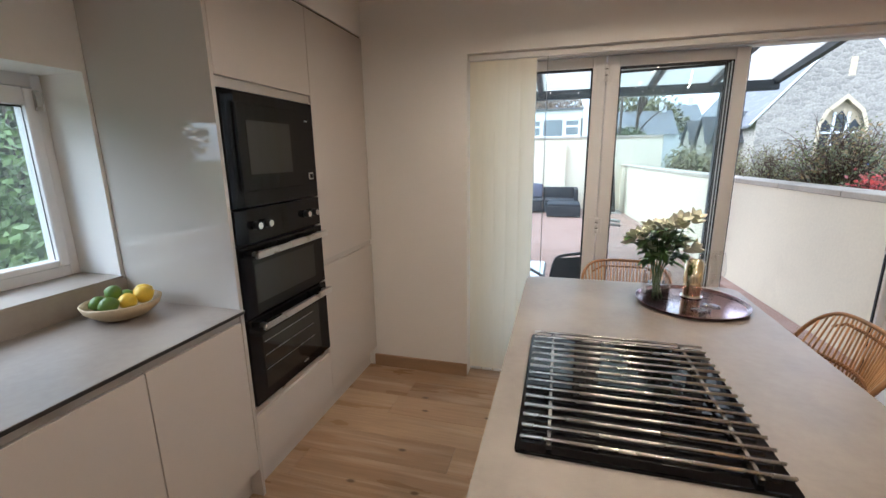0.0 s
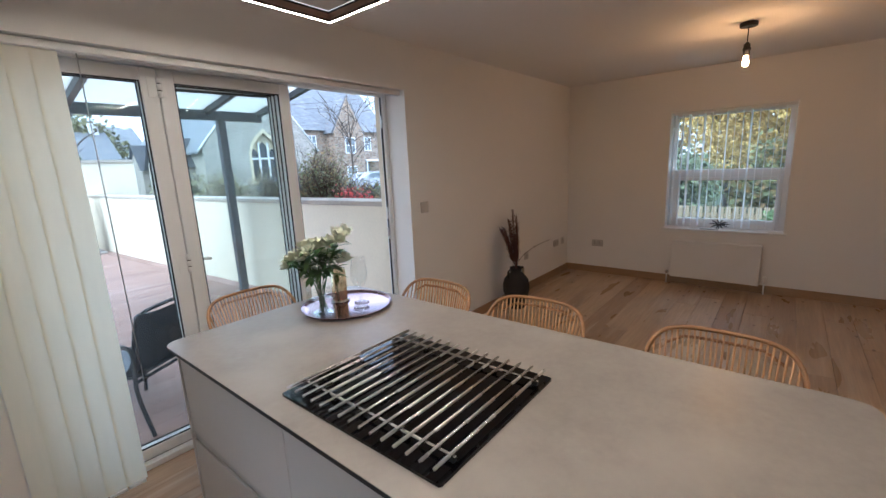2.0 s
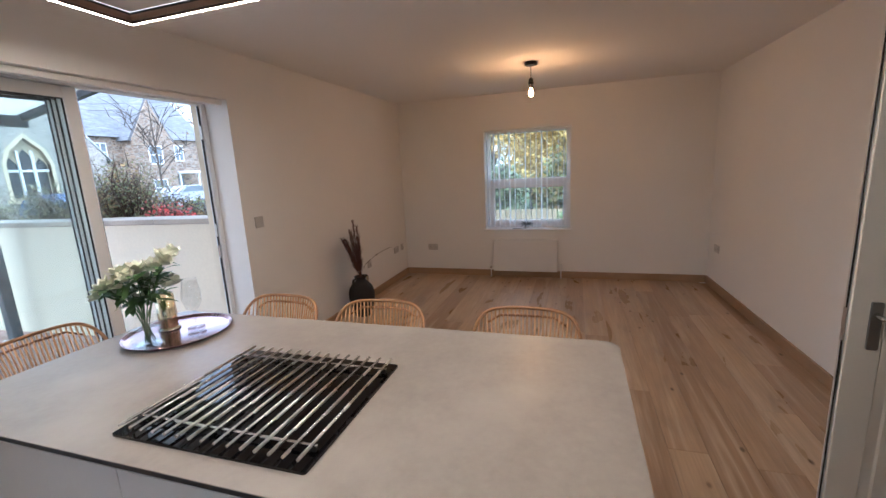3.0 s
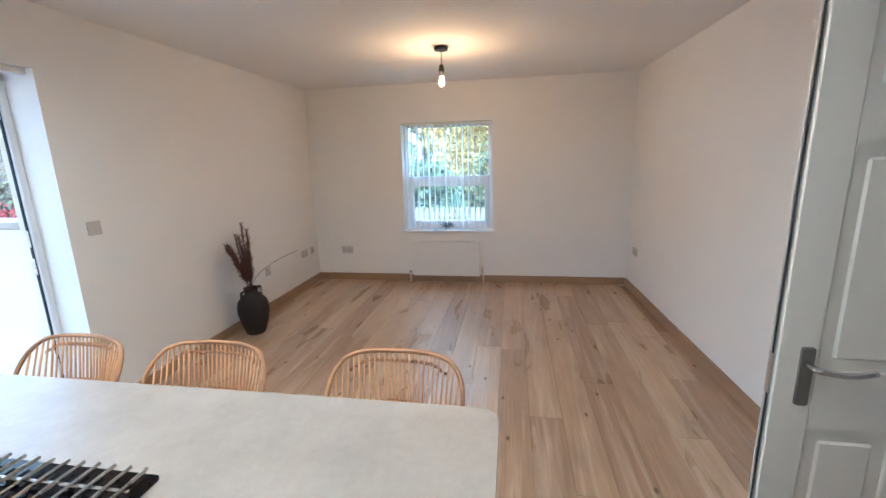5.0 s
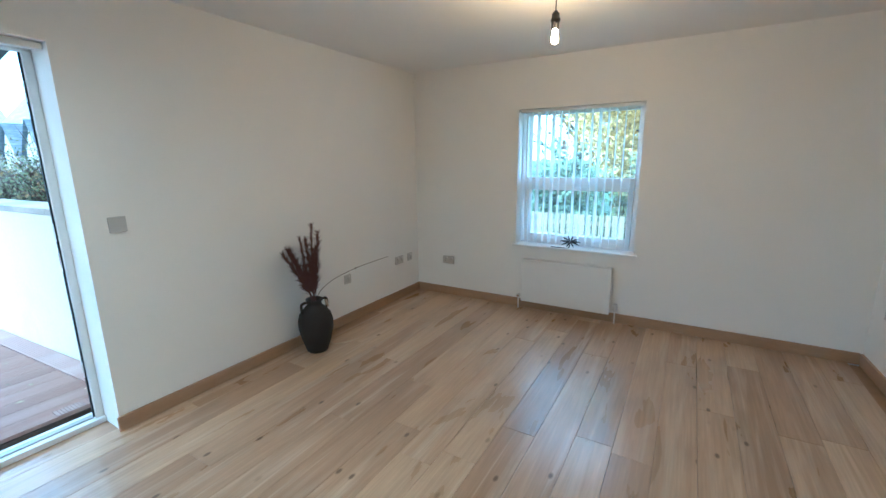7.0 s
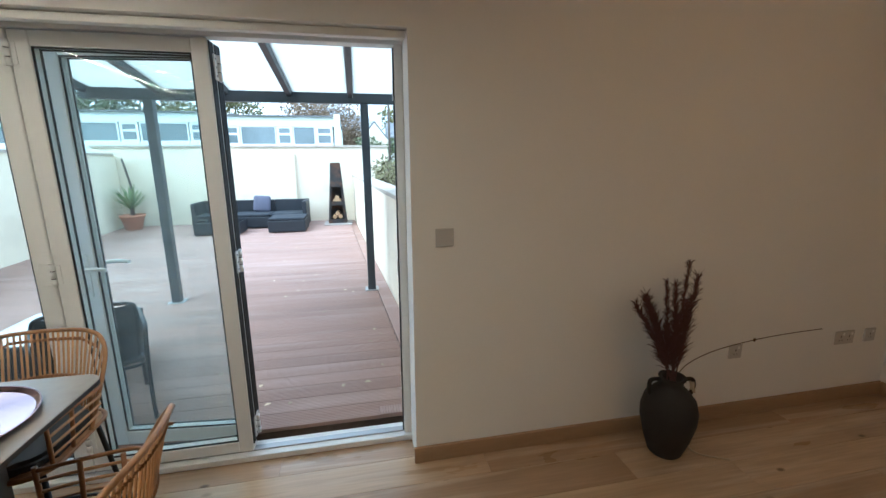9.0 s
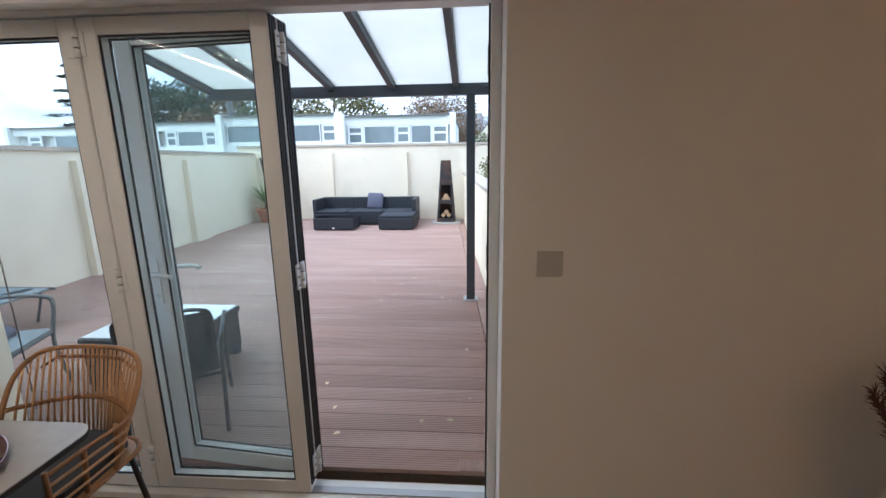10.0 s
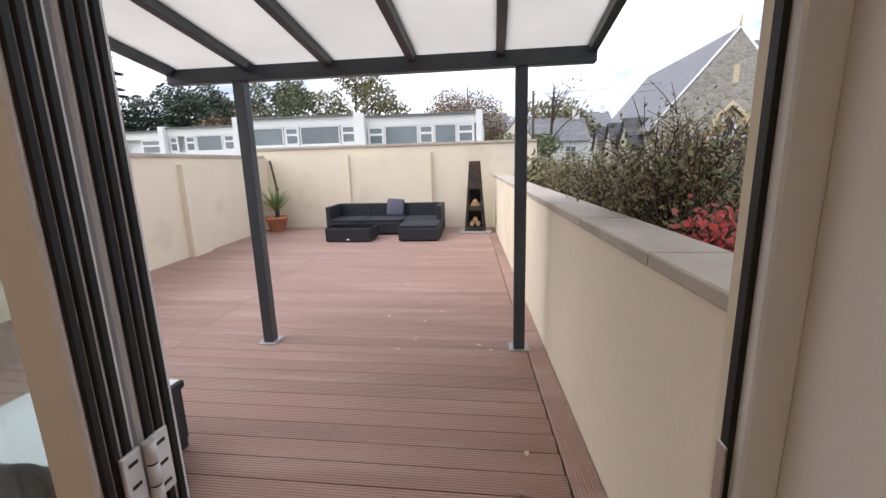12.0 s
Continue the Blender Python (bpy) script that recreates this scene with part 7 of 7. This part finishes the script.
tree((7.8, 49.0, -0.3), 9.6, 3.4, AUTUMN, "nearly bare tree behind the terrace", 56, bare=0.95, size=0.2, count=400)
tree((5.4, 46.0, -0.3), 4.6, 2.6, GREEN, "round green bush tree behind the terrace", 57, size=0.18, count=2600, low=0.15)
tree((10.0, 60.0, -0.3), 9.0, 4.2, OLIVE, "green tree on the rise", 58, size=0.3, count=2200)
tree((-28.0, 44.0, -0.3), 8.0, 5.0, OLIVE, "olive tree far behind the bungalows", 59, size=0.32, count=2600)
tree((40.0, 48.0, -0.3), 13.0, 6.0, RUSSET, "russet bare-twigged tree beside the stone house", 60, bare=0.5, size=0.2, count=1800)
tree((24.0, 30.6, -0.3), 8.5, 4.2, RUSSET, "bare twiggy tree before the stone house", 61, bare=0.95, size=0.1, count=700, thick=0.4)
bm = bmesh.new()
r = rng(90)
for k in range(46):
    x = -70 + 150 * k / 45
    leaves(bm, (x, 92 + r.uniform(-8, 8), 1.5), (5, 5, r.uniform(3.0, 6.0)), 420, 0.55, r, 0.3)
tagged(part("far_woods", bm, OLIVE), "distant line of autumn woods on the skyline", "woods", "", "stuff")
bm = bmesh.new()
tube(bm, [(5.4, 40, -0.3), (5.4, 40, 7.0)], 0.1, 8)
for a in ((5.4, 40, 6.7), (5.4, 40, 6.2)):
    ax, ay, azz = a
    pts = [(ax + (40 - ax) * q / 14, ay + (34 - ay) * q / 14, azz + 3.6 * q / 14 - 1.0 * math.sin(math.pi * q / 14)) for q in range(15)]
    tube(bm, pts, 0.018, 4)
tagged(part("utility_pole", bm, BARK), "wooden utility pole with sagging overhead wires", "utility pole")

# garden outside the kitchen window
r = rng(101)
for k, (x, y, z, rx, ry, rz, mat) in enumerate(((-5.2, 2.6, -0.3, 1.3, 1.5, 2.9, BRIGHT), (-5.6, 0.6, -0.3, 1.3, 1.5, 2.7, BRIGHT), (-6.2, 4.6, -0.3, 1.4, 1.6, 3.2, GREEN), (-3.1, 2.35, -0.3, 0.7, 0.8, 1.35, BRIGHT), (-7.5, 2.8, -0.3, 2.2, 2.4, 4.2, GREEN), (-7.0, -1.5, -0.3, 2.2, 2.4, 3.6, OLIVE), (-6.5, 7.2, -0.3, 1.8, 2.0, 3.2, GREEN))):
    ob = thing("bush", (x, y, z), "dense leafy green garden bush outside the kitchen window", "bush", "garden bushes")
    st, lf = bmesh.new(), bmesh.new()
    for q in range(14):
        a = q * 2.4
        tube(st, [(x, y, z), (x + rx * 0.5 * math.cos(a), y + ry * 0.5 * math.sin(a), z + rz * 0.8)], 0.02, 4)
    for q in range(9):
        c = (x + r.uniform(-0.55, 0.55) * rx, y + r.uniform(-0.55, 0.55) * ry, z + rz * r.uniform(0.25, 0.8))
        leaves(lf, c, (rx * 0.5, ry * 0.5, rz * 0.25), 700, 0.055 if x > -6 else 0.12, r, 0.35)
    part("stems", st, BARK, ob)
    part("foliage", lf, mat, ob)

# garden outside the living room window
fence = thing("garden_fence", (9.5, 1.5, -0.3), "pale timber picket fence in the garden", "fence")
slat = mesh_of("slat", B(-0.01, -0.045, 0, 0.01, 0.045, 0.82, bevel=0.003), FENCE)
for k in range(52):
    ob = new("slat", slat)
    ob.parent = fence
    ob.matrix_parent_inverse = fence.matrix_world.inverted()
    ob.matrix_basis = pose(9.5, -1.6 + k * 0.115, -0.3)
for z in (-0.1, 0.32):
    part("rail", B(9.52, -1.7, z, 9.56, 4.4, z + 0.07), FENCE, fence)
tree((12.4, 0.2, -0.3), 5.0, 2.4, AUTUMN, "golden autumn tree in the garden outside the window", 71, size=0.055, count=34000, low=0.22)
tree((14.5, 2.2, -0.3), 5.2, 2.2, AUTUMN, "orange autumn tree in the garden outside the window", 72, size=0.055, count=24000, low=0.22)
tree((17.5, 4.2, -0.3), 6.0, 3.0, RUSSET, "half-bare russet tree beyond the fence", 73, size=0.12, count=2600, bare=0.45)
tree((11.6, -1.6, -0.3), 4.2, 1.8, BRIGHT, "yellow-green tree outside the living room window", 74, size=0.10, count=4200)
tree((20.0, 0.0, -0.3), 6.0, 4.0, OLIVE, "olive tree beyond the garden fence", 75, size=0.2, count=3000, low=0.1)
for k, y in enumerate((-0.6, 1.2, 2.9)):
    shrub((10.6, y, -0.3), (0.9, 1.0, 1.75), GREEN if k != 1 else HEDGE, "dark green shrub behind the garden fence", 80 + k, 3400, 0.06, 70)
shrub((8.9, 1.1, -0.3), (0.35, 0.35, 0.8), BRIGHT, "small bright green shrub before the fence", 85, 500, 0.05, 20)

# ---- floor planks and deck boards ----
r = rng(3)
W = 0.197
plank_meshes = {}
row, y = 0, WY0 - 1.3
while y < 3.56:
    x = WX0 - r.uniform(0.0, 2.0)
    while x < WX1:
        ln = r.choice((1.7, 1.9, 2.2))
        a, b = max(x, WX0 - 0.2), min(x + ln, WX1 + 0.1)
        key = (round(b - a, 3))
        if b - a > 0.03:
            if y < WY0 - 0.1 and (b < 1.1 or a > 3.2):
                x += ln
                continue
            if key not in plank_meshes:
                plank_meshes[key] = mesh_of("plank", box(bmesh.new(), 0, 0, -0.015, b - a - 0.0012, W - 0.0012, 0.0, bevel=0.0012), OAK)
            ob = new("plank", plank_meshes[key])
            ob.parent = bpy.data.objects["floor"]
            ob.location = (a, y, 0)
        x += ln
    y += W
    row += 1

deck = structure("terrace_deck", B(-3.2, 3.615, -0.25, 2.9, 12.6, DECK_Z - 0.03), BARK, "red-brown grooved composite decking of the terrace", "decking")
def deck_board(ln, w=0.142):
    n = 8
    bm = bmesh.new()
    prof = [(0.0, -0.024), (0.0, -0.002), (0.002, 0.0)]
    step = (w - 0.012) / n
    for k in range(n):
        y0 = 0.006 + k * step
        prof += [(y0, 0.0), (y0 + step * 0.16, -0.0026), (y0 + step * 0.46, -0.0026), (y0 + step * 0.62, 0.0)]
    prof += [(w - 0.002, 0.0), (w, -0.002), (w, -0.024)]
    a = [bm.verts.new((0, y, z)) for y, z in prof]
    b = [bm.verts.new((ln, y, z)) for y, z in prof]
    for i in range(len(prof) - 1):
        bm.faces.new((a[i], b[i], b[i + 1], a[i + 1]))
    bm.faces.new(a)
    bm.faces.new(b[::-1])
    return mesh_of("deck_board", bm, DECK)


board = deck_board(2.92)
k, y = 0, 3.618
while y < 12.5:
    xr = wall_x(TR, y) - 0.155
    for j in range(3):
        x0 = xr - (j + 1) * 2.925
        ob = new("deck_board", board)
        ob.parent = deck
        ob.location = (x0, y, DECK_Z)
        if x0 < -3.4:
            break
    y += 0.1485
    k += 1
edge = deck_board(2.90, 0.140)
for j in range(3):
    y0 = 3.618 + j * 2.905
    ob = new("deck_board", edge)
    ob.parent = deck
    ang = math.degrees(math.atan(SKEW))
    ob.matrix_basis = pose(wall_x(TR, y0) - 0.006, y0, DECK_Z + 0.0005, 0, 0, 90 - ang)
short = deck_board(0.085, 0.140)
for j in range(2):
    ob = new("deck_board", short)
    ob.parent = deck
    ob.matrix_basis = pose(2.475 + j * 0.142, 3.619, DECK_Z + 0.003, 0, 0, 90)
